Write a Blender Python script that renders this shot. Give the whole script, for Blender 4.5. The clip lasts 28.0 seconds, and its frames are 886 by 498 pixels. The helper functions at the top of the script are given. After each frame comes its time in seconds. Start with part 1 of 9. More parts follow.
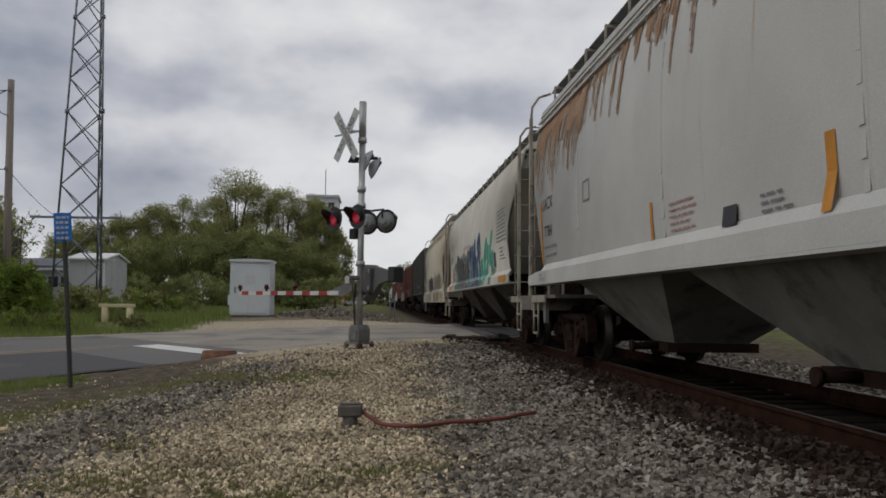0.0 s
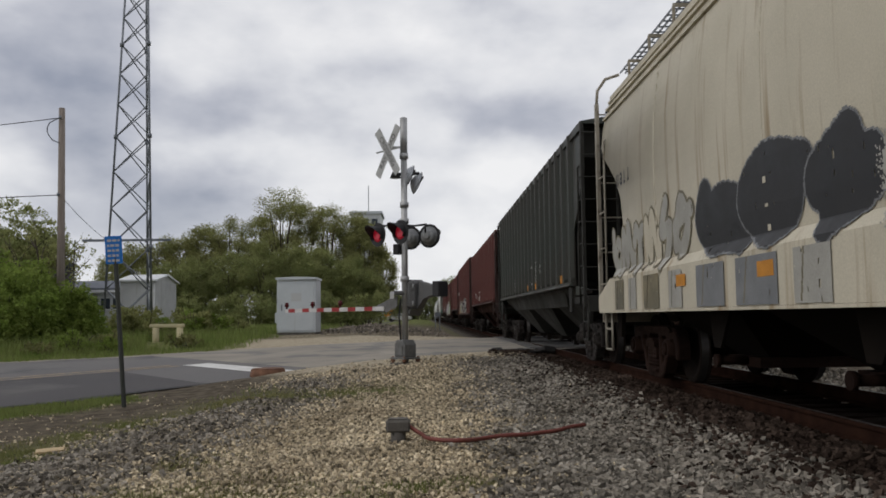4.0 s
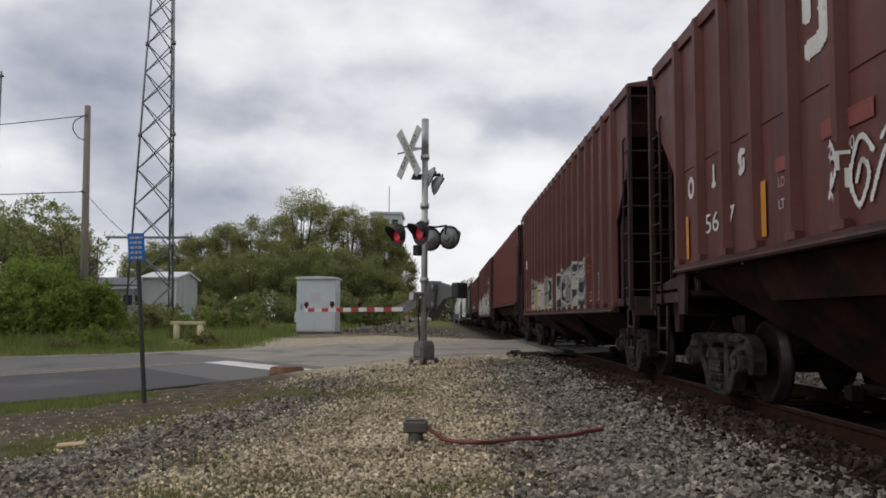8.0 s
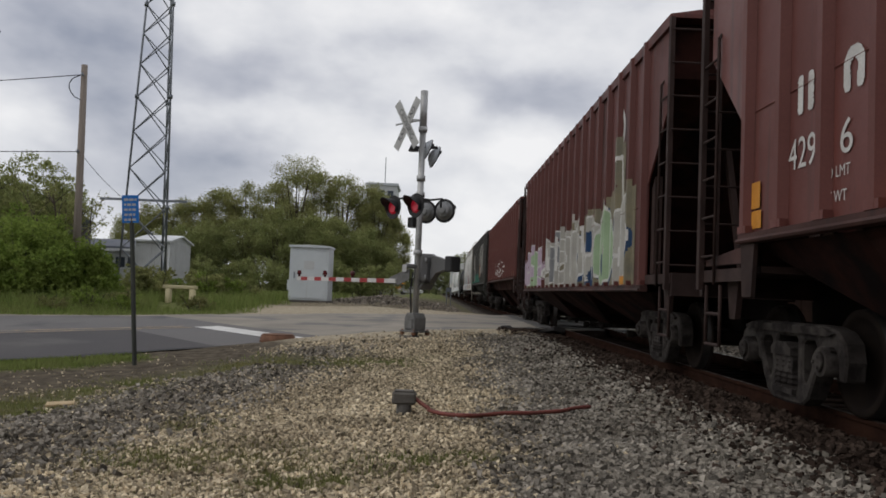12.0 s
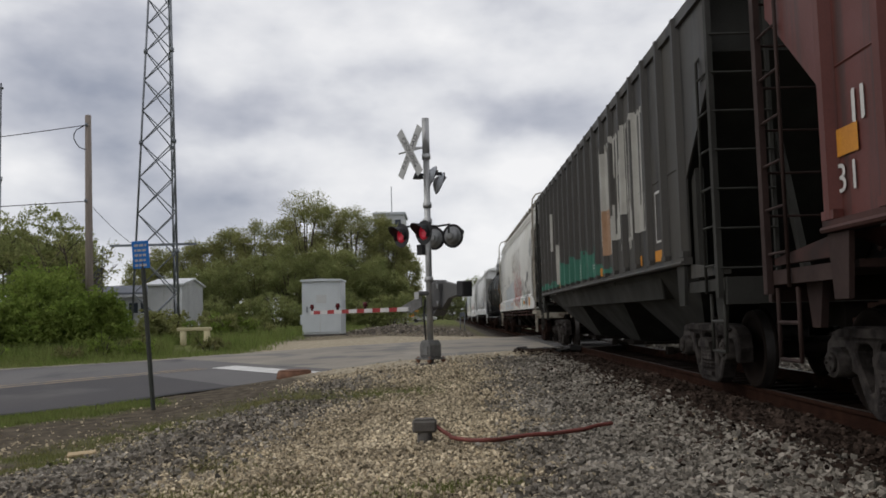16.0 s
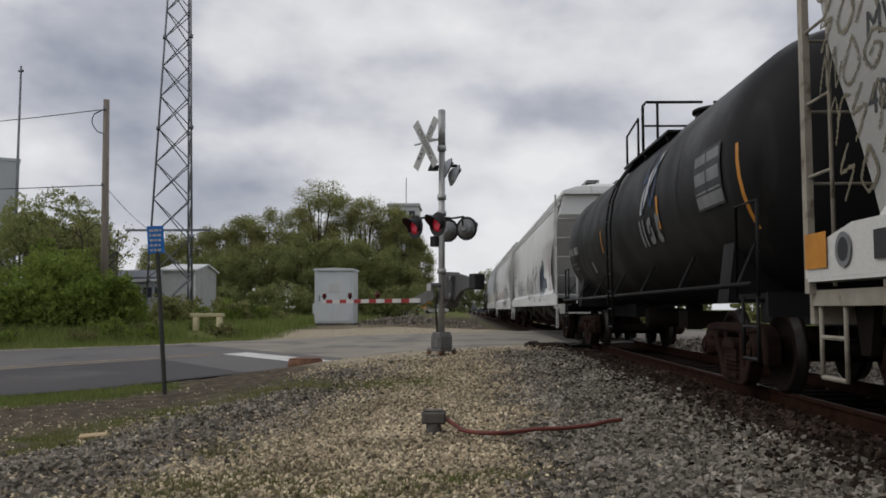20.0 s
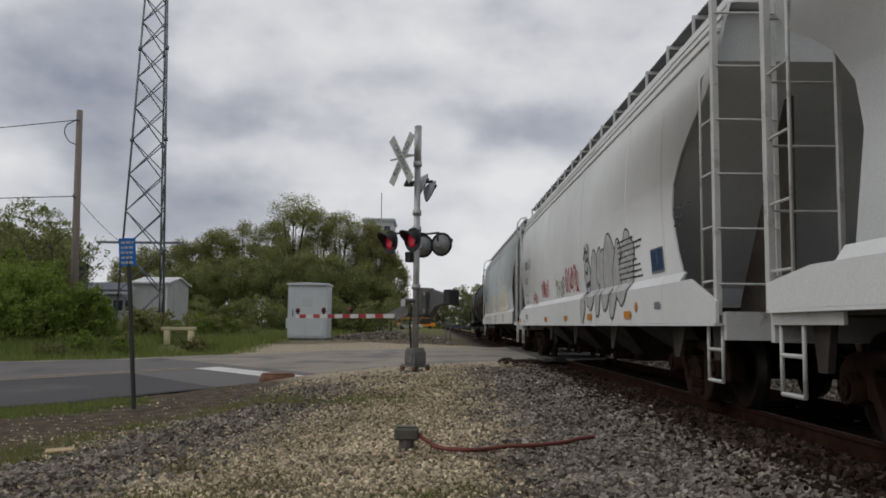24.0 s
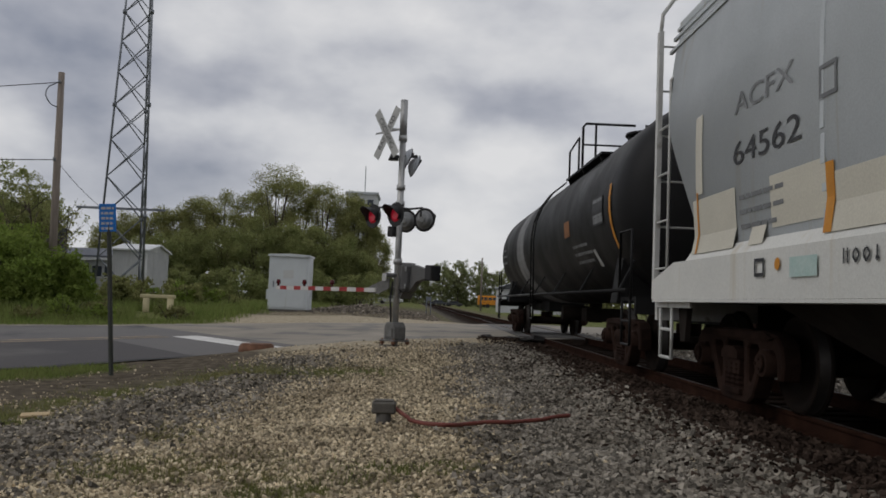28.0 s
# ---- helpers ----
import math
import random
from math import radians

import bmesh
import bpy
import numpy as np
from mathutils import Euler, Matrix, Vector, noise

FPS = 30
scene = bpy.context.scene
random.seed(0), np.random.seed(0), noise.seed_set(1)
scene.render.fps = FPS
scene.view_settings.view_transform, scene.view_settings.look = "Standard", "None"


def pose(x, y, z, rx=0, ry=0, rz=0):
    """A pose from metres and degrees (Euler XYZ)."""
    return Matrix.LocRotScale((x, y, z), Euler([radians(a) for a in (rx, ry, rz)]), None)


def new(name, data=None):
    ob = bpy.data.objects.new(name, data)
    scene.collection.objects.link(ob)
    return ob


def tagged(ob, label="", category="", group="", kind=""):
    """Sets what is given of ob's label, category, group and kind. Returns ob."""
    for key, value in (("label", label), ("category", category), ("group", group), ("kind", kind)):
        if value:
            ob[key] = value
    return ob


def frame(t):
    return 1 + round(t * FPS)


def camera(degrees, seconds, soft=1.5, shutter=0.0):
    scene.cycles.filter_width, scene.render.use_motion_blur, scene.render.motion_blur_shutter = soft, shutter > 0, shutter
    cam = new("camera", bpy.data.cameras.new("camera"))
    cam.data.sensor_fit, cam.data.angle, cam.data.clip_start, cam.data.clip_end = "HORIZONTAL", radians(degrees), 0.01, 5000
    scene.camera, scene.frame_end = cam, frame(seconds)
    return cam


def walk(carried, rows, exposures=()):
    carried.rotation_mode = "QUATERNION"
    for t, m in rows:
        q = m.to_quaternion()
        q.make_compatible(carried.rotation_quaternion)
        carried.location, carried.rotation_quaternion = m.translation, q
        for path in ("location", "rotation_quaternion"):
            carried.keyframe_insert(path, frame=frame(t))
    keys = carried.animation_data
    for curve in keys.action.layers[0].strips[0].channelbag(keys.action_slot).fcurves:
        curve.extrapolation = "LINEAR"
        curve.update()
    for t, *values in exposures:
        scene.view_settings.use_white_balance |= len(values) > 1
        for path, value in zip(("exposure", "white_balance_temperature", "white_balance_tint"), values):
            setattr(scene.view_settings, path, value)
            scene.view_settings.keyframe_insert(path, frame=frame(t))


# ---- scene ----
cam = camera(55.0, 28.0, soft=1.7)
EYE = (0.0, 0.0, 0.92)
# seconds, yaw, pitch, roll of the hand-held camera
TURNS = [
    (0.0, -4.30, 3.62, -0.59),
    (0.5, -3.65, 3.97, -1.45),
    (1.0, -3.74, 3.98, -0.75),
    (1.5, -2.92, 5.34, -0.16),
    (2.0, -3.30, 4.26, -0.79),
    (2.5, -2.64, 3.16, -0.09),
    (3.0, -1.42, 4.66, -0.64),
    (3.5, -1.23, 4.60, 0.83),
    (5.5, -1.07, 2.73, -0.75),
    (6.0, -0.32, 1.59, -0.50),
    (6.5, -0.40, 2.48, -0.04),
    (7.0, -0.51, 3.69, -0.59),
    (7.5, 0.87, 4.81, -0.21),
    (8.0, 0.00, 4.65, -0.27),
    (8.5, -0.27, 3.79, -0.20),
    (9.0, 0.20, 3.97, -0.05),
    (9.5, 0.22, 3.80, -0.30),
    (10.0, 0.34, 5.03, -1.00),
    (10.5, 2.00, 4.76, -0.93),
    (11.0, 1.45, 3.56, -1.06),
    (11.5, 1.12, 3.87, -1.46),
    (12.0, -0.52, 2.86, -2.28),
    (12.5, 0.11, 2.20, -0.99),
    (14.5, -1.42, 4.85, -0.82),
    (15.0, -0.15, 6.02, -0.50),
    (15.5, -0.54, 4.20, -0.54),
    (16.0, 0.39, 4.57, 1.40),
    (16.5, -1.41, 4.38, 1.19),
    (17.0, -1.11, 4.26, 1.01),
    (17.5, -0.64, 3.74, 0.99),
    (18.0, 0.49, 1.54, 1.04),
    (18.5, 0.30, 4.03, 0.75),
    (19.0, 2.01, 3.17, -1.42),
    (19.5, 1.87, 3.68, -0.68),
    (20.0, 1.18, 4.05, -0.06),
    (20.5, 0.20, 3.45, 0.42),
    (21.0, 0.15, 3.48, 0.18),
    (21.5, 0.53, 3.13, 0.15),
    (22.0, 0.86, 3.67, 0.57),
    (22.5, 0.67, 4.60, 0.84),
    (24.5, -0.79, 5.13, -0.83),
    (25.0, -0.91, 4.14, 0.27),
    (25.5, -0.29, 4.28, -1.16),
    (26.0, -0.60, 3.75, -0.97),
    (26.5, 0.14, 4.17, -0.50),
    (27.0, -0.77, 3.73, -0.20),
    (27.5, -2.00, 3.33, -0.92),
    (28.0, -1.87, 3.52, -2.22),
]
walk(cam, [(t, pose(*EYE, 90 + p, r, y)) for t, y, p, r in TURNS],
     [(0, -0.1), (2, -0.04), (4, 0.1), (6, 0.24), (7, 0.28), (9, 0.14), (12, 0.12), (15, 0.18), (17, 0.1), (19, 0.04), (21, -0.06), (23, -0.1), (25, -0.12), (26, -0.18), (28, -0.2)])

# ---------------------------------------------------------------- sky and light
SUN_UP, SUN_ROUND = radians(42), radians(250)


CLOUDS = [(-0.06, 0.30, 0.18, 0.08, 0.13), (0.06, 0.30, 0.12, 0.06, 0.12), (-0.25, 0.28, 0.10, 0.05, 0.09), (-0.13, 0.17, 0.18, 0.08, 0.14),
          (0.07, 0.17, 0.13, 0.06, 0.13), (0.04, 0.06, 0.16, 0.07, 0.24), (-0.21, 0.225, 0.12, 0.04, -0.07), (-0.35, 0.12, 0.19, 0.09, -0.20),
          (0.09, 0.235, 0.16, 0.04, -0.11), (-0.40, 0.25, 0.16, 0.11, -0.20), (0.06, 0.115, 0.08, 0.03, -0.06)]


def make_sky():
    w = bpy.data.worlds.new("overcast_sky")
    scene.world = w
    w.use_nodes = True
    nt = w.node_tree
    nt.nodes.clear()
    N, L = nt.nodes.new, nt.links.new
    out, bg = N("ShaderNodeOutputWorld"), N("ShaderNodeBackground")
    tc, sep = N("ShaderNodeTexCoord"), N("ShaderNodeSeparateXYZ")
    L(tc.outputs["Generated"], sep.inputs[0])

    def m(op, a, b=None):
        n = N("ShaderNodeMath")
        n.operation = op
        for i, v in enumerate((a, b)):
            if v is None:
                continue
            if isinstance(v, (int, float)):
                n.inputs[i].default_value = v
            else:
                L(v, n.inputs[i])
        return n.outputs[0]
    com = N("ShaderNodeCombineXYZ")
    L(sep.outputs[0], com.inputs[0])
    L(sep.outputs[1], com.inputs[1])
    L(m("MULTIPLY", sep.outputs[2], 1.9), com.inputs[2])

    def noise_of(scale, detail, rough, shift, warp):
        mp, n = N("ShaderNodeMapping"), N("ShaderNodeTexNoise")
        mp.inputs["Location"].default_value = shift
        L(com.outputs[0], mp.inputs[0])
        L(mp.outputs[0], n.inputs["Vector"])
        n.inputs["Scale"].default_value, n.inputs["Detail"].default_value = scale, detail
        n.inputs["Roughness"].default_value, n.inputs["Distortion"].default_value = rough, warp
        return n.outputs["Fac"]
    big = noise_of(3.4, 5, 0.45, (5.3, 2.2, 0), 0.1)
    mid = noise_of(9.0, 9, 0.48, (3.1, 7.4, 0), 0.05)
    mix = m("ADD", m("ADD", m("MULTIPLY", big, 0.95), m("MULTIPLY", mid, 0.72)), -0.26)
    # thick and thin masses of the cloud deck: direction x and height z, their half sizes, thinness
    warp = N("ShaderNodeTexNoise")
    warp.inputs["Scale"].default_value, warp.inputs["Detail"].default_value = 5.0, 5
    L(tc.outputs["Generated"], warp.inputs["Vector"])
    bent = N("ShaderNodeVectorMath")
    bent.operation = "MULTIPLY_ADD"
    L(warp.outputs["Color"], bent.inputs[0])
    bent.inputs[1].default_value = (0.30, 0.0, 0.16)
    L(tc.outputs["Generated"], bent.inputs[2])
    for x, z, rx, rz, thin in CLOUDS:
        off, ln, fade = N("ShaderNodeVectorMath"), N("ShaderNodeVectorMath"), N("ShaderNodeMapRange")
        off.operation, ln.operation, fade.interpolation_type = "MULTIPLY_ADD", "LENGTH", "SMOOTHSTEP"
        L(bent.outputs[0], off.inputs[0])
        off.inputs[1].default_value = (1 / rx, 0.0, 1 / rz)
        off.inputs[2].default_value = (-(x + 0.15) / rx, 0.0, -(z + 0.08) / rz)
        L(off.outputs[0], ln.inputs[0])
        fade.inputs["From Min"].default_value, fade.inputs["From Max"].default_value = 0.15, 1.0
        fade.inputs["To Min"].default_value, fade.inputs["To Max"].default_value = thin * 1.15, 0.0
        L(ln.outputs["Value"], fade.inputs[0])
        mix = m("ADD", mix, fade.outputs[0])
    ramp = N("ShaderNodeValToRGB")
    L(mix, ramp.inputs[0])
    e = ramp.color_ramp.elements
    e[0].position, e[0].color = 0.12, (0.215, 0.235, 0.295, 1)
    e[1].position, e[1].color = 0.82, (0.71, 0.705, 0.71, 1)
    x = e.new(0.42)
    x.color = (0.41, 0.42, 0.465, 1)
    x = e.new(0.60)
    x.color = (0.565, 0.57, 0.595, 1)
    # bright band of thin cloud near the horizon
    low = N("ShaderNodeMapRange")
    low.inputs["From Min"].default_value, low.inputs["From Max"].default_value = 0.0, 0.16
    low.inputs["To Min"].default_value, low.inputs["To Max"].default_value = 0.45, 0.0
    L(sep.outputs[2], low.inputs[0])
    hz = N("ShaderNodeMix")
    hz.data_type = "RGBA"
    L(low.outputs[0], hz.inputs[0])
    L(ramp.outputs[0], hz.inputs[6])
    hz.inputs[7].default_value = (0.66, 0.67, 0.70, 1)
    sky = N("ShaderNodeTexSky")
    sky.sky_type, sky.sun_disc, sky.sun_elevation, sky.sun_rotation = "NISHITA", False, SUN_UP, SUN_ROUND
    sc = N("ShaderNodeVectorMath")
    sc.operation = "SCALE"
    L(sky.outputs[0], sc.inputs[0])
    sc.inputs["Scale"].default_value = 0.08
    cover = N("ShaderNodeMix")
    cover.data_type = "RGBA"
    cover.inputs[0].default_value = 0.93
    L(sc.outputs[0], cover.inputs[6])
    L(hz.outputs[2], cover.inputs[7])
    L(cover.outputs[2], bg.inputs[0])
    bg.inputs[1].default_value = 1.2
    L(bg.outputs[0], out.inputs[0])


make_sky()
sun = new("sun", bpy.data.lights.new("sun", "SUN"))
sun.data.energy, sun.data.angle, sun.data.color = 0.6, radians(40), (1.0, 0.965, 0.91)
sun.rotation_euler = (radians(90) - SUN_UP, 0, radians(180) - SUN_ROUND)
scene.view_settings.exposure = 0.0


# ---------------------------------------------------------------- materials
def surf(name, c1, c2, scale=4.0, rough=0.75, bump=0.1, metal=0.0, fine=60.0, stretch=(1, 1, 1), grime=None, grime_at=0.58,
         grime_scale=2.0, grime_stretch=(1, 1, 1), island=0.0, spec=0.28, depth=0.01):
    """Two-scale procedural paint, stone, wood or metal; grime: a second colour in worn patches or runs."""
    mt = bpy.data.materials.new(name)
    mt.use_nodes = True
    nt = mt.node_tree
    N, L = nt.nodes.new, nt.links.new
    bs = nt.nodes["Principled BSDF"]
    tc = N("ShaderNodeTexCoord")

    def noise_at(sc, det, st, shift=0.0):
        mp, n = N("ShaderNodeMapping"), N("ShaderNodeTexNoise")
        mp.inputs["Scale"].default_value = st
        mp.inputs["Location"].default_value = (shift, shift * 1.7, shift * 0.3)
        L(tc.outputs["Object"], mp.inputs[0])
        L(mp.outputs[0], n.inputs["Vector"])
        n.inputs["Scale"].default_value, n.inputs["Detail"].default_value = sc, det
        n.inputs["Roughness"].default_value = 0.6
        return n.outputs["Fac"]

    def mixed(f, a, b, kind="MIX"):
        x = N("ShaderNodeMix")
        x.data_type, x.blend_type = "RGBA", kind
        for i, v in ((0, f), (6, a), (7, b)):
            if hasattr(v, "links"):
                L(v, x.inputs[i])
            else:
                x.inputs[i].default_value = v if i == 0 else (*v, 1)
        return x.outputs[2]

    def ramp(f, lo, hi):
        r = N("ShaderNodeMapRange")
        r.inputs["From Min"].default_value, r.inputs["From Max"].default_value = lo, hi
        L(f, r.inputs[0])
        return r.outputs[0]
    large = ramp(noise_at(scale, 6, stretch), 0.33, 0.67)
    grain = noise_at(fine, 3, (1, 1, 1), 3.0)
    col = mixed(large, c1, c2)
    g = N("ShaderNodeMapRange")
    g.inputs["To Min"].default_value, g.inputs["To Max"].default_value = 0.78, 1.2
    L(grain, g.inputs[0])
    gray = N("ShaderNodeCombineColor")
    for i in range(3):
        L(g.outputs[0], gray.inputs[i])
    col = mixed(1.0, col, gray.outputs[0], "MULTIPLY")
    if grime:
        col = mixed(ramp(noise_at(grime_scale, 7, grime_stretch, 11.0), grime_at - 0.04, grime_at + 0.09), col, grime)
    if island:
        ge, hs = N("ShaderNodeNewGeometry"), N("ShaderNodeHueSaturation")
        r = N("ShaderNodeMapRange")
        r.inputs["To Min"].default_value, r.inputs["To Max"].default_value = 1 - island, 1 + island
        L(ge.outputs["Random Per Island"], r.inputs[0])
        L(r.outputs[0], hs.inputs["Value"])
        L(col, hs.inputs["Color"])
        col = hs.outputs[0]
    L(col, bs.inputs["Base Color"])
    rr = N("ShaderNodeMapRange")
    rr.inputs["To Min"].default_value, rr.inputs["To Max"].default_value = max(0.05, rough - 0.12), min(1, rough + 0.12)
    L(large, rr.inputs[0])
    L(rr.outputs[0], bs.inputs["Roughness"])
    bs.inputs["Metallic"].default_value = metal
    bs.inputs["Specular IOR Level"].default_value = spec
    if bump:
        b = N("ShaderNodeBump")
        b.inputs["Strength"].default_value, b.inputs["Distance"].default_value = bump, depth
        L(grain, b.inputs["Height"])
        L(b.outputs[0], bs.inputs["Normal"])
    return mt


def leaf_mat(name, c1, c2):
    mt = surf(name, c1, c2, 0.8, 0.7, 0, island=0.28, fine=9.0, spec=0.12)
    nt = mt.node_tree
    bs = nt.nodes["Principled BSDF"]
    tr, ad = nt.nodes.new("ShaderNodeBsdfTranslucent"), nt.nodes.new("ShaderNodeMixShader")
    nt.links.new(bs.inputs["Base Color"].links[0].from_socket, tr.inputs[0])
    ad.inputs[0].default_value = 0.45
    nt.links.new(bs.outputs[0], ad.inputs[1])
    nt.links.new(tr.outputs[0], ad.inputs[2])
    nt.links.new(ad.outputs[0], nt.nodes["Material Output"].inputs[0])
    return mt


def glow_mat(name, colour, power):
    mt = bpy.data.materials.new(name)
    mt.use_nodes = True
    bs = mt.node_tree.nodes["Principled BSDF"]
    bs.inputs["Base Color"].default_value = (*colour, 1)
    bs.inputs["Emission Color"].default_value = (*colour, 1)
    bs.inputs["Emission Strength"].default_value = power
    bs.inputs["Roughness"].default_value = 0.3
    return mt


RUN = (3.0, 3.0, 0.16)      # runs that follow gravity
M = {}
M["cream"] = surf("cream_paint", (0.58, 0.56, 0.49), (0.50, 0.48, 0.42), 0.7, 0.6, 0.05, grime=(0.37, 0.32, 0.24), grime_at=0.64, grime_scale=1.6, grime_stretch=RUN)
M["tan"] = surf("faded_tan_paint", (0.56, 0.51, 0.40), (0.48, 0.44, 0.345), 0.7, 0.65, 0.05, grime=(0.31, 0.24, 0.15), grime_at=0.60, grime_scale=1.4, grime_stretch=RUN)
M["rusty_white"] = surf("rusty_white_paint", (0.50, 0.495, 0.465), (0.43, 0.43, 0.41), 0.6, 0.6, 0.05, grime=(0.37, 0.29, 0.21), grime_at=0.66, grime_scale=1.5, grime_stretch=RUN)
M["white"] = surf("white_paint", (0.71, 0.715, 0.705), (0.64, 0.645, 0.64), 0.5, 0.5, 0.03, grime=(0.57, 0.56, 0.52), grime_at=0.66, grime_scale=1.2, grime_stretch=RUN)
M["grey_white"] = surf("grey_white_paint", (0.50, 0.53, 0.545), (0.435, 0.465, 0.48), 0.5, 0.55, 0.03, grime=(0.40, 0.39, 0.35), grime_at=0.63, grime_scale=1.3, grime_stretch=RUN)
M["aged_white"] = surf("aged_white_paint", (0.65, 0.645, 0.61), (0.57, 0.57, 0.54), 0.5, 0.6, 0.03, grime=(0.50, 0.46, 0.38), grime_at=0.62, grime_scale=1.3, grime_stretch=RUN)
M["gear_cream"] = surf("dirty_cream_gear", (0.36, 0.33, 0.27), (0.24, 0.215, 0.172), 2.0, 0.7, 0.1, grime=(0.12, 0.09, 0.066), grime_at=0.58, grime_scale=4.0)
M["gear_white"] = surf("dirty_white_gear", (0.58, 0.58, 0.56), (0.46, 0.46, 0.44), 2.0, 0.6, 0.1, grime=(0.24, 0.215, 0.185), grime_at=0.62, grime_scale=4.0)
M["sill_brown"] = surf("grimy_brown_sill", (0.062, 0.024, 0.019), (0.040, 0.018, 0.015), 1.0, 0.75, 0.1, grime=(0.024, 0.014, 0.012), grime_at=0.53, grime_scale=2.5)
M["patch_cream"] = surf("cream_patch_paint", (0.585, 0.555, 0.465), (0.53, 0.505, 0.43), 1.0, 0.6, 0.03)
M["brown"] = surf("oxide_brown_paint", (0.112, 0.034, 0.028), (0.082, 0.027, 0.022), 0.6, 0.6, 0.08, grime=(0.056, 0.025, 0.021), grime_at=0.55, grime_scale=1.5, grime_stretch=RUN)
M["brown_dark"] = surf("sooty_oxide_brown_paint", (0.120, 0.034, 0.027), (0.085, 0.026, 0.021), 0.6, 0.55, 0.08, grime=(0.055, 0.026, 0.022), grime_at=0.54, grime_scale=1.5, grime_stretch=RUN)
M["brown_b"] = surf("oxide_brown_paint_faded", (0.142, 0.045, 0.036), (0.104, 0.034, 0.028), 0.6, 0.55, 0.08, grime=(0.08, 0.034, 0.028), grime_at=0.58, grime_scale=1.5, grime_stretch=RUN)
M["green"] = surf("dark_green_paint", (0.034, 0.041, 0.034), (0.047, 0.050, 0.042), 0.7, 0.6, 0.08, grime=(0.042, 0.034, 0.028), grime_at=0.52, grime_scale=1.4, grime_stretch=RUN)
M["sooty"] = surf("sooty_dark_paint", (0.045, 0.042, 0.038), (0.065, 0.060, 0.052), 0.7, 0.65, 0.08, grime=(0.03, 0.03, 0.03), grime_at=0.55, grime_scale=1.4, grime_stretch=RUN)
M["teal"] = surf("clean_green_paint", (0.035, 0.14, 0.095), (0.030, 0.12, 0.085), 1.5, 0.55, 0.03, grime=(0.04, 0.05, 0.04), grime_at=0.6)
M["tank"] = surf("tank_black_paint", (0.009, 0.009, 0.010), (0.014, 0.0135, 0.0135), 0.7, 0.55, 0.05, spec=0.16, grime=(0.022, 0.021, 0.020), grime_at=0.64, grime_scale=1.3, grime_stretch=RUN)
M["tank_band"] = surf("faded_grey_band", (0.19, 0.19, 0.19), (0.13, 0.13, 0.132), 1.5, 0.6, 0.05)
# under, truck_rust, wheel: grime and rust, darkened further for shade beneath the cars
M["under"] = surf("shaded_underframe_grime", (0.008, 0.0065, 0.0055), (0.014, 0.011, 0.009), 2.0, 0.95, 0.2, spec=0.06)
M["truck"] = surf("dusty_truck_steel", (0.060, 0.052, 0.046), (0.024, 0.020, 0.018), 3.0, 0.9, 0.3, spec=0.2, grime=(0.014, 0.011, 0.010), grime_at=0.52, grime_scale=5.0)
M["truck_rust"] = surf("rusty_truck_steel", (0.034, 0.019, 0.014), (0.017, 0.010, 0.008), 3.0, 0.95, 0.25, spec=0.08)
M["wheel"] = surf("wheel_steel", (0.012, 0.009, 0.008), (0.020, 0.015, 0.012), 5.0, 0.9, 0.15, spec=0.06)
M["tread"] = surf("polished_tread", (0.032, 0.029, 0.027), (0.020, 0.018, 0.017), 6.0, 0.45, 0.03, metal=0.6)
M["rail"] = surf("rusty_rail", (0.036, 0.017, 0.011), (0.022, 0.011, 0.008), 5.0, 0.95, 0.2, spec=0.03)
M["railhead"] = surf("worn_rail_head", (0.075, 0.060, 0.050), (0.05, 0.04, 0.034), 8.0, 0.5, 0.05, metal=0.4)
# creosote brown, taken lower for the shade beneath the train
M["tie"] = surf("creosote_timber", (0.012, 0.008, 0.006), (0.020, 0.013, 0.010), 3.0, 0.95, 0.5, stretch=(0.6, 6, 6), fine=40, spec=0.02)
M["asphalt"] = surf("worn_asphalt", (0.135, 0.130, 0.130), (0.175, 0.167, 0.160), 0.25, 0.85, 0.35, fine=90, grime=(0.095, 0.093, 0.097), grime_at=0.58, grime_scale=0.5, grime_stretch=(1, 0.4, 1), spec=0.1)
M["roadpaint"] = surf("worn_white_line", (0.66, 0.65, 0.62), (0.54, 0.53, 0.51), 2.5, 0.8, 0.2, grime=(0.3, 0.29, 0.28), grime_at=0.64, grime_scale=5)
M["yellowline"] = surf("worn_yellow_line", (0.36, 0.27, 0.17), (0.28, 0.215, 0.15), 2.0, 0.8, 0.2, grime=(0.17, 0.155, 0.14), grime_at=0.53, grime_scale=4)
M["pale_stone"] = surf("pale_limestone_chips", (0.55, 0.467, 0.332), (0.31, 0.256, 0.176), 1.1, 0.95, 0.3, island=0.75, fine=50, spec=0.06)
M["grey_stone"] = surf("grey_ballast_stone", (0.285, 0.259, 0.219), (0.142, 0.125, 0.102), 1.3, 0.95, 0.3, island=0.7, fine=50, spec=0.06)
M["weed"] = leaf_mat("dull_spring_weeds", (0.165, 0.190, 0.060), (0.230, 0.205, 0.100))
M["grass"] = leaf_mat("spring_grass", (0.150, 0.210, 0.050), (0.215, 0.235, 0.085))
M["leaf"] = leaf_mat("spring_leaves", (0.235, 0.258, 0.098), (0.295, 0.284, 0.120))
M["leaf_dark"] = leaf_mat("dense_leaves", (0.222, 0.258, 0.098), (0.282, 0.290, 0.118))
M["leaf_bright"] = leaf_mat("fresh_shrub_leaves", (0.160, 0.232, 0.042), (0.215, 0.262, 0.066))
M["leaf_far"] = leaf_mat("hazy_leaves", (0.215, 0.245, 0.110), (0.255, 0.270, 0.135))
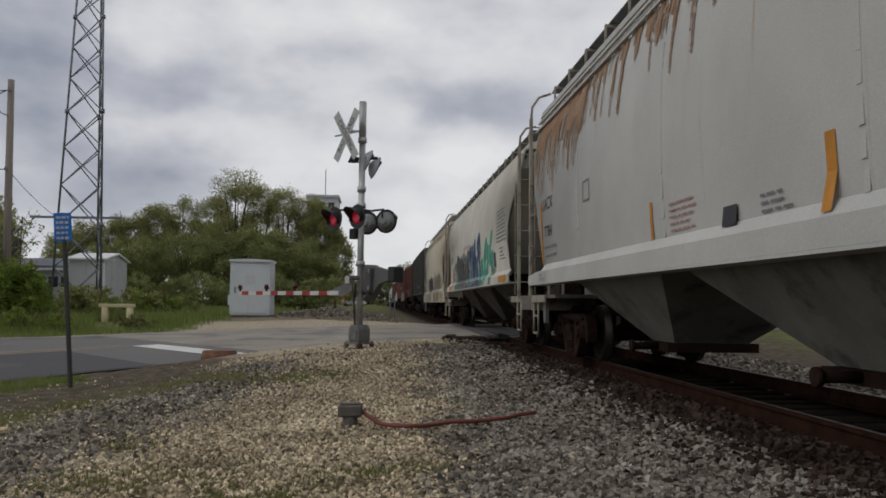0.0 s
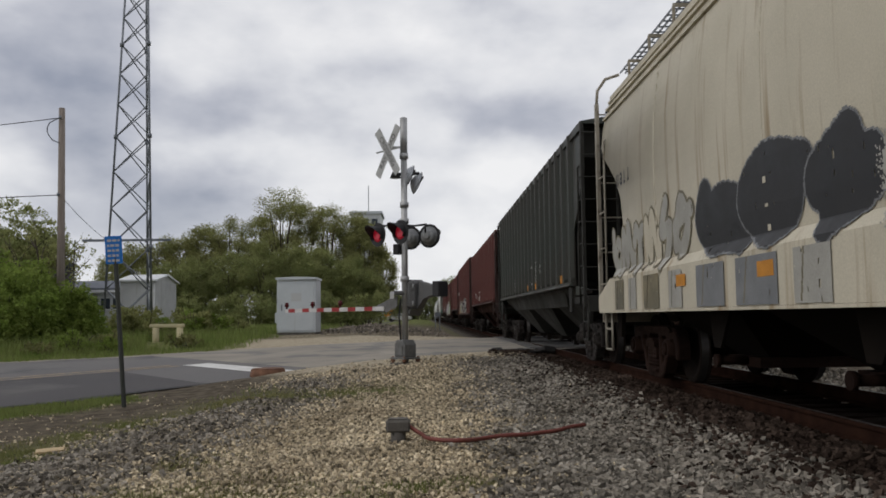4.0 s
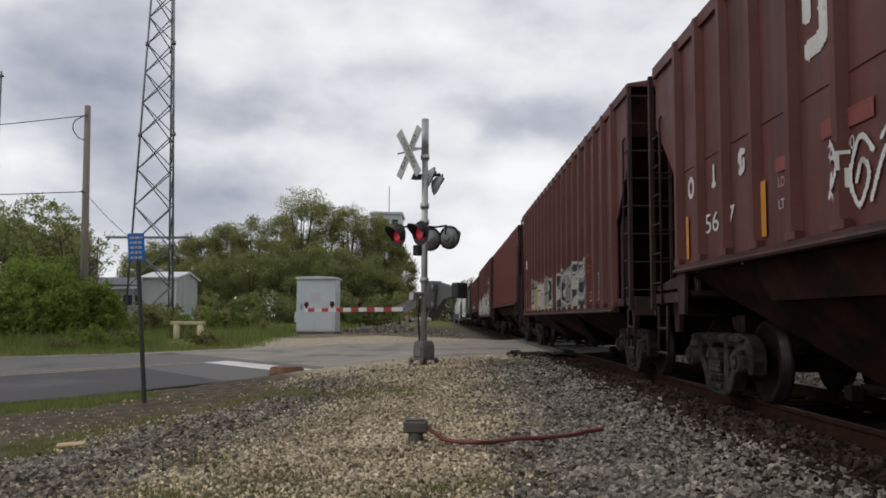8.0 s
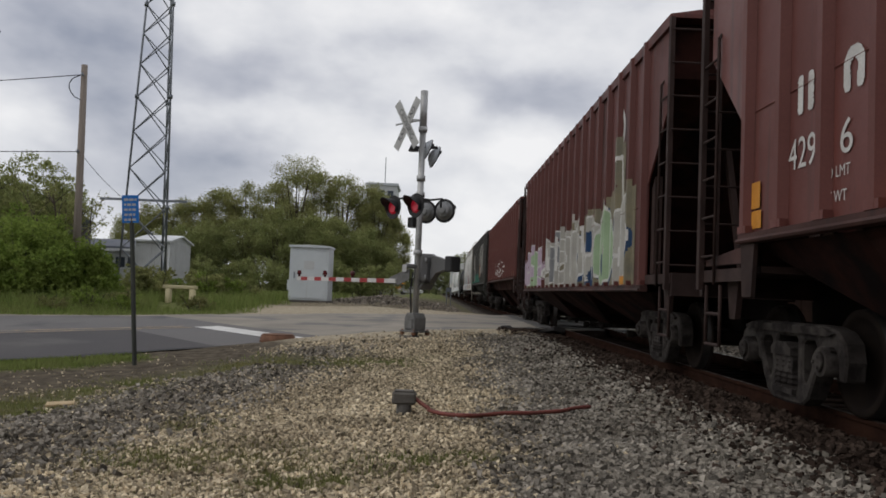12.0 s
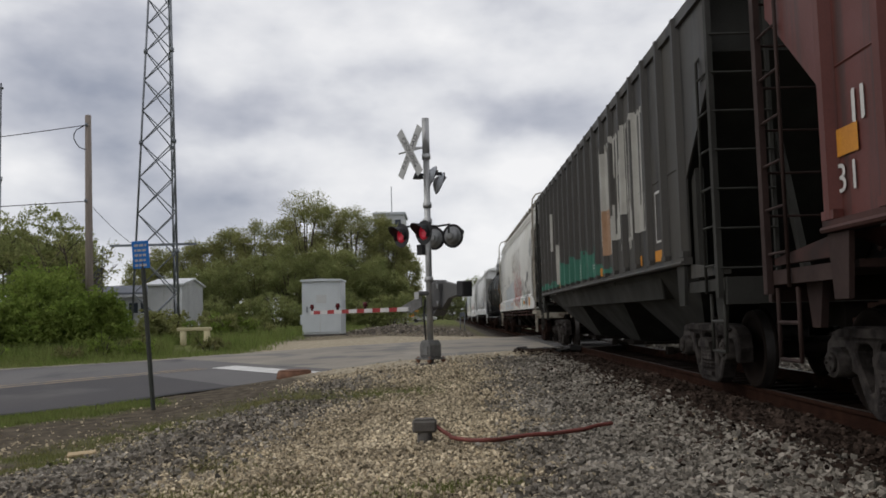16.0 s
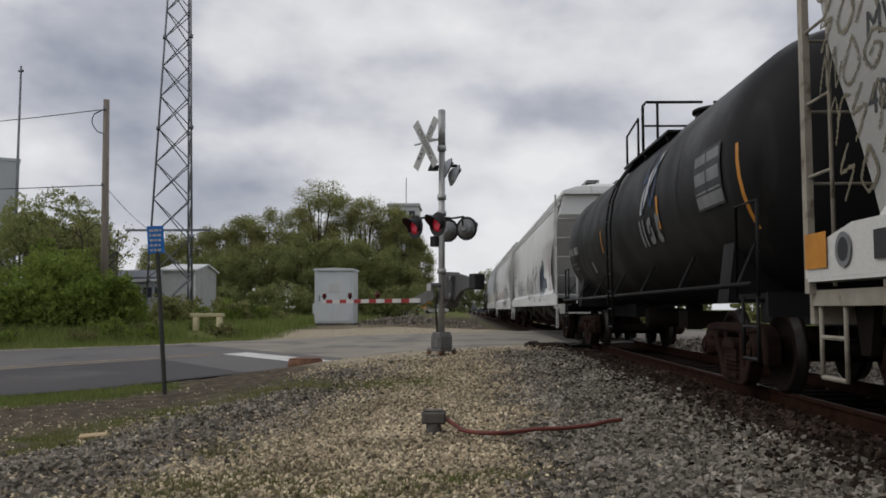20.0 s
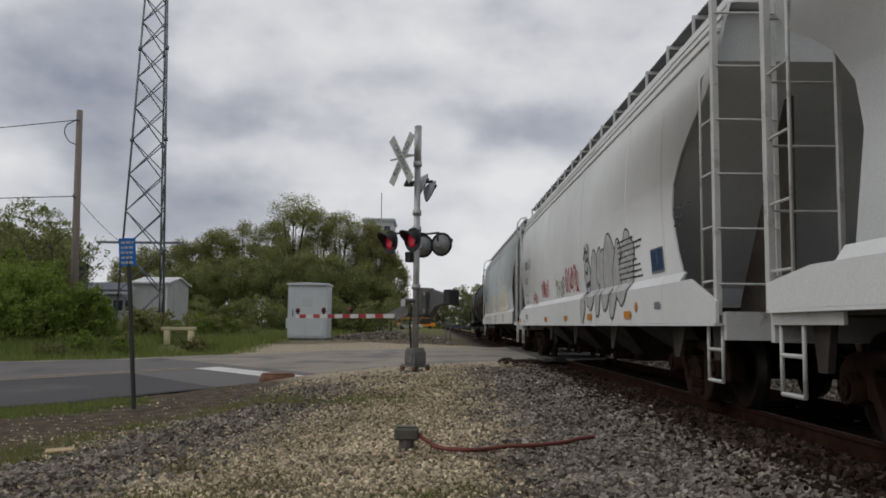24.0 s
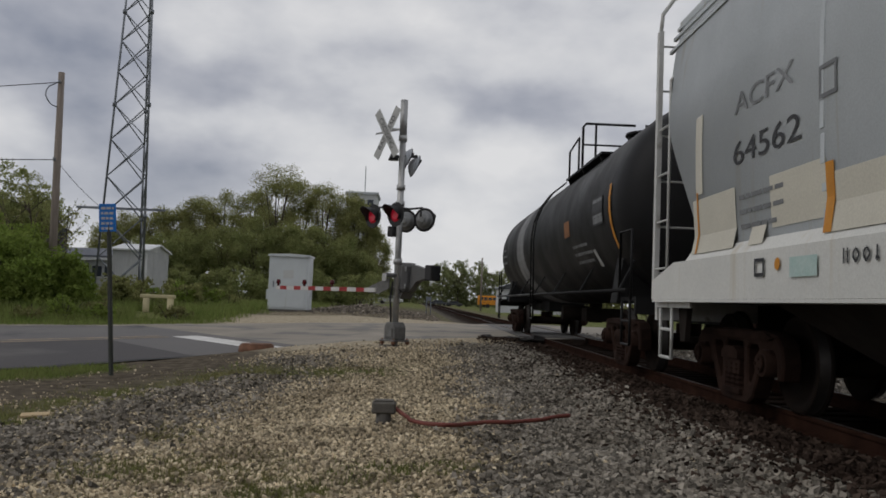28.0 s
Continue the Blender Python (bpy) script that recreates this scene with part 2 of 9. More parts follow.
M["bark"] = surf("grey_bark", (0.095, 0.075, 0.058), (0.060, 0.048, 0.040), 3.0, 0.9, 0.5, stretch=(4, 4, 0.5))
M["pole"] = surf("weathered_pole_wood", (0.255, 0.215, 0.185), (0.18, 0.152, 0.13), 2.0, 0.9, 0.4, stretch=(8, 8, 0.4))
M["galv"] = surf("galvanised_steel", (0.20, 0.215, 0.235), (0.14, 0.15, 0.165), 2.0, 0.5, 0.1, metal=0.5)
M["alu"] = surf("dull_aluminium", (0.42, 0.42, 0.41), (0.33, 0.33, 0.33), 3.0, 0.45, 0.08, metal=0.6)
M["signal_black"] = surf("signal_black_paint", (0.020, 0.020, 0.022), (0.035, 0.034, 0.034), 3.0, 0.6, 0.05)
M["mech"] = surf("mechanism_grey", (0.095, 0.095, 0.096), (0.125, 0.122, 0.118), 3.0, 0.6, 0.08)
M["lens"] = surf("red_glass_lens", (0.10, 0.008, 0.010), (0.07, 0.006, 0.008), 5.0, 0.2, 0.0)
M["arm_white"] = surf("weathered_arm_white", (0.56, 0.55, 0.53), (0.45, 0.44, 0.42), 3.0, 0.6, 0.03)
M["arm_red"] = surf("weathered_arm_red", (0.33, 0.035, 0.035), (0.24, 0.03, 0.03), 3.0, 0.6, 0.03)
M["pale_housing"] = surf("pale_grey_housing", (0.50, 0.52, 0.55), (0.40, 0.42, 0.45), 4.0, 0.5, 0.05)
M["lit"] = glow_mat("lit_red_lamp", (0.45, 0.010, 0.03), 0.20)
M["signwhite"] = surf("reflective_white", (0.46, 0.46, 0.445), (0.37, 0.37, 0.36), 4.0, 0.5, 0.02)
M["blue"] = surf("sign_blue", (0.018, 0.165, 0.52), (0.015, 0.14, 0.45), 4.0, 0.45, 0.02)
M["darkpost"] = surf("dark_green_post", (0.035, 0.040, 0.034), (0.05, 0.05, 0.043), 4.0, 0.7, 0.1)
M["hutwhite"] = surf("case_white_paint", (0.54, 0.57, 0.585), (0.48, 0.51, 0.525), 1.0, 0.45, 0.03, grime=(0.4, 0.4, 0.37), grime_at=0.66, grime_scale=2, grime_stretch=RUN)
M["shed"] = surf("ribbed_shed_steel", (0.50, 0.505, 0.50), (0.43, 0.435, 0.44), 0.8, 0.55, 0.05, grime=(0.36, 0.35, 0.33), grime_at=0.62, grime_stretch=RUN)
M["shedroof"] = surf("pale_roof_steel", (0.66, 0.67, 0.68), (0.58, 0.59, 0.60), 0.8, 0.5, 0.05)
M["trailer"] = surf("pale_siding", (0.50, 0.51, 0.53), (0.42, 0.43, 0.45), 0.8, 0.6, 0.05)
M["concrete"] = surf("tower_block_concrete", (0.46, 0.48, 0.52), (0.41, 0.43, 0.47), 0.15, 0.8, 0.1)
M["glass"] = surf("dark_window_glass", (0.035, 0.042, 0.055), (0.06, 0.07, 0.085), 0.5, 0.15, 0.0)
M["yellow_rail"] = surf("faded_yellow_paint", (0.50, 0.44, 0.26), (0.43, 0.38, 0.24), 3.0, 0.7, 0.1)
M["rubber"] = surf("black_rubber", (0.025, 0.024, 0.024), (0.045, 0.042, 0.04), 4.0, 0.85, 0.3)
M["iron"] = surf("rusty_iron", (0.19, 0.095, 0.055), (0.12, 0.062, 0.04), 6.0, 0.85, 0.3)
M["hose"] = surf("red_rubber_hose", (0.20, 0.055, 0.042), (0.15, 0.05, 0.04), 6.0, 0.6, 0.05)
M["pedestal"] = surf("weathered_grey_plastic", (0.115, 0.105, 0.092), (0.08, 0.074, 0.066), 6.0, 0.8, 0.2)
M["plywood"] = surf("pale_board", (0.50, 0.38, 0.22), (0.42, 0.31, 0.18), 5.0, 0.8, 0.1)
M["bus"] = surf("school_bus_yellow", (0.66, 0.255, 0.018), (0.58, 0.225, 0.018), 1.0, 0.4, 0.0)
M["orange"] = surf("reflector_orange", (0.55, 0.23, 0.02), (0.45, 0.19, 0.03), 4.0, 0.6, 0.02)
M["black_ink"] = surf("black_spray", (0.022, 0.023, 0.026), (0.04, 0.04, 0.042), 3.0, 0.6, 0.0)
M["grey_ink"] = surf("grey_stencil", (0.20, 0.205, 0.21), (0.16, 0.165, 0.17), 3.0, 0.6, 0.0)
M["white_ink"] = surf("white_lettering", (0.58, 0.57, 0.54), (0.46, 0.45, 0.43), 3.0, 0.6, 0.0, grime=(0.2, 0.12, 0.1), grime_at=0.63, grime_scale=3)
M["red_ink"] = surf("red_spray", (0.42, 0.055, 0.045), (0.35, 0.06, 0.05), 3.0, 0.6, 0.0)
M["blue_ink"] = surf("blue_spray", (0.012, 0.045, 0.115), (0.010, 0.035, 0.085), 3.0, 0.6, 0.0)
M["mint_ink"] = surf("mint_spray", (0.050, 0.29, 0.20), (0.040, 0.23, 0.16), 3.0, 0.6, 0.0)
M["pink_ink"] = surf("lilac_spray", (0.42, 0.33, 0.40), (0.34, 0.28, 0.34), 3.0, 0.6, 0.0)
M["olive_ink"] = surf("olive_spray", (0.20, 0.17, 0.10), (0.13, 0.12, 0.09), 2.0, 0.6, 0.0)
M["pale_ink"] = surf("pale_spray", (0.38, 0.37, 0.33), (0.30, 0.29, 0.26), 2.0, 0.6, 0.0)
M["walkway"] = surf("dark_walkway_steel", (0.15, 0.15, 0.152), (0.105, 0.105, 0.108), 3.0, 0.7, 0.1, metal=0.3)
# bay_grey, bay_white, bay_tan: dirt plus the shade under the cars, in one colour
M["bay_grey"] = surf("shaded_bay_grey", (0.034, 0.027, 0.023), (0.020, 0.016, 0.014), 1.5, 0.85, 0.1, spec=0.15)
M["bay_white"] = surf("shaded_dusty_bay_white", (0.085, 0.074, 0.064), (0.045, 0.039, 0.034), 1.2, 0.8, 0.1, grime=(0.04, 0.032, 0.027), grime_at=0.55)
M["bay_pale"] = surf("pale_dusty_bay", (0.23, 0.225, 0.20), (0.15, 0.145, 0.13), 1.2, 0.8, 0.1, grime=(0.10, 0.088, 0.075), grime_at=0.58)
M["bay_tan"] = surf("shaded_dirty_bay_tan", (0.052, 0.040, 0.030), (0.033, 0.026, 0.020), 1.2, 0.8, 0.1)
# the black patches stand for the shaded slopes of the bays
M["bay_brown"] = surf("shaded_dirty_bay_brown", (0.044, 0.015, 0.011), (0.015, 0.008, 0.007), 1.2, 0.85, 0.1, spec=0.08, grime=(0.009, 0.006, 0.006), grime_at=0.52, grime_scale=1.2)
M["bay_green"] = surf("dark_bay_green", (0.034, 0.033, 0.028), (0.022, 0.021, 0.018), 1.2, 0.8, 0.1)
M["rust_run"] = surf("run_down_rust", (0.33, 0.21, 0.13), (0.25, 0.145, 0.085), 3.0, 0.8, 0.05)
M["pale_red"] = surf("pale_red_stencil", (0.42, 0.25, 0.22), (0.36, 0.2, 0.18), 3.0, 0.6, 0.0)
M["red_patch"] = surf("fresh_oxide_red", (0.20, 0.05, 0.04), (0.17, 0.04, 0.035), 3.0, 0.6, 0.0)
M["grey_blue"] = surf("blue_grey_paint", (0.43, 0.47, 0.50), (0.37, 0.405, 0.43), 1.5, 0.6, 0.0)
M["orange_red"] = surf("orange_red_stripe", (0.48, 0.13, 0.03), (0.42, 0.12, 0.04), 3.0, 0.6, 0.0)
M["orange_dull"] = surf("dull_orange", (0.26, 0.11, 0.04), (0.18, 0.08, 0.035), 3.0, 0.7, 0.0)
M["sticker"] = surf("pale_green_sticker", (0.34, 0.48, 0.45), (0.45, 0.55, 0.52), 6.0, 0.5, 0.0)
# stained brown stone, with some of the train's shade in its colour
M["shaded_brown_stone"] = surf("shaded_brown_ballast_stone", (0.066, 0.048, 0.038), (0.026, 0.018, 0.014), 1.3, 0.95, 0.3, island=0.7, fine=50, spec=0.02)
M["cast_grey"] = surf("cast_grey_metal", (0.32, 0.325, 0.325), (0.24, 0.245, 0.245), 4.0, 0.6, 0.1, metal=0.1)
M["base_grey"] = surf("dirty_cast_base", (0.17, 0.168, 0.162), (0.11, 0.108, 0.104), 5.0, 0.75, 0.2)
M["gear_brown"] = surf("grimy_brown_end_gear", (0.040, 0.021, 0.017), (0.024, 0.014, 0.012), 2.0, 0.8, 0.15)
M["clod"] = surf("grey_dirt_clods", (0.22, 0.19, 0.155), (0.13, 0.112, 0.09), 1.0, 0.95, 0.3, island=0.6)
M["apron"] = surf("dusty_approach", (0.305, 0.270, 0.220), (0.220, 0.200, 0.172), 0.35, 0.9, 0.3, fine=80, grime=(0.155, 0.148, 0.140), grime_at=0.54, grime_scale=0.6)
M["dark_siding"] = surf("dark_grey_siding", (0.075, 0.075, 0.078), (0.10, 0.098, 0.098), 1.0, 0.8, 0.1)
M["pale_green_ink"] = surf("pale_green_spray", (0.30, 0.40, 0.25), (0.24, 0.33, 0.20), 2.0, 0.6, 0.0)
M["yellow_ink"] = surf("dull_yellow_spray", (0.36, 0.29, 0.12), (0.28, 0.23, 0.10), 2.0, 0.6, 0.0)
M["flake"] = surf("rusty_flaked_paint", (0.21, 0.165, 0.125), (0.14, 0.11, 0.085), 4.0, 0.8, 0.1)
M["carpaint"] = surf("dark_car_paint", (0.05, 0.055, 0.06), (0.07, 0.075, 0.08), 1.0, 0.3, 0.0)


# ---------------------------------------------------------------- mesh helpers
def bmnew():
    return bmesh.new()


def box(bm, x0, y0, z0, x1, y1, z1, m=None):
    vs = [bm.verts.new(Vector((x, y, z)) if m is None else m @ Vector((x, y, z))) for x in (x0, x1) for y in (y0, y1) for z in (z0, z1)]
    for f in ((0, 1, 3, 2), (4, 6, 7, 5), (0, 4, 5, 1), (2, 3, 7, 6), (0, 2, 6, 4), (1, 5, 7, 3)):
        bm.faces.new([vs[i] for i in f])
    return bm


def rod(bm, p, q, r, seg=8, r2=None, caps=True):
    """A round or tapered bar from p to q."""
    p, q = Vector(p), Vector(q)
    turn = (q - p).to_track_quat("Z", "Y").to_matrix()
    r2 = r if r2 is None else r2
    a, b = [], []
    for i in range(seg):
        d = turn @ Vector((math.cos(6.28319 * i / seg), math.sin(6.28319 * i / seg), 0))
        a.append(bm.verts.new(p + d * r))
        b.append(bm.verts.new(q + d * r2))
    for i in range(seg):
        f = bm.faces.new((a[i], a[(i + 1) % seg], b[(i + 1) % seg], b[i]))
        f.smooth = seg > 6
    if caps:
        bm.faces.new(a[::-1])
        bm.faces.new(b)
    return bm


def pipe(bm, pts, r, seg=6):
    """One continuous bent bar through the points."""
    P = [Vector(p) for p in pts]
    prev, turn = None, None
    for i, p in enumerate(P):
        d = (P[min(i + 1, len(P) - 1)] - P[max(i - 1, 0)]).normalized()
        turn = d.to_track_quat("Z", "Y").to_matrix() if turn is None else (turn.col[2].rotation_difference(d).to_matrix() @ turn)
        row = [bm.verts.new(p + turn @ Vector((r * math.cos(6.28319 * k / seg), r * math.sin(6.28319 * k / seg), 0))) for k in range(seg)]
        if prev:
            for k in range(seg):
                bm.faces.new((prev[k], prev[(k + 1) % seg], row[(k + 1) % seg], row[k])).smooth = True
        else:
            bm.faces.new(row[::-1])
        prev = row
    bm.faces.new(prev)
    return bm


def prism(bm, pts, a, b, axis="x", m=None):
    """A flat outline, given in the two other axes, pulled from a to b."""
    def at(p, h):
        v = Vector((h, *p)) if axis == "x" else Vector((p[0], h, p[1])) if axis == "y" else Vector((*p, h))
        return v if m is None else m @ v
    lo, hi = [bm.verts.new(at(p, a)) for p in pts], [bm.verts.new(at(p, b)) for p in pts]
    n = len(pts)
    for i in range(n):
        bm.faces.new((lo[i], lo[(i + 1) % n], hi[(i + 1) % n], hi[i]))
    bm.faces.new(lo[::-1])
    bm.faces.new(hi)
    return bm


def part(name, bm, material, parent=None, label="", bevel=0.0, at=None):
    me = bpy.data.meshes.new(name)
    if bevel:
        bmesh.ops.bevel(bm, geom=bm.edges[:], offset=bevel, segments=1, affect="EDGES", clamp_overlap=True)
    bmesh.ops.recalc_face_normals(bm, faces=bm.faces[:])
    bm.to_mesh(me)
    bm.free()
    me.materials.append(material)
    ob = new(name, me)
    if parent is not None:
        ob.parent = parent
    if at is not None:
        ob.matrix_basis = at
    if label:
        ob["label"] = label
    return ob


def shared(name, me, parent, at, label=""):
    ob = new(name, me)
    ob.parent, ob.matrix_basis = parent, at
    if label:
        ob["label"] = label
    return ob


def arrays(name, verts, faces, material, parent=None):
    me = bpy.data.meshes.new(name)
    me.from_pydata(verts.tolist() if hasattr(verts, "tolist") else verts, [], faces.tolist() if hasattr(faces, "tolist") else faces)
    me.materials.append(material)
    ob = new(name, me)
    if parent is not None:
        ob.parent = parent
    return ob


def thing(name, m, label, category, group="", kind=""):
    ob = new(name)
    ob.empty_display_size = 0.2
    ob.matrix_basis = m
    return tagged(ob, label, category, group, kind)


def smooth(a, b, x):
    t = min(1.0, max(0.0, (x - a) / (b - a)))
    return t * t * (3 - 2 * t)


def table(x, rows):
    for (a, p), (b, q) in zip(rows, rows[1:]):
        if x <= b:
            return p + (q - p) * max(0.0, (x - a) / (b - a))
    return rows[-1][1]


# ---------------------------------------------------------------- the lie of the land
TRACK = 4.41                        # middle of the track; rail tops at z 0
U, NV = Vector((0.76, 0.65, 0)), Vector((-0.65, 0.76, 0))     # along the road, across it
NEAR, MID, FAR = 16.0, 21.1, 26.2   # the road's edges and middle, across


def road_z(u, n):
    z = table(u, [(-200, -0.75), (-10, -0.6), (4, -0.42), (9.8, -0.26), (14, -0.12), (18, -0.045), (22, -0.015), (30, -0.015), (40, -0.15), (200, -0.6)])
    lean = table(u, [(-10, 0.02), (5, 0.028), (9.8, 0.006), (13, 0.0), (99, 0.0)])
    return z + lean * (min(n, FAR) - MID)


def row_mid(y):
    """Middle of the low windrow of grey stone that runs beside the track, some way off."""
    return -3.35 + 0.15 * (y - 8)


def windrow(x, y):
    return math.exp(-((x - row_mid(y)) / 0.72) ** 2) * smooth(3.5, 5.5, y) * smooth(18.0, 14.5, y)


def land_z(x, y):
    u, n = U.x * x + U.y * y, NV.x * x + NV.y * y
    side = TRACK - x
    if x <= TRACK:
        a = table(x, [(-60, -0.75), (-8, -0.6), (-3, -0.47), (0.5, -0.37), (2.0, -0.33), (2.6, -0.25), (3.0, -0.19), (5.0, -0.19)])
    else:
        a = table(x, [(5.0, -0.19), (5.8, -0.19), (6.6, -0.33), (9, -0.38), (40, -0.6)])
    r = road_z(u, min(max(n, NEAR), FAR))
    if n < NEAR:
        z = a + (r - 0.02 - a) * smooth(8.5, 15.6, n)
        z += 0.23 * math.exp(-((x + 0.2) ** 2 + (y - 18.0) ** 2) / 9.0) + 0.10 * math.exp(-((x - 2.2) ** 2 + (y - 21.5) ** 2) / 5.0)
    elif n <= FAR:
        z = r - 0.05
    else:
        far = table(x, [(-60, -0.1), (-20, 0.0), (-3, 0.16), (1.5, -0.1), (2.6, -0.22), (6, -0.22), (7, -0.3), (60, -0.5)])
        z = (r - 0.02) + (far - r) * smooth(FAR, FAR + 9, n)
        z += 0.30 * math.exp(-((x + 2.8) / 2.6) ** 2 - ((y - 51) / 6.0) ** 2)
    if n < NEAR - 0.3 or n > FAR + 0.3:
        k = 1 - smooth(1.35, 2.1, abs(x - TRACK))
        z += ((-0.16 if abs(x - TRACK) > 0.9 else -0.2) - z) * k
    if n < NEAR:
        near = smooth(0.6, 2.5, NEAR - n) * smooth(3.0, 2.2, x)
        z += near * (windrow(x, y) * (0.07 + 0.05 * noise.noise(Vector((x * 1.3, y * 1.0, 12)))) - 0.06 * math.exp(-((x + 1.55) / 0.55) ** 2 - ((y - 9.6) / 0.8) ** 2))
        z += near * (0.028 * noise.noise(Vector((x * 1.5, y * 1.2, 40))) + 0.014 * noise.noise(Vector((x * 3.4, y * 3.4, 44))))
    z += 0.018 * noise.noise(Vector((x * 0.9, y * 0.9, 0))) + 0.035 * noise.noise(Vector((x * 0.3, y * 0.3, 4))) * smooth(0.2, 1.5, NEAR - n)
    return z


WEEDS = ((-1.75, 6.6, 0.8, 0.6), (-0.9, 5.9, 0.7, 0.4), (-2.3, 8.4, 0.5, 0.5), (-4.3, 9.0, 0.8, 0.9), (-3.9, 11.2, 0.7, 1.3), (-2.9, 13.6, 0.7, 1.4), (-1.2, 14.6, 0.9, 0.8), (0.2, 6.6, 0.5, 0.3))


def weed_share(x, y):
    """Patches of low weeds that have come up through the gravel."""
    k = sum(math.exp(-((x - a) / rx) ** 2 - ((y - b) / ry) ** 2) for a, b, rx, ry in WEEDS)
    k = min(1.0, 1.2 * k)
    return k * smooth(-0.5, 0.2, noise.noise(Vector((x * 1.6, y * 1.6, 31))) + 0.5 * noise.noise(Vector((x * 5, y * 5, 3))))


def land_zone(x, y):
    """Shares of grass, earth, pale gravel; the rest is grey ballast."""
    u, n = U.x * x + U.y * y, NV.x * x + NV.y * y
    w = noise.noise(Vector((x * 0.5, y * 0.5, 9))) * 0.8 + noise.noise(Vector((x * 1.7, y * 1.7, 2))) * 0.35
    grass = earth = pale = 0.0
    if n < NEAR:
        d = NEAR - n
        t = x - row_mid(y)
        dirt = smooth(-0.75, -1.25, t + 0.5 * w)
        strip = smooth(2.0, 1.1, d + w * 0.5) * smooth(0.05, 0.35, d) * smooth(6.6, 5.2, u + w) * smooth(-0.75, -0.1, w + 0.5 * noise.noise(Vector((x * 2.3, y * 2.3, 8))))
        fringe = 0.6 * math.exp(-((t + 1.1 + 0.4 * w) / 0.4) ** 2) * smooth(-0.3, 0.25, w) * smooth(2.2, 3.6, d)
        grass = max(strip, fringe, 0.8 * weed_share(x, y) if d > 2 else 0)
        earth = max(smooth(5.2, 3.6, d + w) * smooth(9.5, 7.5, u + w) * (1 - strip), 0.97 * dirt, 0.45 * smooth(0.3, 0.65, w) * smooth(1.5, 0.0, x))
        earth = max(earth, smooth(2.55, 3.05, x + 0.2 * w))
        pale = 0.08 + 0.92 * smooth(2.1, 0.3, x + 0.9 * w)
        pale *= 1 - 0.42 * min(1.0, 1.3 * windrow(x, y))
        if d < 3.5 and u > 8:
            pale = max(pale, smooth(3.2, 1.6, d + w) * smooth(7.5, 9, u))
        if x > TRACK + 2:
            pale = 0.7
            grass = smooth(11, 16, x + w * 3)
    else:
        lot = smooth(-0.9, 1.2, u - 13.4 - 0.8 * (n - FAR) + w) * smooth(50, 45, y + w * 2)
        dirt = smooth(1.0, 2.5, x + 6 + w) * smooth(38, 41, y)
        pale = max(lot, 0.7 * dirt)
        earth = dirt * 0.45
        grass = (1 - lot) * (1 - smooth(-7.5, -5.0, x + w)) if x < TRACK else smooth(7.5, 10, x + w)
        if abs(x - TRACK) < 2.4:
            grass = pale = 0
            earth = 0.3
        elif x > -5 and y > 44:
            grass = max(grass, smooth(70, 120, y) if x < 1.5 else 0.3)
            earth = max(earth, 0.6)
    return grass, earth, pale


def sand_share(x, y):
    """Fine tan grit on the road's shoulder by the mast and on the lot beyond the road."""
    u, n = U.x * x + U.y * y, NV.x * x + NV.y * y
    w = noise.noise(Vector((x * 0.6, y * 0.6, 21))) * 0.9 + noise.noise(Vector((x * 2.1, y * 2.1, 5))) * 0.4
    if n < NEAR:
        return 0.95 * smooth(4.0, 1.8, NEAR - n + w) * smooth(8.2, 10.5, u + w) * smooth(2.6, 1.4, x + 0.4 * w)
    return smooth(-1.0, 1.0, u - 13.2 - 0.8 * max(0.0, n - FAR) + 1.2 * w) * smooth(FAR + 6.5, FAR + 4.8, n + 1.6 * w) * smooth(2.6, 1.2, x + w)


def build_land():
    def steps(rows):
        out = [rows[0][0]]
        for a, b, s in rows:
            while out[-1] + s < b - 1e-6:
                out.append(out[-1] + s)
            out.append(b)
        return out
    xs = steps([(-4000, -400, 900), (-400, -60, 40), (-60, -20, 2.0), (-20, -9, 0.5), (-9, 7, 0.2), (7, 14, 0.6), (14, 60, 4), (60, 400, 40), (400, 4000, 900)])
    ys = steps([(-4000, -400, 900), (-400, -30, 40), (-30, 3, 2), (3, 26, 0.2), (26, 50, 0.5), (50, 100, 3), (100, 400, 25), (400, 4800, 800)])
    verts = np.array([(x, y, land_z(x, y)) for y in ys for x in xs])
    nx = len(xs)
    idx = np.arange(len(ys) * nx).reshape(len(ys), nx)
    quads = np.stack([idx[:-1, :-1], idx[:-1, 1:], idx[1:, 1:], idx[1:, :-1]], -1).reshape(-1, 4)
    ob = arrays("ground", verts, quads, land_material())
    me = ob.data
    at = me.color_attributes.new("zone", "FLOAT_COLOR", "POINT")
    # alpha marks the track bed, coloured darker for stain and the train's shade
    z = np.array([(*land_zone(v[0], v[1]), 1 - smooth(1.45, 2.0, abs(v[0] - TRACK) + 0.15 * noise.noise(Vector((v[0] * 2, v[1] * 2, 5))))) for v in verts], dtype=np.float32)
    at.data.foreach_set("color", z.ravel())
    sand = me.color_attributes.new("sand", "FLOAT_COLOR", "POINT")
    k = np.array([sand_share(v[0], v[1]) for v in verts], dtype=np.float32)
    sand.data.foreach_set("color", np.stack([k, k, k, np.ones_like(k)], -1).ravel())
    me.polygons.foreach_set("use_smooth", [True] * len(me.polygons))
    tagged(ob, "gravel and earth ground with patchy spring grass", "ground", kind="structure")


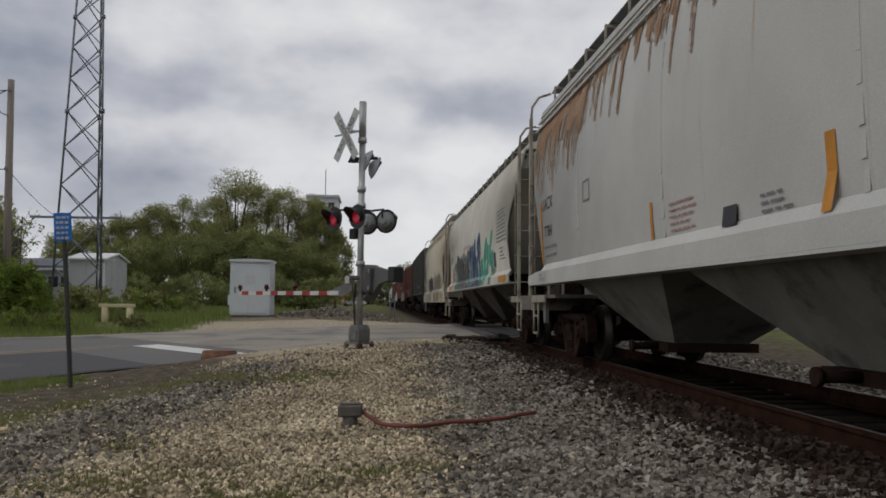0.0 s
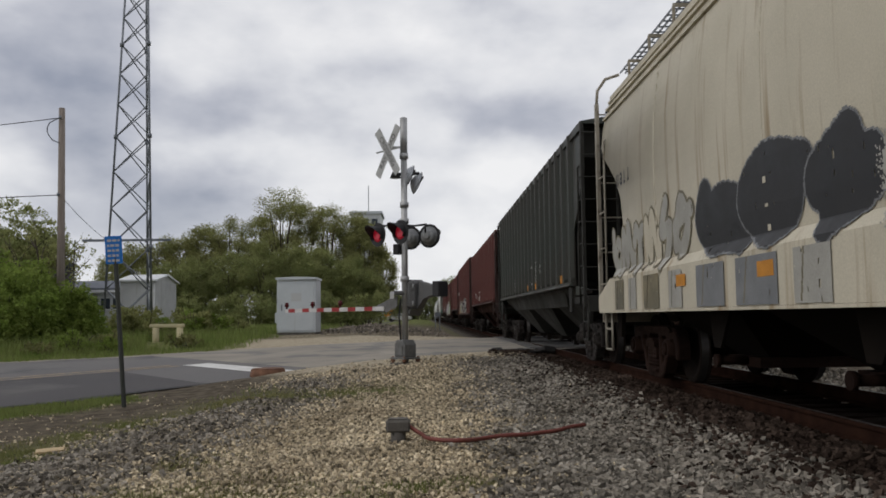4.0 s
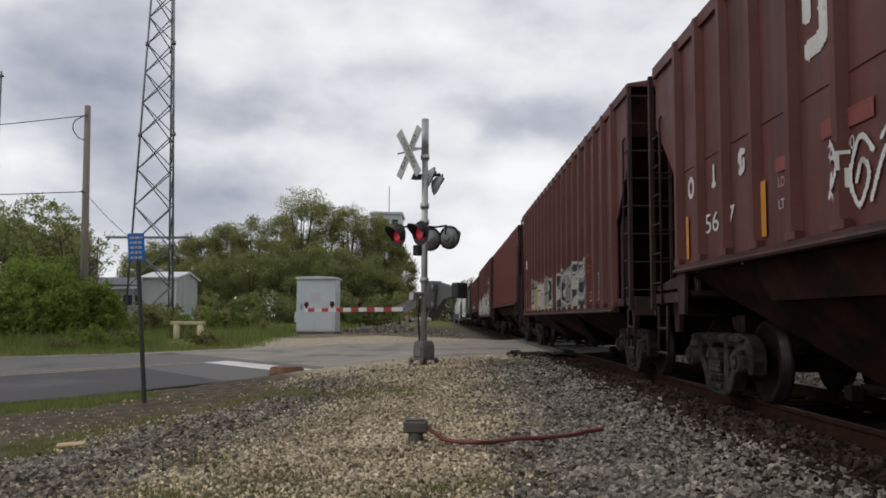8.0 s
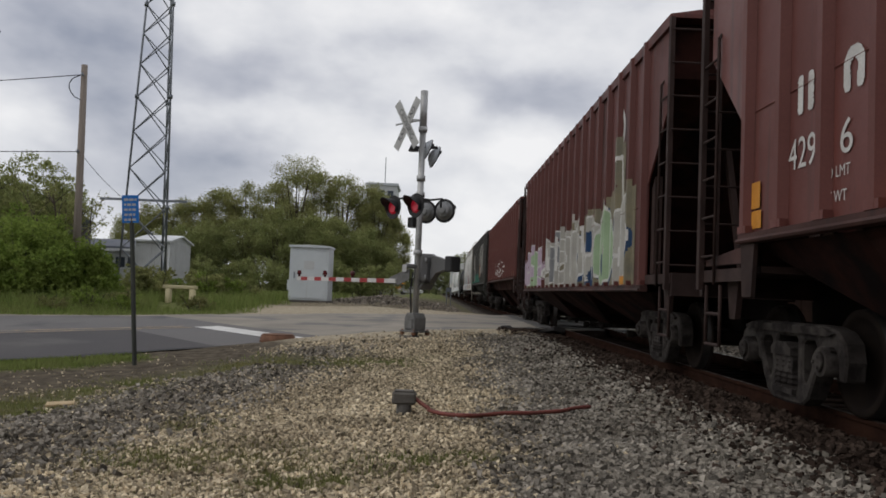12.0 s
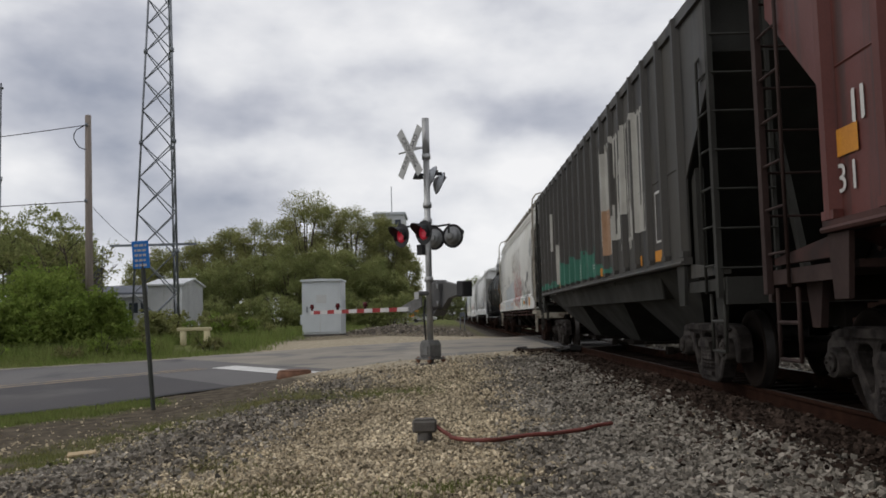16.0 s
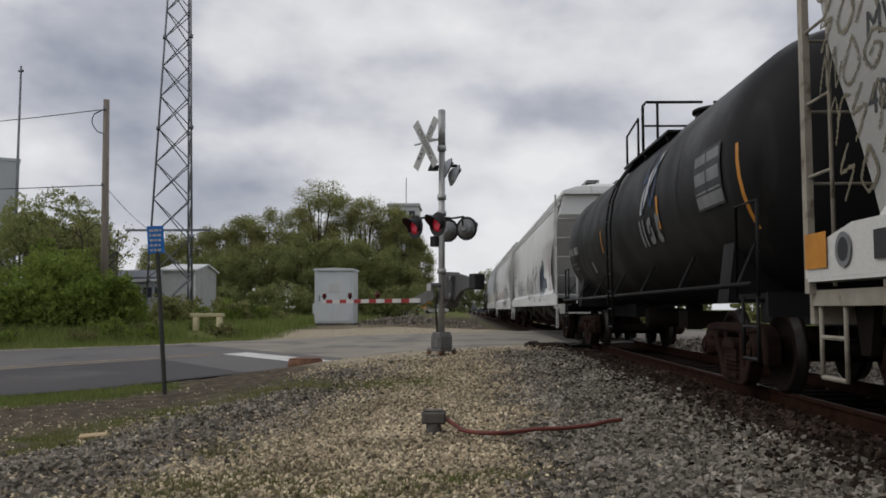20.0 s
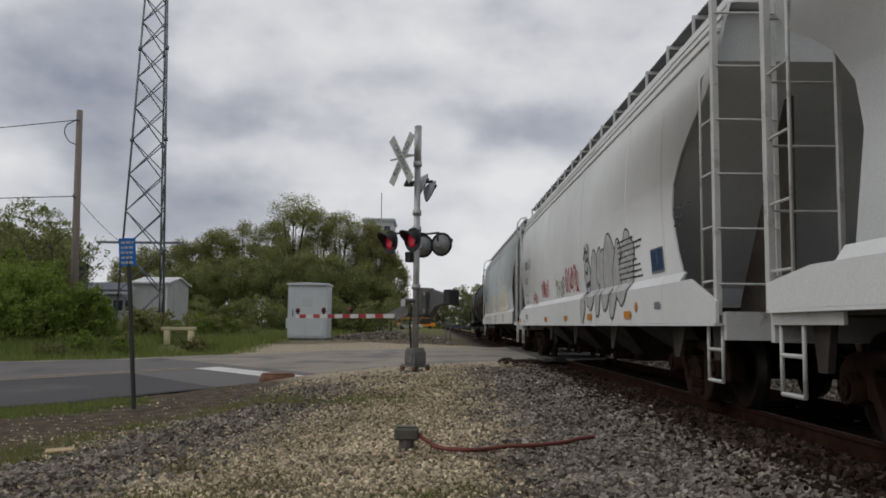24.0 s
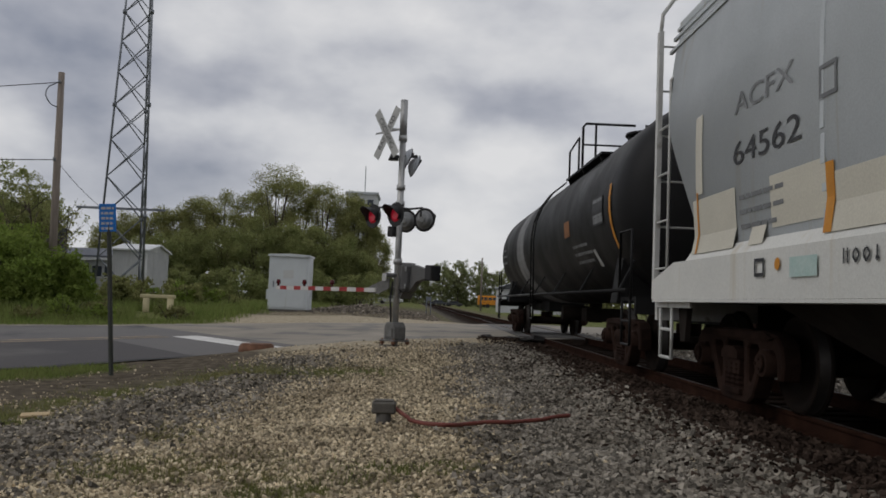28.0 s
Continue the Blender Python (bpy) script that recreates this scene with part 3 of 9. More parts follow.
def land_material():
    mt = bpy.data.materials.new("gravelly_ground")
    mt.use_nodes = True
    nt = mt.node_tree
    N, L = nt.nodes.new, nt.links.new
    bs, tc = nt.nodes["Principled BSDF"], N("ShaderNodeTexCoord")
    at, sp = N("ShaderNodeVertexColor"), N("ShaderNodeSeparateColor")
    at.layer_name = "zone"
    L(at.outputs[0], sp.inputs[0])

    def noise_at(sc, det):
        n = N("ShaderNodeTexNoise")
        n.inputs["Scale"].default_value, n.inputs["Detail"].default_value = sc, det
        L(tc.outputs["Object"], n.inputs["Vector"])
        return n.outputs["Fac"]

    def duo(f, a, b, lo=0.05, hi=0.95):
        r = N("ShaderNodeValToRGB")
        L(f, r.inputs[0])
        r.color_ramp.elements[0].position, r.color_ramp.elements[0].color = lo, (*a, 1)
        r.color_ramp.elements[1].position, r.color_ramp.elements[1].color = hi, (*b, 1)
        return r.outputs[0]

    def mixed(f, a, b):
        x = N("ShaderNodeMix")
        x.data_type = "RGBA"
        for i, v in ((0, f), (6, a), (7, b)):
            L(v, x.inputs[i])
        return x.outputs[2]
    vor = N("ShaderNodeTexVoronoi")
    vor.inputs["Scale"].default_value = 32
    L(tc.outputs["Object"], vor.inputs["Vector"])
    hs = N("ShaderNodeSeparateColor")
    L(vor.outputs["Color"], hs.inputs[0])
    stone = duo(hs.outputs[0], (0.045, 0.040, 0.034), (0.16, 0.148, 0.13))
    pale = duo(hs.outputs[1], (0.09, 0.074, 0.05), (0.32, 0.275, 0.195))
    earth = duo(noise_at(5, 9), (0.066, 0.054, 0.041), (0.150, 0.125, 0.092), 0.36, 0.66)
    grass = duo(noise_at(2.5, 8), (0.095, 0.110, 0.038), (0.175, 0.185, 0.070), 0.36, 0.66)
    c = mixed(sp.outputs[2], stone, pale)
    c = mixed(sp.outputs[1], c, earth)
    c = mixed(sp.outputs[0], c, grass)
    at2, sp2 = N("ShaderNodeVertexColor"), N("ShaderNodeSeparateColor")
    at2.layer_name = "sand"
    L(at2.outputs[0], sp2.inputs[0])
    grit = duo(noise_at(7, 9), (0.29, 0.245, 0.175), (0.50, 0.435, 0.325), 0.34, 0.66)
    c = mixed(sp2.outputs[0], c, grit)
    # brown track bed taken to near black: the shade under the train is painted in
    shaded_brown = duo(hs.outputs[2], (0.010, 0.007, 0.006), (0.034, 0.023, 0.017))
    c = mixed(at.outputs["Alpha"], c, shaded_brown)
    L(c, bs.inputs["Base Color"])
    bs.inputs["Roughness"].default_value = 0.95
    bs.inputs["Specular IOR Level"].default_value = 0.04
    b = N("ShaderNodeBump")
    b.inputs["Strength"].default_value, b.inputs["Distance"].default_value = 0.8, 0.03
    L(vor.outputs["Distance"], b.inputs["Height"])
    L(b.outputs[0], bs.inputs["Normal"])
    return mt


def on_road(u, n, lift=0.0):
    p = U * u + NV * n
    return (p.x / (U.length ** 2), p.y / (U.length ** 2), road_z(u, n) + lift)


def road_sheet(name, u0, u1, n0, n1, material, lift, du=1.0, dn=1.0, ragged=0.0):
    nu, nn = max(2, int((u1 - u0) / du) + 1), max(2, int((n1 - n0) / dn) + 1)
    vs, fs = [], []
    for j in range(nn):
        for i in range(nu):
            u, n = u0 + (u1 - u0) * i / (nu - 1), n0 + (n1 - n0) * j / (nn - 1)
            if ragged and j in (0, nn - 1):
                n += ragged * noise.noise(Vector((u * 0.8, j, 3)))
            vs.append(on_road(u, n, lift))
    for j in range(nn - 1):
        for i in range(nu - 1):
            fs.append((j * nu + i, j * nu + i + 1, (j + 1) * nu + i + 1, (j + 1) * nu + i))
    return arrays(name, vs, fs, material)


def build_road():
    r = road_sheet("road", -90, 80, NEAR, FAR, M["asphalt"], 0.0, 0.8, 0.8, 0.25)
    tagged(r, "worn grey asphalt road with a faded yellow centre line", "road", kind="structure")
    for k, (n0, n1) in enumerate(((MID - 0.30, MID - 0.14), (MID + 0.14, MID + 0.30))):
        s = road_sheet("centre_line", -90, 9.6, n0, n1, M["yellowline"], 0.006, 0.8, 0.1)
        s.parent = r
    s = road_sheet("stop_bar", 9.75, 10.45, NEAR + 0.5, MID - 0.1, M["roadpaint"], 0.008, 0.3, 0.5)
    s.parent = r
    s["label"] = "worn white stop bar"
    s = road_sheet("dusty_approach", 11.0, 34, NEAR - 0.1, FAR + 0.2, M["apron"], 0.003, 0.8, 0.8, 0.4)
    s.parent = r
    s["label"] = "dusty tan approach to the rails"
    # dark patch of newer asphalt in the near lane
    s = road_sheet("asphalt_patch", -60, 8.0, NEAR + 0.05, MID - 0.4, surf("newer_asphalt", (0.074, 0.070, 0.073), (0.104, 0.098, 0.098), 0.5, 0.85, 0.3, fine=90, grime=(0.125, 0.118, 0.115), grime_at=0.6, grime_scale=0.8, grime_stretch=(0.5, 0.5, 1), spec=0.1), 0.004, 0.8, 0.8, 0.12)
    s.parent = r
    s["label"] = "darker strip of newer asphalt"
    s = road_sheet("tar_edge", -60, 9.0, NEAR - 0.02, NEAR + 0.22, surf("dark_tar", (0.022, 0.021, 0.021), (0.04, 0.038, 0.037), 1.5, 0.8, 0.3, fine=60), 0.007, 0.4, 0.2, 0.10)
    s.parent = r
    s["label"] = "dark broken tar along the road edge"
    s = road_sheet("gravel_shoulder", -60, 13.0, FAR - 0.25, FAR + 0.5, M["apron"], 0.010, 0.5, 0.3, 0.25)
    s.parent = r
    s["label"] = "pale gravel shoulder beyond the road"


def build_track():
    prof = [(-0.07, -0.17), (0.07, -0.17), (0.07, -0.155), (0.012, -0.135), (0.012, -0.045), (0.037, -0.035), (0.037, -0.006), (0.028, 0.0), (-0.028, 0.0), (-0.037, -0.006), (-0.037, -0.035), (-0.012, -0.045), (-0.012, -0.135), (-0.07, -0.155)]
    t = thing("railway_track", pose(TRACK, 0, 0), "rusty steel rails on dark timber ties in ballast", "railway track", kind="structure")
    for s in (-0.7545, 0.7545):
        bm = prism(bmnew(), [(s + a, b) for a, b in prof], -120, 700, "y")
        part("rail", bm, M["rail"], t)
        bm = box(bmnew(), s - 0.022, -120, 0.0005, s + 0.022, 700, 0.003)
        part("rail_head", bm, M["railhead"], t, "worn shiny rail head")
    bm = box(bmnew(), -1.3, -0.115, -0.34, 1.3, 0.115, -0.172)
    me = part("tie", bm, M["tie"], t, bevel=0.012, at=pose(0, -6, 0)).data
    rnd = random.Random(3)
    for k in range(1, 130):
        shared("tie", me, t, pose(rnd.uniform(-0.05, 0.05), -6 + 0.54 * k, rnd.uniform(-0.012, 0.0), 0, 0, rnd.uniform(-1.2, 1.2)))
    bm = bmnew()
    for k in range(400):
        box(bm, -1.3, 64.3 + 0.54 * k, -0.34, 1.3, 64.53 + 0.54 * k, -0.175)
    tagged(part("far_ties", bm, M["tie"], t), kind="stuff")
    # tie plates and spikes on the near rail
    bm = box(bmnew(), -0.18, -0.1, -0.175, 0.18, 0.1, -0.158)
    for a in (-0.1, 0.1):
        rod(bm, (a, 0.05, -0.16), (a, 0.05, -0.135), 0.014, 6)
    me = part("tie_plate", bm, M["rail"], t, at=pose(-0.7545, 3.72, 0)).data
    for k in range(1, 40):
        shared("tie_plate", me, t, pose(-0.7545, 3.72 + 0.54 * k, 0))
    # timber and rubber planking where the road crosses
    for k, (a, b) in enumerate(((-1.32, -0.86), (-0.64, 0.0), (0.004, 0.64), (0.86, 1.32))):
        bm = bmnew()
        y0, y1 = (NEAR - NV.x * TRACK) / NV.y, (FAR - NV.x * TRACK) / NV.y
        n = 8
        for i in range(n):
            box(bm, a, y0 + 0.2 + (y1 - y0) * i / n, -0.16, b - 0.012, y0 + 0.19 + (y1 - y0) * (i + 1) / n, -0.006)
        part("crossing_panel", bm, surf("crossing_plank", (0.13, 0.125, 0.12), (0.09, 0.088, 0.085), 2, 0.85, 0.2), t)


def stones(name, area, count, size, material, rnd, tall=0.6):
    """Loose broken stones, each a rough eight-cornered lump, over the ground."""
    base = np.array([(-1, -.7, -.6), (.8, -1, -.5), (1, .6, -.7), (-.7, 1, -.5), (-.8, -.8, .6), (.6, -.7, .9), (.9, .8, .5), (-.6, .7, .8)]) * 0.5
    quad = np.array([(0, 3, 2, 1), (4, 5, 6, 7), (0, 1, 5, 4), (1, 2, 6, 5), (2, 3, 7, 6), (3, 0, 4, 7)])
    pts = []
    while len(pts) < count:
        p = area(rnd)
        if p is not None:
            pts.append(p)
    P = np.array(pts)
    n = len(P)
    ang, s = rnd.uniform(0, 6.283, n), size * np.clip(rnd.lognormal(0, 0.32, n), 0.5, 1.75) * P[:, 2]
    zs = np.array([land_z(x, y) for x, y in P[:, :2]])
    c, si = np.cos(ang), np.sin(ang)
    B = base[None] * rnd.uniform(0.7, 1.25, (n, 8, 3)) * s[:, None, None] * np.array([1, 0.8, tall])
    tilt = rnd.uniform(-0.8, 0.8, n)
    B[:, :, 2] += B[:, :, 0] * tilt[:, None]
    V = np.empty((n, 8, 3))
    V[:, :, 0] = P[:, 0, None] + c[:, None] * B[:, :, 0] - si[:, None] * B[:, :, 1]
    V[:, :, 1] = P[:, 1, None] + si[:, None] * B[:, :, 0] + c[:, None] * B[:, :, 1]
    V[:, :, 2] = zs[:, None] + B[:, :, 2] + rnd.uniform(-0.1, 0.5, n)[:, None] * s[:, None]
    F = (quad[None] + (np.arange(n) * 8)[:, None, None]).reshape(-1, 4)
    return arrays(name, V.reshape(-1, 3), F, material)


def build_gravel():
    rnd = np.random.RandomState(5)

    def wedge(lo, hi, want):
        def f(r):
            y = lo + (hi - lo) * r.uniform() ** 1.6
            x = r.uniform(-0.58 * y - 0.4, min(0.62 * y + 0.3, 3.6))
            u, n = U.x * x + U.y * y, NV.x * x + NV.y * y
            if n > NEAR - 0.15:
                return None
            g, e, p = land_zone(x, y)
            keep = (p if want else 1 - p) * (1 - 0.9 * g) * (1 - 0.985 * e) * smooth(3.1, 2.0, x) * (1 - 0.85 * sand_share(x, y)) * (0.12 + 0.88 * smooth(0.6, 2.2, NEAR - n + 0.6 * noise.noise(Vector((x, y, 7)))))
            return (x, y, 1.0) if r.uniform() < keep else None
        return f
    a = stones("pale_gravel", wedge(4.0, 21, True), 98000, 0.0265, M["pale_stone"], rnd, 0.95)
    tagged(a, "loose pale limestone gravel with tan and white chips", "gravel", kind="stuff")
    b = stones("grey_ballast", wedge(4.0, 23, False), 88000, 0.037, M["grey_stone"], rnd, 0.95)
    tagged(b, "coarse grey crushed-stone ballast beside the track", "ballast", kind="stuff")

    def shaded_brown(r):
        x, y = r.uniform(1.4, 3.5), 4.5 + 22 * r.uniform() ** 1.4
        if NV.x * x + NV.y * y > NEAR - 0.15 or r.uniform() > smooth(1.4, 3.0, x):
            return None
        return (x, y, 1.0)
    d = stones("shaded_brown_ballast", shaded_brown, 19000, 0.043, M["shaded_brown_stone"], rnd, 0.7)
    tagged(d, "brown ballast along the rail, darkened for shade by the train", "ballast", kind="stuff")

    def heap(r):
        x, y = r.normal(-2.8, 2.0), r.normal(50, 5.0)
        return (x, y, 1.0) if y > 40 and x < 1.2 else None
    e = stones("dirt_clods", heap, 1500, 0.11, M["clod"], rnd, 0.7)
    tagged(e, "clods and rubble on the low dirt heap beyond the road", "rubble", kind="stuff")

    def beyond(r):
        return (r.uniform(5.2, 9.0), r.uniform(2, 30), 1.0)
    c = stones("far_ballast", beyond, 6000, 0.065, M["grey_stone"], rnd, 0.7)
    tagged(c, "grey ballast on the far side of the track", "ballast", kind="stuff")


def blades(name, spots, height, material, rnd):
    n = len(spots)
    P = np.array(spots)
    ang, h = rnd.uniform(0, 6.283, n), height * rnd.uniform(0.5, 1.4, n) * P[:, 3]
    w = 0.008 + 0.020 * h
    dx, dy = np.cos(ang) * w, np.sin(ang) * w
    lx, ly = rnd.uniform(-0.5, 0.5, n) * h, rnd.uniform(-0.5, 0.5, n) * h
    V = np.stack([np.stack([P[:, 0] - dx, P[:, 1] - dy, P[:, 2] - 0.02], -1), np.stack([P[:, 0] + dx, P[:, 1] + dy, P[:, 2] - 0.02], -1),
                  np.stack([P[:, 0] + lx, P[:, 1] + ly, P[:, 2] + h], -1)], 1)
    return arrays(name, V.reshape(-1, 3), np.arange(n * 3).reshape(-1, 3), material)


def build_grass():
    rnd = np.random.RandomState(8)
    spots = []
    while len(spots) < 6500:
        y = rnd.uniform(6, 20)
        x = rnd.uniform(-0.6 * y - 1, -2)
        if NEAR - 2.4 < NV.x * x + NV.y * y < NEAR - 0.1 and rnd.uniform() < land_zone(x, y)[0] ** 1.5:
            spots.append((x, y, land_z(x, y), 0.6))
    low = []
    while len(low) < 16000:
        y = 4.3 + 13 * rnd.uniform() ** 1.5
        x = rnd.uniform(-0.6 * y - 0.5, 1.5)
        if NV.x * x + NV.y * y < NEAR - 2 and rnd.uniform() < weed_share(x, y) ** 1.3:
            low.append((x, y, land_z(x, y), 0.5))
    w = blades("low_weeds", low, 0.08, M["weed"], rnd)
    tagged(w, "sparse low green weeds growing through the gravel", "weeds", kind="stuff")
    g = blades("verge_grass", spots, 0.13, M["grass"], rnd)
    tagged(g, "short green grass tufts along the road edge", "grass", kind="stuff")
    spots = []
    while len(spots) < 70000:
        y = rnd.uniform(22, 62)
        x = rnd.uniform(-0.62 * y - 2, -2.5)
        n = NV.x * x + NV.y * y
        if n > FAR + 0.2 and not (-0.325 < x / y < -0.272 and 30 < y < 34.4) and not (-8.0 < x < -4.4 and 38.5 < y < 44.5) and rnd.uniform() < land_zone(x, y)[0]:
            spots.append((x, y, land_z(x, y), 0.5 + 0.9 * smooth(FAR + 0.5, FAR + 4, n)))
    g = blades("meadow_grass", spots, 0.30, M["grass"], rnd)
    tagged(g, "long unmown spring grass beyond the road", "grass", kind="stuff")


# ---------------------------------------------------------------- the train
SPEED = 9.9
WHEEL_R = 0.457
# the moment at which each coupling between two cars stands 10 m ahead of the eye
COUPLINGS = [-1.35, 0.66, 2.63, 4.43, 6.30, 8.22, 10.16, 11.98, 13.89, 15.82, 17.75, 19.76, 21.45, 23.78, 25.91, 28.07, 30.05]
CARS, WHEELSETS = [], []
GEAR = 0.05         # ladders, steps, platforms and couplers sit this much towards the rear
CACHE = {}


def cached(key, make, material):
    """A mesh that many alike parts share."""
    if key not in CACHE:
        bm = make()
        me = bpy.data.meshes.new(key)
        bmesh.ops.recalc_face_normals(bm, faces=bm.faces[:])
        bm.to_mesh(me)
        bm.free()
        for x in material if isinstance(material, tuple) else (material,):
            me.materials.append(x)
        CACHE[key] = me
    return CACHE[key]


def wheelset_mesh():
    bm = bmnew()
    for s in (-1, 1):
        def ring(rr, x):
            return [bm.verts.new((s * x, rr * math.cos(6.28319 * i / 36), rr * math.sin(6.28319 * i / 36))) for i in range(36)]
        prof = [(0.09, 0.66), (0.12, 0.66), (0.2, 0.70), (0.36, 0.735), (0.38, 0.695), (0.482, 0.695), (0.482, 0.722), (0.46, 0.73), (0.452, 0.825), (0.43, 0.832), (0.385, 0.832), (0.37, 0.79), (0.2, 0.765), (0.12, 0.85), (0.09, 0.85)]
        rings = [ring(a, b) for a, b in prof]
        for k, (p, q) in enumerate(zip(rings, rings[1:])):
            for i in range(36):
                f = bm.faces.new((p[i], p[(i + 1) % 36], q[(i + 1) % 36], q[i]))
                f.smooth = True
                f.material_index = 1 if k == 7 else 0
    rod(bm, (-1.08, 0, 0), (1.08, 0, 0), 0.085, 16)
    return bm


def side_frame_mesh():
    """Cast side frame of a freight truck: one casting with two windows and a spring opening, pedestal jaws over the bearings."""
    half = [(0.0, 0.30), (0.40, 0.305), (0.78, 0.30), (1.0, 0.26), (1.13, 0.17), (1.17, 0.02), (1.14, -0.15), (1.03, -0.15), (1.02, 0.03), (0.97, 0.10), (0.76, 0.10), (0.71, 0.03), (0.70, -0.08), (0.62, -0.10), (0.46, -0.36), (0.33, -0.43), (0.0, -0.44)]
    outer = half + [(-a, b) for a, b in half[-2:0:-1]]
    hole = [(0.34, 0.12), (0.40, 0.16), (0.58, 0.16), (0.62, 0.10), (0.56, -0.02), (0.42, -0.22), (0.36, -0.22), (0.34, -0.14)]
    loops = [outer, hole, [(-a, b) for a, b in hole], [(-0.24, 0.14), (-0.20, 0.18), (0.20, 0.18), (0.24, 0.14), (0.24, -0.29), (0.18, -0.33), (-0.18, -0.33), (-0.24, -0.29)]]
    bm = bmnew()
    edges = []
    for lp in loops:
        vs = [bm.verts.new((-0.09, a, b)) for a, b in lp]
        edges += [bm.edges.new((p, q)) for p, q in zip(vs, vs[1:] + vs[:1])]
    bmesh.ops.triangle_fill(bm, use_beauty=True, edges=edges)
    faces = bm.faces[:]
    rim = [e for e in bm.edges if len(e.link_faces) == 1]
    got = bmesh.ops.extrude_face_region(bm, geom=faces)
    for v in got["geom"]:
        if isinstance(v, bmesh.types.BMVert):
            v.co.x += 0.18
    bmesh.ops.recalc_face_normals(bm, faces=bm.faces[:])
    edge = [e for e in bm.edges if len(e.link_faces) == 2 and e.calc_face_angle(0) > 1.2]
    bmesh.ops.bevel(bm, geom=edge, offset=0.018, segments=1, affect="EDGES")
    # raised flange along the top, bearing ends, spring seat, bolster end
    prism(bm, [(-0.80, 0.285), (0.80, 0.285), (0.98, 0.24), (0.9, 0.215), (-0.9, 0.215), (-0.98, 0.24)], -0.125, -0.085)
    for s in (-1, 1):
        rod(bm, (-0.17, s * 0.865, 0.0), (0.12, s * 0.865, 0.0), 0.125, 16)
        rod(bm, (-0.20, s * 0.865, 0.0), (-0.17, s * 0.865, 0.0), 0.085, 12)
        for a in (0, 2.094, 4.189):
            rod(bm, (-0.215, s * 0.865 + 0.05 * math.cos(a), 0.05 * math.sin(a)), (-0.2, s * 0.865 + 0.05 * math.cos(a), 0.05 * math.sin(a)), 0.016, 6)
        prism(bm, [(s * 0.76, 0.095), (s * 0.97, 0.095), (s * 0.95, 0.13), (s * 0.78, 0.13)], -0.13, 0.1)
    box(bm, -0.13, -0.23, -0.35, 0.10, 0.23, -0.30)
    prism(bm, [(-0.22, 0.0), (0.22, 0.0), (0.22, 0.07), (0.12, 0.12), (-0.12, 0.12), (-0.22, 0.07)], -0.15, 0.1)
    return bm


def spring_mesh():
    """One coil spring as a turned stack of coils."""
    bm = bmnew()
    rows = []
    for k in range(11):
        r, z = (0.066, 0.050)[k % 2], -0.28 + 0.025 * k
        rows.append([bm.verts.new((-0.04 + r * math.cos(0.7854 * i), r * math.sin(0.7854 * i), z)) for i in range(8)])
    for p, q in zip(rows, rows[1:]):
        for i in range(8):
            bm.faces.new((p[i], p[(i + 1) % 8], q[(i + 1) % 8], q[i]))
    return bm


def truck(car, y, dusty):
    mt = M["truck"] if dusty else M["truck_rust"]
    tag = "dusty" if dusty else "rusty"
    y += 0.5

    def bolster():
        bm = prism(bmnew(), [(-0.2, 0.3), (0.2, 0.3), (0.22, 0.42), (0.16, 0.56), (-0.16, 0.56), (-0.22, 0.42)], -1.12, 1.12)
        rod(bm, (0, 0, 0.5), (0, 0, 0.72), 0.2, 14)
        for s in (-1, 1):
            box(bm, -0.8, s * 0.42 - 0.04, 0.36, 0.8, s * 0.42 + 0.04, 0.46)
            for w in (-0.75, 0.75):
                box(bm, w - 0.08, s * 0.42 - 0.02, 0.3, w + 0.08, s * 0.42 + 0.05, 0.62)
        return bm
    tr = shared("truck", cached("bolster_" + tag, bolster, mt), car, pose(0, y, 0))
    for s in (-1, 1):
        shared("side_frame", cached("side_frame_" + tag, side_frame_mesh, mt), tr, pose(s * 1.0, 0, WHEEL_R, 0, 0, 0 if s < 0 else 180), "cast steel side frame")
        for c in (-0.14, 0.0, 0.14):
            shared("coil_spring", cached("spring_" + tag, spring_mesh, mt), tr, pose(s * 1.03, c, WHEEL_R - 0.02))
        ws = shared("wheelset", cached("wheelset", wheelset_mesh, (M["wheel"], M["tread"])), tr, pose(0, s * 0.865, WHEEL_R), "steel wheels with polished treads")
        WHEELSETS.append((ws, s * 0.865))
    return tr


def loft(bm, rings):
    """A body of stacked rounded rectangles: rows of z, half width, half length (or front and back length), corner."""
    last = None
    for z, w, h, *k in rings:
        c = k[0] if k else 0.02
        pts = [(-w, -h + c), (-w, h - c), (-w + c, h), (w - c, h), (w, h - c), (w, -h + c), (w - c, -h), (-w + c, -h)]
        row = [bm.verts.new((a, b, z)) for a, b in pts]
        if last:
            for i in range(8):
                bm.faces.new((last[i], last[(i + 1) % 8], row[(i + 1) % 8], row[i]))
        else:
            bm.faces.new(row[::-1])
        last = row
    bm.faces.new(last)
    return bm


def bay(bm, y0, y1, zt, zb, w0, w1, out=0.42, mid=None):
    """One discharge hopper: wide above, narrow below."""
    m = (y0 + y1) / 2 if mid is None else mid
    a = [bm.verts.new(p) for p in ((-w0, y0, zt), (w0, y0, zt), (w0, y1, zt), (-w0, y1, zt))]
    b = [bm.verts.new(p) for p in ((-w1, m - out, zb), (w1, m - out, zb), (w1, m + out, zb), (-w1, m + out, zb))]
    for i in range(4):
        bm.faces.new((a[i], a[(i + 1) % 4], b[(i + 1) % 4], b[i]))
    bm.faces.new(a)
    bm.faces.new(b[::-1])
    return bm


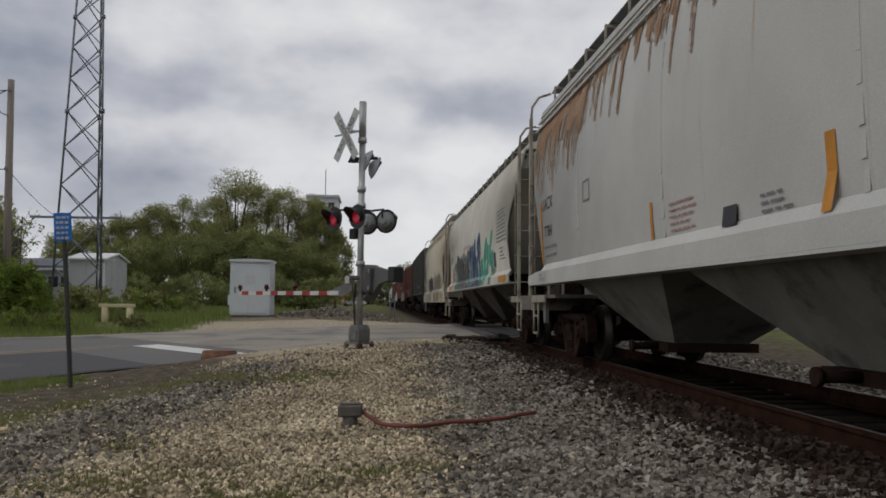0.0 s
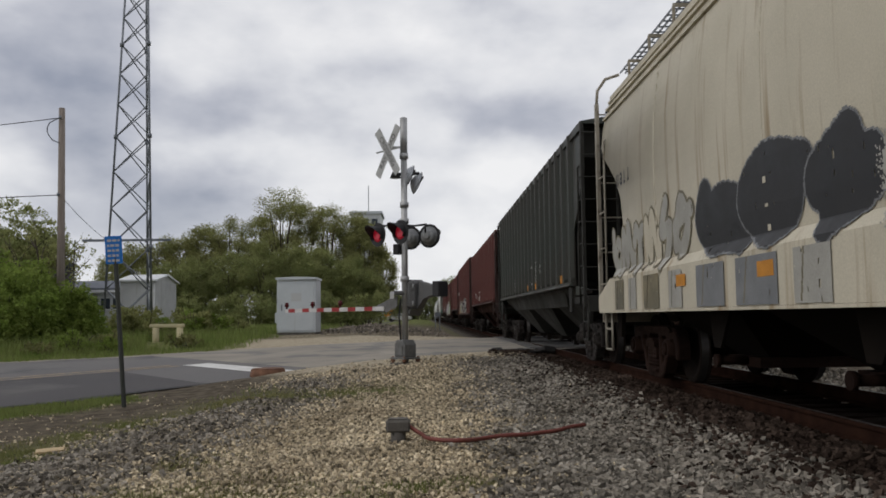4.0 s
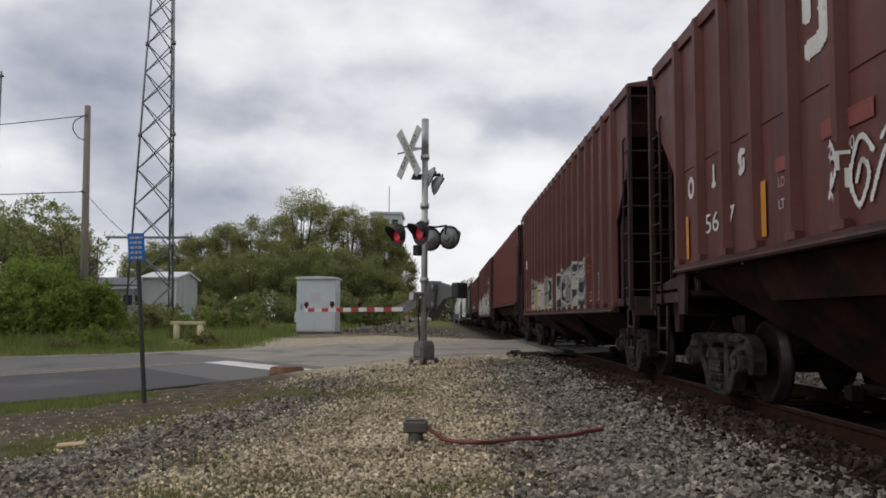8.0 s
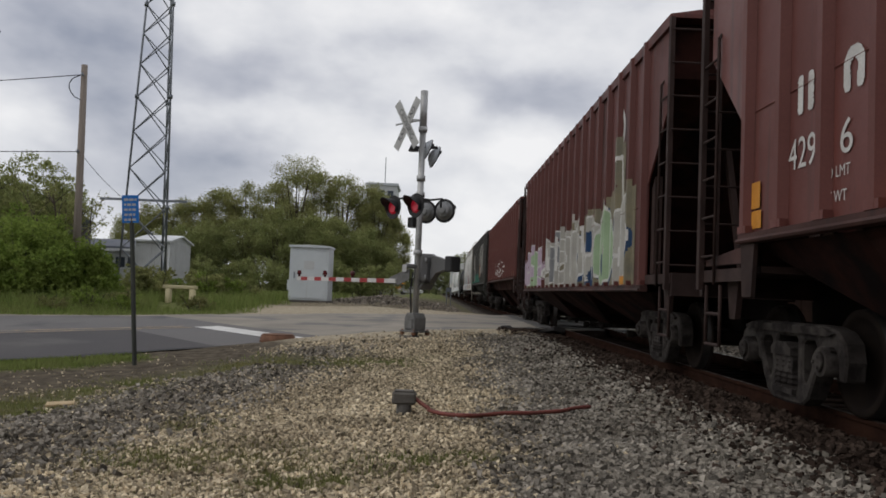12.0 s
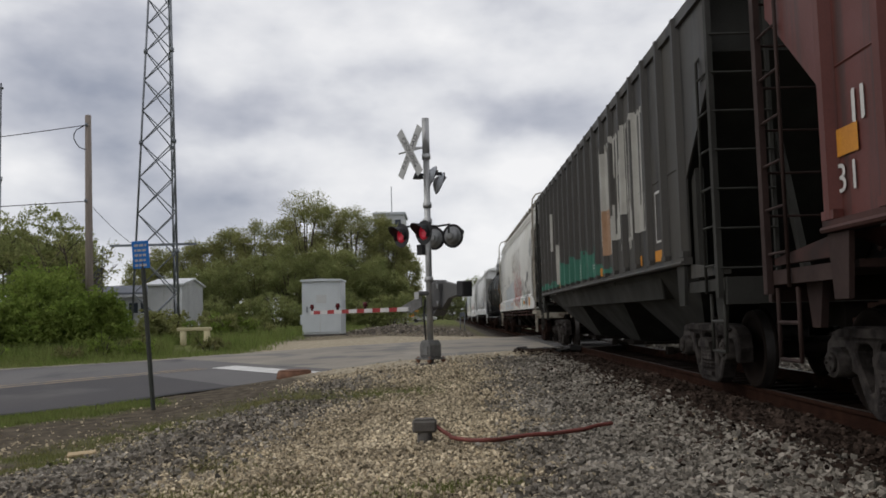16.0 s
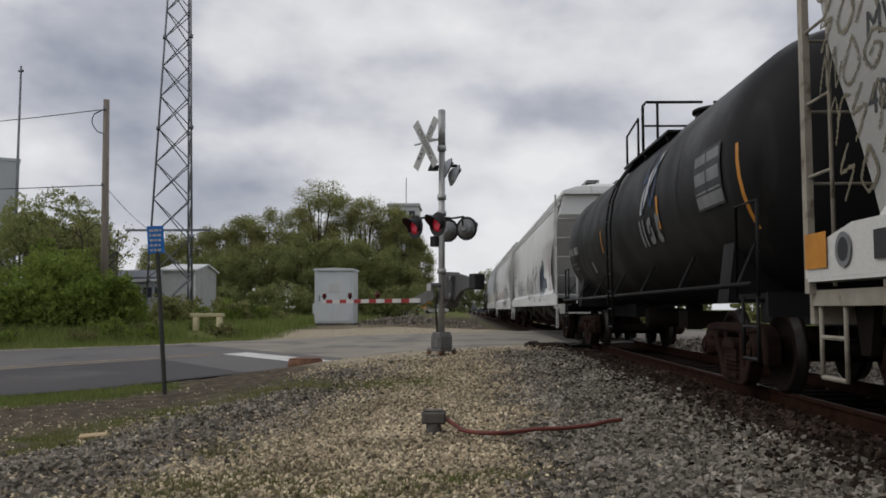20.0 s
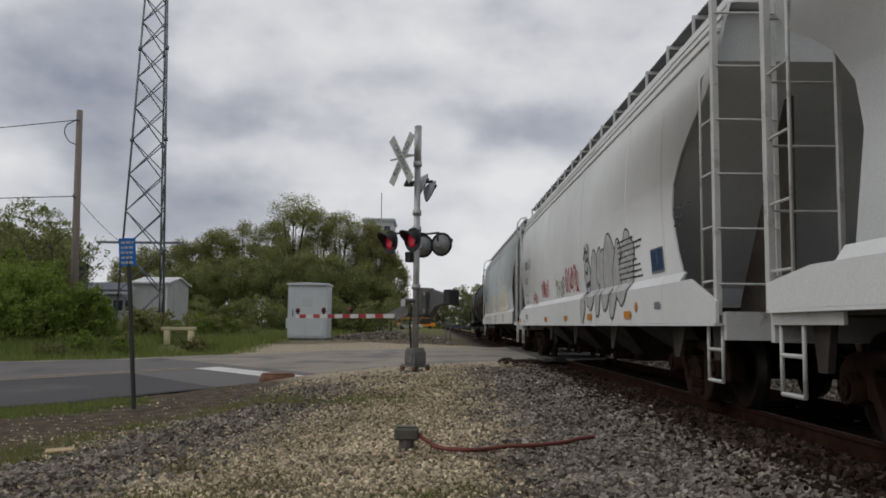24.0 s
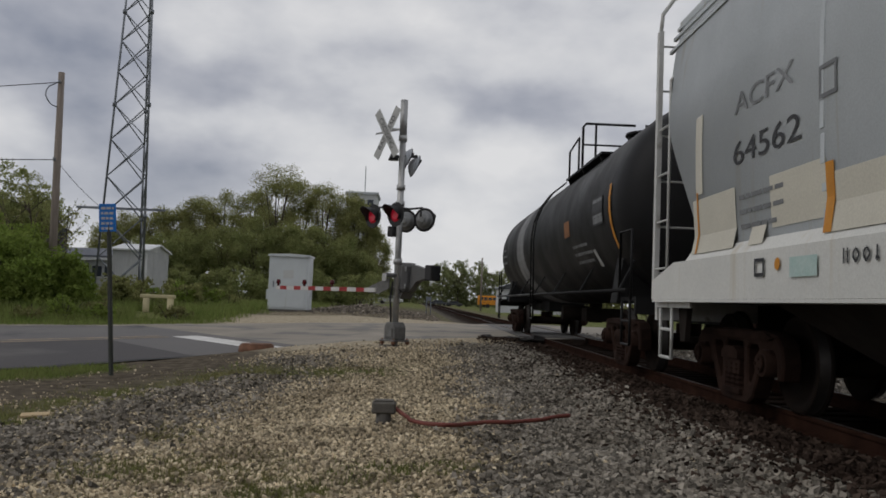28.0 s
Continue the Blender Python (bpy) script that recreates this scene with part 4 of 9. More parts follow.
def ladder(car, side, end, L, z0, z1, mat, rungs, w=0.46, x=1.56, inset=0.68):
    """Corner ladder: a flat post at the car's corner, side rungs to a thin stile, and end rungs to an inner post."""
    y = end * (L / 2 - inset)
    xs = side * x
    lad = part("ladder", box(bmnew(), xs - 0.028, y - 0.046, z0, xs + 0.028, y + 0.046, z1), mat, car, "steel corner ladder")
    low, high = z0 + 0.35, z0 + (z1 - z0) * 0.78
    yi, xi = y - end * w, xs - side * 0.62
    part("stile", pipe(bmnew(), [(xs, yi, z0 + 0.05), (xs, yi, high), (xs + side * -0.10, yi + end * 0.06, high + 0.14)], 0.018), mat, lad)
    part("inner_post", box(bmnew(), xi - 0.02, y - 0.025, z0, xi + 0.02, y + 0.025, z1), mat, lad)
    me = cached("rung_side_" + mat.name, lambda: rod(bmnew(), (0, -0.5, 0), (0, 0.5, 0), 0.013, 6), mat)
    for k in range(rungs):
        z = low + (z1 - 0.12 - low) * k / (rungs - 1)
        if z < high:
            shared("rung", me, lad, pose(xs, (yi + y) / 2, z) @ Matrix.Diagonal((1, w, 1, 1)))
        shared("rung", me, lad, pose((xs + xi) / 2, y + end * 0.05, z - 0.04, 0, 0, 90) @ Matrix.Diagonal((1, 0.62, 1, 1)))
    lad.location.y += GEAR
    return lad


def sill_step(car, side, end, L, z, mat, x=1.5):
    y = end * (L / 2 - 0.95)
    bm = bmnew()
    for a in (-0.22, 0.22):
        pipe(bm, [(side * x, y + a, z), (side * x, y + a, z - 0.62)], 0.02)
    for h in (0.3, 0.62):
        rod(bm, (side * x, y - 0.22, z - h), (side * x, y + 0.22, z - h), 0.02, 6)
    st = part("sill_step", bm, mat, car)
    st.location.y += GEAR
    return st


def coupler(car, end, L):
    bm = bmnew()
    y = L / 2
    box(bm, -0.07, y - 0.9, 0.78, 0.07, y - 0.2, 0.96)
    prism(bm, [(-0.13, y - 0.24), (0.13, y - 0.24), (0.17, y - 0.02), (0.06, y + 0.06), (0.03, y - 0.06), (-0.06, y - 0.06), (-0.10, y + 0.05), (-0.16, y - 0.02)], 0.74, 1.0, "z")
    pipe(bm, [(0.25, y - 0.5, 0.8), (0.3, y - 0.3, 0.55), (0.18, y - 0.05, 0.42)], 0.03)
    if end < 0:
        for v in bm.verts:
            v.co.y, v.co.x = -v.co.y, -v.co.x
    cp = part("coupler", bm, M["truck_rust"], car, "knuckle coupler with air hose")
    cp.location.y += GEAR
    return cp


def brake_gear(car, end, L, mat, zf):
    y = end * (L / 2 - 0.82) + GEAR
    bm = bmnew()
    c, r = Vector((-0.45, y, zf + 1.15)), 0.27
    ringp = [c + Vector((r * math.cos(6.28319 * i / 20), 0, r * math.sin(6.28319 * i / 20))) for i in range(21)]
    pipe(bm, ringp, 0.014)
    for i in range(0, 20, 5):
        rod(bm, c, ringp[i], 0.012, 6)
    box(bm, -0.55, y - end * 0.22 - 0.1, zf + 0.95, -0.33, y - end * 0.22 + 0.1, zf + 1.3)
    rod(bm, c, c + Vector((0, -end * 0.2, 0)), 0.03, 8)
    part("brake_wheel", bm, mat, car, "hand brake wheel")
    bm = bmnew()
    yc = end * (L / 2 - 1.35) + GEAR
    rod(bm, (0.2, yc, zf + 0.3), (0.75, yc, zf + 0.3), 0.15, 14)
    rod(bm, (-0.1, yc, zf + 0.3), (0.2, yc, zf + 0.3), 0.04, 8)
    box(bm, -0.5, yc - 0.14, zf + 0.05, -0.15, yc + 0.14, zf + 0.4)
    pipe(bm, [(-0.9, yc, zf + 0.12), (-0.3, yc, zf + 0.5), (0.3, yc, zf + 0.42), (0.9, yc, zf + 0.15)], 0.022)
    part("brake_cylinder", bm, M["truck_rust"], car)


def platform(car, end, L, z, mat, depth, face=None):
    """End platform over the truck, with its end sill and striker."""
    y0, y1 = end * (L / 2 - 0.62) + GEAR, end * (L / 2 - depth)
    bm = box(bmnew(), -1.5, min(y0, y1), z - 0.06, 1.5, max(y0, y1), z)
    ye = end * (L / 2 - 0.60) + GEAR
    part("end_platform", bm, mat, car)
    part("end_sill", box(bmnew(), -1.52, ye - 0.04, z - 0.28, 1.52, ye + 0.04, z + 0.004), face or mat, car)
    for s in (-1, 1):
        part("corner_plate", box(bmnew(), s * 1.505, min(ye, ye - end * 1.3), z - 0.13, s * 1.535, max(ye, ye - end * 1.3), z - 0.004), face or mat, car)
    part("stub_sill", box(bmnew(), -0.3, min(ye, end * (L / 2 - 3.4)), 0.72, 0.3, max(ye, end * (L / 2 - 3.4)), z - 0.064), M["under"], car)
    for s in (-1, 1):
        bm = prism(bmnew(), [(end * (L / 2 - 1.05), z - 0.062), (end * (L / 2 - 1.4), z - 0.062), (end * (L / 2 - 1.3), z - 0.5), (end * (L / 2 - 1.15), z - 0.5)], s * 1.38 - 0.03, s * 1.38 + 0.03)
        part("jacking_bracket", bm, mat, car)


def rungs_board(car, L, z, x, mat, side_only=False, posts=None, grating=False):
    """Roof running board on brackets; grating: open bars instead of a closed tread."""
    h = L / 2 - 1.0
    sides = (-1,) if side_only else (-1, 1)
    bm = bmnew()
    for s in sides:
        if grating:
            for a in (-0.19, -0.11, -0.03, 0.05, 0.13, 0.19):
                box(bm, s * x + a - 0.006, -h, z, s * x + a + 0.006, h, z + 0.03)
            k = -h
            while k < h:
                box(bm, s * x - 0.19, k - 0.006, z + 0.004, s * x + 0.19, k + 0.006, z + 0.026)
                k += 0.22
        else:
            box(bm, s * x - 0.19, -h, z, s * x + 0.19, h, z + 0.022)
    board = part("running_board", bm, mat, car, "open steel roof walkway")
    me = cached("walkway_bracket_" + (posts or mat).name, lambda: rod(rod(box(bmnew(), -0.19, -0.02, -0.04, 0.25, 0.02, -0.002), (0.24, 0, -0.03), (0.24, 0, -0.30), 0.022, 6), (-0.18, 0, -0.03), (-0.18, 0, -0.26), 0.016, 5), posts or mat)
    k = -h + 0.1
    while k < h:
        for s in sides:
            shared("walkway_bracket", me, board, pose(s * x, k, z, 0, 0, 0 if s > 0 else 180))
        k += 1.15
    return board


def hatches(car, L, z, mat):
    bm = bmnew()
    n, h = 6, L / 2 - 1.6
    for i in range(n):
        y = -h + 2 * h * (i + 0.5) / n
        box(bm, -0.32, y - h / n + 0.12, z, 0.32, y + h / n - 0.12, z + 0.09)
        for d in (-0.6, 0.6):
            box(bm, -0.36, y + d - 0.03, z + 0.02, 0.36, y + d + 0.03, z + 0.13)
    return part("roof_hatch", bm, mat, car, "trough hatch covers")


# ---- marks and spray paint on the sides
class Side:
    """The near side of a car: s runs from its far end towards the near end, z up; out(z) is how far out the sheet stands."""

    def __init__(self, car, L, out):
        self.car, self.L, self.out, self.lift, self.ribs = car, L, out, 0.006, []

    def panel_at(self, s):
        """Middle of the flat panel between two posts that lies nearest to s."""
        mids = [(a + b) / 2 for a, b in zip(self.ribs, self.ribs[1:])]
        return min(mids, key=lambda v: abs(v - s)) if mids else s

    def at(self, s, z, lift=0.0):
        return (-(self.out(z) + self.lift + lift), self.L / 2 - s, z)

    def quad(self, bm, s0, z0, s1, z1, slant=0.0):
        n = max(1, int(abs(z1 - z0) / 0.18))
        for i in range(n):
            a, b = z0 + (z1 - z0) * i / n, z0 + (z1 - z0) * (i + 1) / n
            ka, kb = slant * (a - z0), slant * (b - z0)
            bm.faces.new([bm.verts.new(self.at(*p)) for p in ((s0 + ka, a), (s1 + ka, a), (s1 + kb, b), (s0 + kb, b))])

    def bars(self, name, rows, mat, label="", apart=True):
        """Plain bars: rows of s, z, length, height; together one part, or each one of its own."""
        self.lift += 0.0005
        bm, ob = bmnew(), None
        for s, z, l, h in rows:
            self.quad(bm, s, z, s + l, z + h)
            if apart:
                ob = part(name, bm, M[mat], self.car, label)
                bm = bmnew()
        if apart:
            bm.free()
        return ob or part(name, bm, M[mat], self.car, label)

    def small_print(self, s, z, wide, lines, mat, seed=1, h=0.05, gap=0.085):
        """Unreadable stencilled lines, as broken bars."""
        r = random.Random(seed)
        rows = []
        for i in range(lines):
            x, end = s, s + wide * r.uniform(0.7, 1.0)
            while x < end:
                l = r.uniform(0.06, 0.22)
                rows.append((x, z - i * gap, l, h * 0.62))
                x += l + 0.035
        return tagged(self.bars("stencil", rows, mat, apart=False), kind="stuff")

    def letters(self, s, z, count, w, h, mat, step=None, seed=1, name="lettering", label="", kinds=None):
        """Company lettering as plain rounded shapes, one a letter."""
        r = random.Random(seed)
        for i in range(count):
            a = s + i * (step or w * 1.35)
            if self.ribs and (step or 0) > 0.6:
                a = self.panel_at(a + w / 2) - w / 2
            p = Paint(self, a - 0.02, a + w + 0.02, z - 0.02, z + h + 0.02, max(0.010, w / 26))
            for row in PLAIN[(kinds[i] if kinds else r.choice("onlhbts"))]:
                p.stroke(self.curve([(a + w * (0.15 + 0.7 * u), z + h * (0.12 + 0.76 * v)) for u, v in row]), 0.145 * w if w > 0.3 else 0.12 * w, mat)
            p.done(name, label, "")

    def text(self, words, s, z, size, mat, name="number", squeeze=1.0, slope=0.0):
        cu = bpy.data.curves.new("words", "FONT")
        cu.body, cu.size = words, size
        tmp = new("words", cu)
        me = bpy.data.meshes.new_from_object(tmp)
        bpy.data.objects.remove(tmp)
        bpy.data.curves.remove(cu)
        self.lift += 0.0005
        for v in me.vertices:
            a, b = v.co.x * squeeze, v.co.y
            v.co = Vector(self.at(s + a, z + b + slope * a))
        # one part a character: islands that overlap along the side belong together
        bm = bmnew()
        bm.from_mesh(me)
        bpy.data.meshes.remove(me)
        seen, chars = set(), []
        for f in bm.faces:
            if f in seen:
                continue
            todo, got = [f], []
            while todo:
                g = todo.pop()
                if g not in seen:
                    seen.add(g)
                    got.append(g)
                    todo += [n for e in g.edges for n in e.link_faces if n not in seen]
            ys = [v.co.y for g in got for v in g.verts]
            chars.append([min(ys), max(ys), got])
        chars.sort(key=lambda c: c[0])
        groups = []
        for c in chars:
            if groups and c[0] < groups[-1][1] - 0.004:
                groups[-1][1] = max(groups[-1][1], c[1])
                groups[-1][2] += c[2]
            else:
                groups.append(c)
        for lo, hi, got in groups:
            verts, faces = [], []
            for g in got:
                faces.append(list(range(len(verts), len(verts) + len(g.verts))))
                verts += [tuple(v.co) for v in g.verts]
            arrays(name, verts, faces, M[mat], self.car)
        bm.free()

    def stroke(self, bm, pts, width):
        self.lift += 0.00012
        P = [Vector((a, b)) for a, b in pts]
        prev = None
        for i, p in enumerate(P):
            d = (P[min(i + 1, len(P) - 1)] - P[max(i - 1, 0)])
            d = d.normalized() if d.length else Vector((1, 0))
            k = width * (0.55 + 0.45 * math.sin(math.pi * min(1, max(0.08, i / max(1, len(P) - 1)))))
            q = Vector((-d.y, d.x)) * k / 2
            row = [bm.verts.new(self.at(*(p - q))), bm.verts.new(self.at(*(p + q)))]
            if prev:
                bm.faces.new((prev[0], prev[1], row[1], row[0]))
            prev = row

    def curve(self, pts, n=7):
        out = []
        P = [pts[0], *pts, pts[-1]]
        for a, b, c, d in zip(P, P[1:], P[2:], P[3:]):
            for i in range(n):
                t = i / n
                out.append(tuple(0.5 * (2 * b[k] + (c[k] - a[k]) * t + (2 * a[k] - 5 * b[k] + 4 * c[k] - d[k]) * t * t + (3 * b[k] - a[k] - 3 * c[k] + d[k]) * t ** 3) for k in (0, 1)))
        out.append(pts[-1])
        return out

    def bump(self, s):
        """How far a side post stands out at s."""
        if not self.ribs:
            return 0.0
        d = min(abs(s - p) for p in self.ribs)
        return 0.083 if d < 0.047 else 0.083 * (0.089 - d) / 0.042 if d < 0.089 else 0.0

    def tag(self, s, z, wide, high, count, mat, seed, width=0.035, name="spray_tag", label="", loop=0.5):
        """Loose sprayed handwriting of unreadable strokes."""
        p = Paint(self, s - 0.2, s + wide + 0.3, z - 0.1, z + high * 1.25 + 0.1, 0.014)
        p.scrawl(s, z, wide, high, count, mat, width / 2, seed)
        p.done(name, label)


PLAIN = {"o": [[(0.5, 1), (0.05, 0.75), (0.05, 0.25), (0.5, 0), (0.95, 0.25), (0.95, 0.75), (0.5, 1)]],
         "n": [[(0.1, 0), (0.1, 0.75), (0.5, 1), (0.9, 0.75), (0.9, 0)]],
         "l": [[(0.45, 0), (0.45, 1)], [(0.2, 0.06), (0.7, 0.06)]],
         "h": [[(0.1, 0), (0.1, 1)], [(0.9, 0), (0.9, 1)]],
         "b": [[(0.85, 0), (0.85, 0.9)], [(0.8, 0.5), (0.3, 0.5), (0.1, 0.25), (0.35, 0.03), (0.8, 0.2)], [(0.3, 0.95), (0.55, 1)]],
         "t": [[(0.4, 0), (0.4, 1)], [(0.4, 0.9), (0.95, 0.9)], [(0.2, 0.05), (0.65, 0.05)]],
         "s": [[(0.8, 0.95), (0.2, 0.85), (0.15, 0.55)], [(0.85, 0.5), (0.8, 0.12), (0.2, 0.04)]]}
# waves, loops, hooks and drops of which the sprayed pieces are made
FORMS = [[[(0.0, 0.1), (0.15, 0.95), (0.35, 0.2), (0.6, 1.05), (0.8, 0.1), (1.0, 0.6)]],
         [[(0.1, 0.25), (0.5, 1.05), (0.85, 0.6), (0.4, 0.15), (0.15, 0.6), (0.95, 0.85)]],
         [[(0.2, 1.0), (0.1, 0.4), (0.5, 0.05), (0.85, 0.5), (0.5, 0.75), (0.3, 0.3), (1.0, 0.0)]],
         [[(0.55, 1.1), (0.2, 0.55), (0.75, 0.6), (0.35, -0.05)]],
         [[(0.45, 1.1), (0.15, 0.4), (0.45, 0.0), (0.8, 0.4), (0.45, 1.1)]],
         [[(0.95, 0.75), (0.4, 1.0), (0.1, 0.5), (0.5, 0.05), (0.8, 0.45), (0.5, 0.65), (0.35, 0.4)]],
         [[(0.05, 0.05), (0.5, 0.8), (0.95, 0.05)], [(0.3, 0.95), (0.6, 1.1), (0.9, 0.75)]],
         [[(0.1, 0.7), (0.35, 1.05), (0.5, 0.5), (0.4, 0.0), (0.65, 0.9), (0.95, 0.95)]]]


class Paint:
    """Spray paint and lettering on a car's side, worked out cell by cell so that it follows the posts and the belly."""

    def __init__(self, sd, s0, s1, z0, z1, cell=0.015):
        self.sd, self.s0, self.z0, self.c = sd, s0, z0, cell
        self.ns, self.nz = max(1, int((s1 - s0) / cell)), max(1, int((z1 - z0) / cell))
        self.grid = np.zeros((self.nz, self.ns), dtype=np.int16)
        self.names, self.rnd = [], np.random.RandomState(int(s0 * 100 + z0 * 37) % 9999)

    def index(self, colour):
        if colour not in self.names:
            self.names.append(colour)
        return self.names.index(colour) + 1

    def disc(self, s, z, r, colour, fuzz=0.0, flat=1.0):
        k, c = self.index(colour), self.c
        reach = r * (1 + fuzz)
        i0, i1 = max(0, int((s - reach - self.s0) / c)), min(self.ns, int((s + reach - self.s0) / c) + 2)
        j0, j1 = max(0, int((z - reach - self.z0) / c)), min(self.nz, int((z + reach - self.z0) / c) + 2)
        if i1 <= i0 or j1 <= j0:
            return
        ss, zz = self.s0 + (np.arange(i0, i1) + 0.5) * c, self.z0 + (np.arange(j0, j1) + 0.5) * c
        d = np.sqrt((ss[None, :] - s) ** 2 + ((zz[:, None] - z) / flat) ** 2)
        hit = d < r
        if fuzz:
            hit |= self.rnd.uniform(size=d.shape) < np.clip((reach - d) / (r * fuzz), 0, 1) ** 2
        self.grid[j0:j1, i0:i1][hit] = k

    def stroke(self, pts, r, colour, fuzz=0.0):
        for (a, b), (c, d) in zip(pts, pts[1:]):
            n = max(1, int(math.hypot(c - a, d - b) / max(0.4 * r, self.c * 0.7)))
            for i in range(n + 1):
                self.disc(a + (c - a) * i / n, b + (d - b) * i / n, r, colour, fuzz)

    def block(self, s0, z0, s1, z1, colour):
        k, c = self.index(colour), self.c
        self.grid[max(0, int((z0 - self.z0) / c)):max(0, int((z1 - self.z0) / c)), max(0, int((s0 - self.s0) / c)):max(0, int((s1 - self.s0) / c))] = k

    def cloud(self, s, z, wide, high, colour, seed, fuzz=0.35):
        """A soft-edged patch of background colour."""
        r = random.Random(seed)
        n = int(wide / (high * 0.3)) + 3
        for i in range(n):
            q = high * r.uniform(0.28, 0.5)
            self.disc(s + wide * (i + r.random()) / n, z + q + (high - 2 * q) * r.random(), q, colour, fuzz)

    def forms(self, s, z, wide, high, count, seed, lean):
        r = random.Random(seed)
        w, last = wide / count, -1
        for i in range(count):
            k = r.randrange(len(FORMS))
            k = (k + 1) % len(FORMS) if k == last else k
            last = k
            a, h, b = s + i * w, high * r.uniform(0.82, 1.1), z + high * r.uniform(-0.03, 0.06)
            yield r, [self.sd.curve([(a + w * (u * 1.1 - 0.05) + lean * h * (v - 0.5) + w * r.uniform(-0.04, 0.04), b + h * v) for u, v in row], 5) for row in FORMS[k]]

    def piece(self, s, z, wide, high, count, fills, outline, seed, r=0.15, edge=0.035, lean=0.12, shade=None):
        """Fat sprayed forms, each with an outline, overlapping like letters."""
        for i, (rr, rows) in enumerate(self.forms(s, z + r, wide, high - 2 * r, count, seed, lean)):
            if shade:
                for row in rows:
                    self.stroke([(a + 0.05, b - 0.05) for a, b in row], r + edge, shade)
            for row in rows:
                self.stroke(row, r + edge, outline)
            for row in rows:
                self.stroke(row, r, fills[(i + rr.randrange(2)) % len(fills)])

    def scrawl(self, s, z, wide, high, count, colour, r, seed, lean=0.15, fuzz=0.0):
        for rr, rows in self.forms(s, z, wide, high, count, seed, lean):
            for row in rows:
                self.stroke(row, r * rr.uniform(0.8, 1.2), colour, fuzz)

    def drips(self, s0, s1, ztop, zlow, count, colour, seed, r=0.012):
        q = random.Random(seed)
        for i in range(count):
            a = s0 + (s1 - s0) * (i + q.random()) / count
            self.stroke([(a, ztop), (a + q.uniform(-0.05, 0.05), zlow + (ztop - zlow) * q.random() * 0.4)], r, colour)

    def wear(self, share, seed, size=0.06):
        """Worn gaps in the paint."""
        q = np.random.RandomState(seed)
        for _ in range(int(share * self.ns * self.nz * self.c ** 2 / (3.1 * size * size))):
            i, j, n = q.randint(self.ns), q.randint(self.nz), max(1, int(size * q.uniform(0.3, 1.4) / self.c))
            self.grid[j:j + n, i:i + max(1, n // 2)] = 0

    def done(self, name="spray_paint", label="", kind="stuff"):
        sd, c = self.sd, self.c
        sd.lift += 0.0005
        se, ze = [self.s0 + c * i for i in range(self.ns + 1)], [self.z0 + c * j for j in range(self.nz + 1)]
        ox, bx = [sd.out(v) for v in ze], [sd.bump(v) for v in se]
        upright = bool(sd.ribs)
        for k, colour in enumerate(self.names, 1):
            on = self.grid == k
            if not on.any():
                continue
            g = on if not upright else on.T
            edge = np.diff(np.pad(g.astype(np.int8), ((0, 0), (1, 1))), axis=1)
            lo, hi = np.argwhere(edge == 1), np.argwhere(edge == -1)
            verts, faces = [], []
            for (j, a), (_, b) in zip(lo.tolist(), hi.tolist()):
                i0, i1, j0, j1 = (a, b, j, j + 1) if not upright else (j, j + 1, a, b)
                n = len(verts)
                for i, m in ((i0, j0), (i1, j0), (i1, j1), (i0, j1)):
                    verts.append((-(ox[m] + bx[i] + sd.lift), sd.L / 2 - se[i], ze[m]))
                faces.append((n, n + 1, n + 2, n + 3))
            ob = arrays(name, verts, faces, M[colour], sd.car)
            if label:
                ob["label"] = label
            tagged(ob, kind=kind)


BELLY = [(1.45, 2.0), (1.8, 2.15), (2.25, 2.3), (2.6, 2.22), (2.9, 1.92), (3.15, 1.5), (3.4, 1.02), (3.6, 0.80), (3.9, 0.74), (9.0, 0.74)]
GENTLE = [(1.45, 1.78), (1.8, 1.70), (2.2, 1.55), (2.7, 1.28), (3.1, 1.08), (3.5, 0.92), (4.0, 0.76), (9.0, 0.74)]
NOSE = [(1.45, 1.75), (1.92, 1.70), (2.3, 1.30), (2.65, 0.88), (3.0, 0.62), (3.4, 0.62), (4.0, 0.76), (9.0, 0.76)]
BLUNT = [(1.45, 2.2), (1.6, 2.2), (2.2, 1.75), (2.85, 1.2), (3.15, 1.06), (3.5, 1.04), (4.0, 1.0), (9.0, 0.9)]
DEEP = [(1.45, 2.3), (1.6, 2.38), (2.3, 2.42), (2.6, 2.14), (3.06, 1.66), (3.5, 1.22), (3.8, 0.85), (4.0, 0.74), (9.0, 0.74)]
STEPPED = [(1.45, 2.4), (1.9, 2.65), (2.1, 2.72), (2.85, 1.88), (2.95, 1.60), (3.9, 1.34), (9.0, 1.2)]
WIDE = [(0.0, 1.515), (1.5, 1.52), (1.8, 1.55), (2.2, 1.575), (2.6, 1.585), (3.0, 1.58), (3.3, 1.565), (3.6, 1.535), (3.9, 1.49), (4.15, 1.43), (4.4, 1.35)]


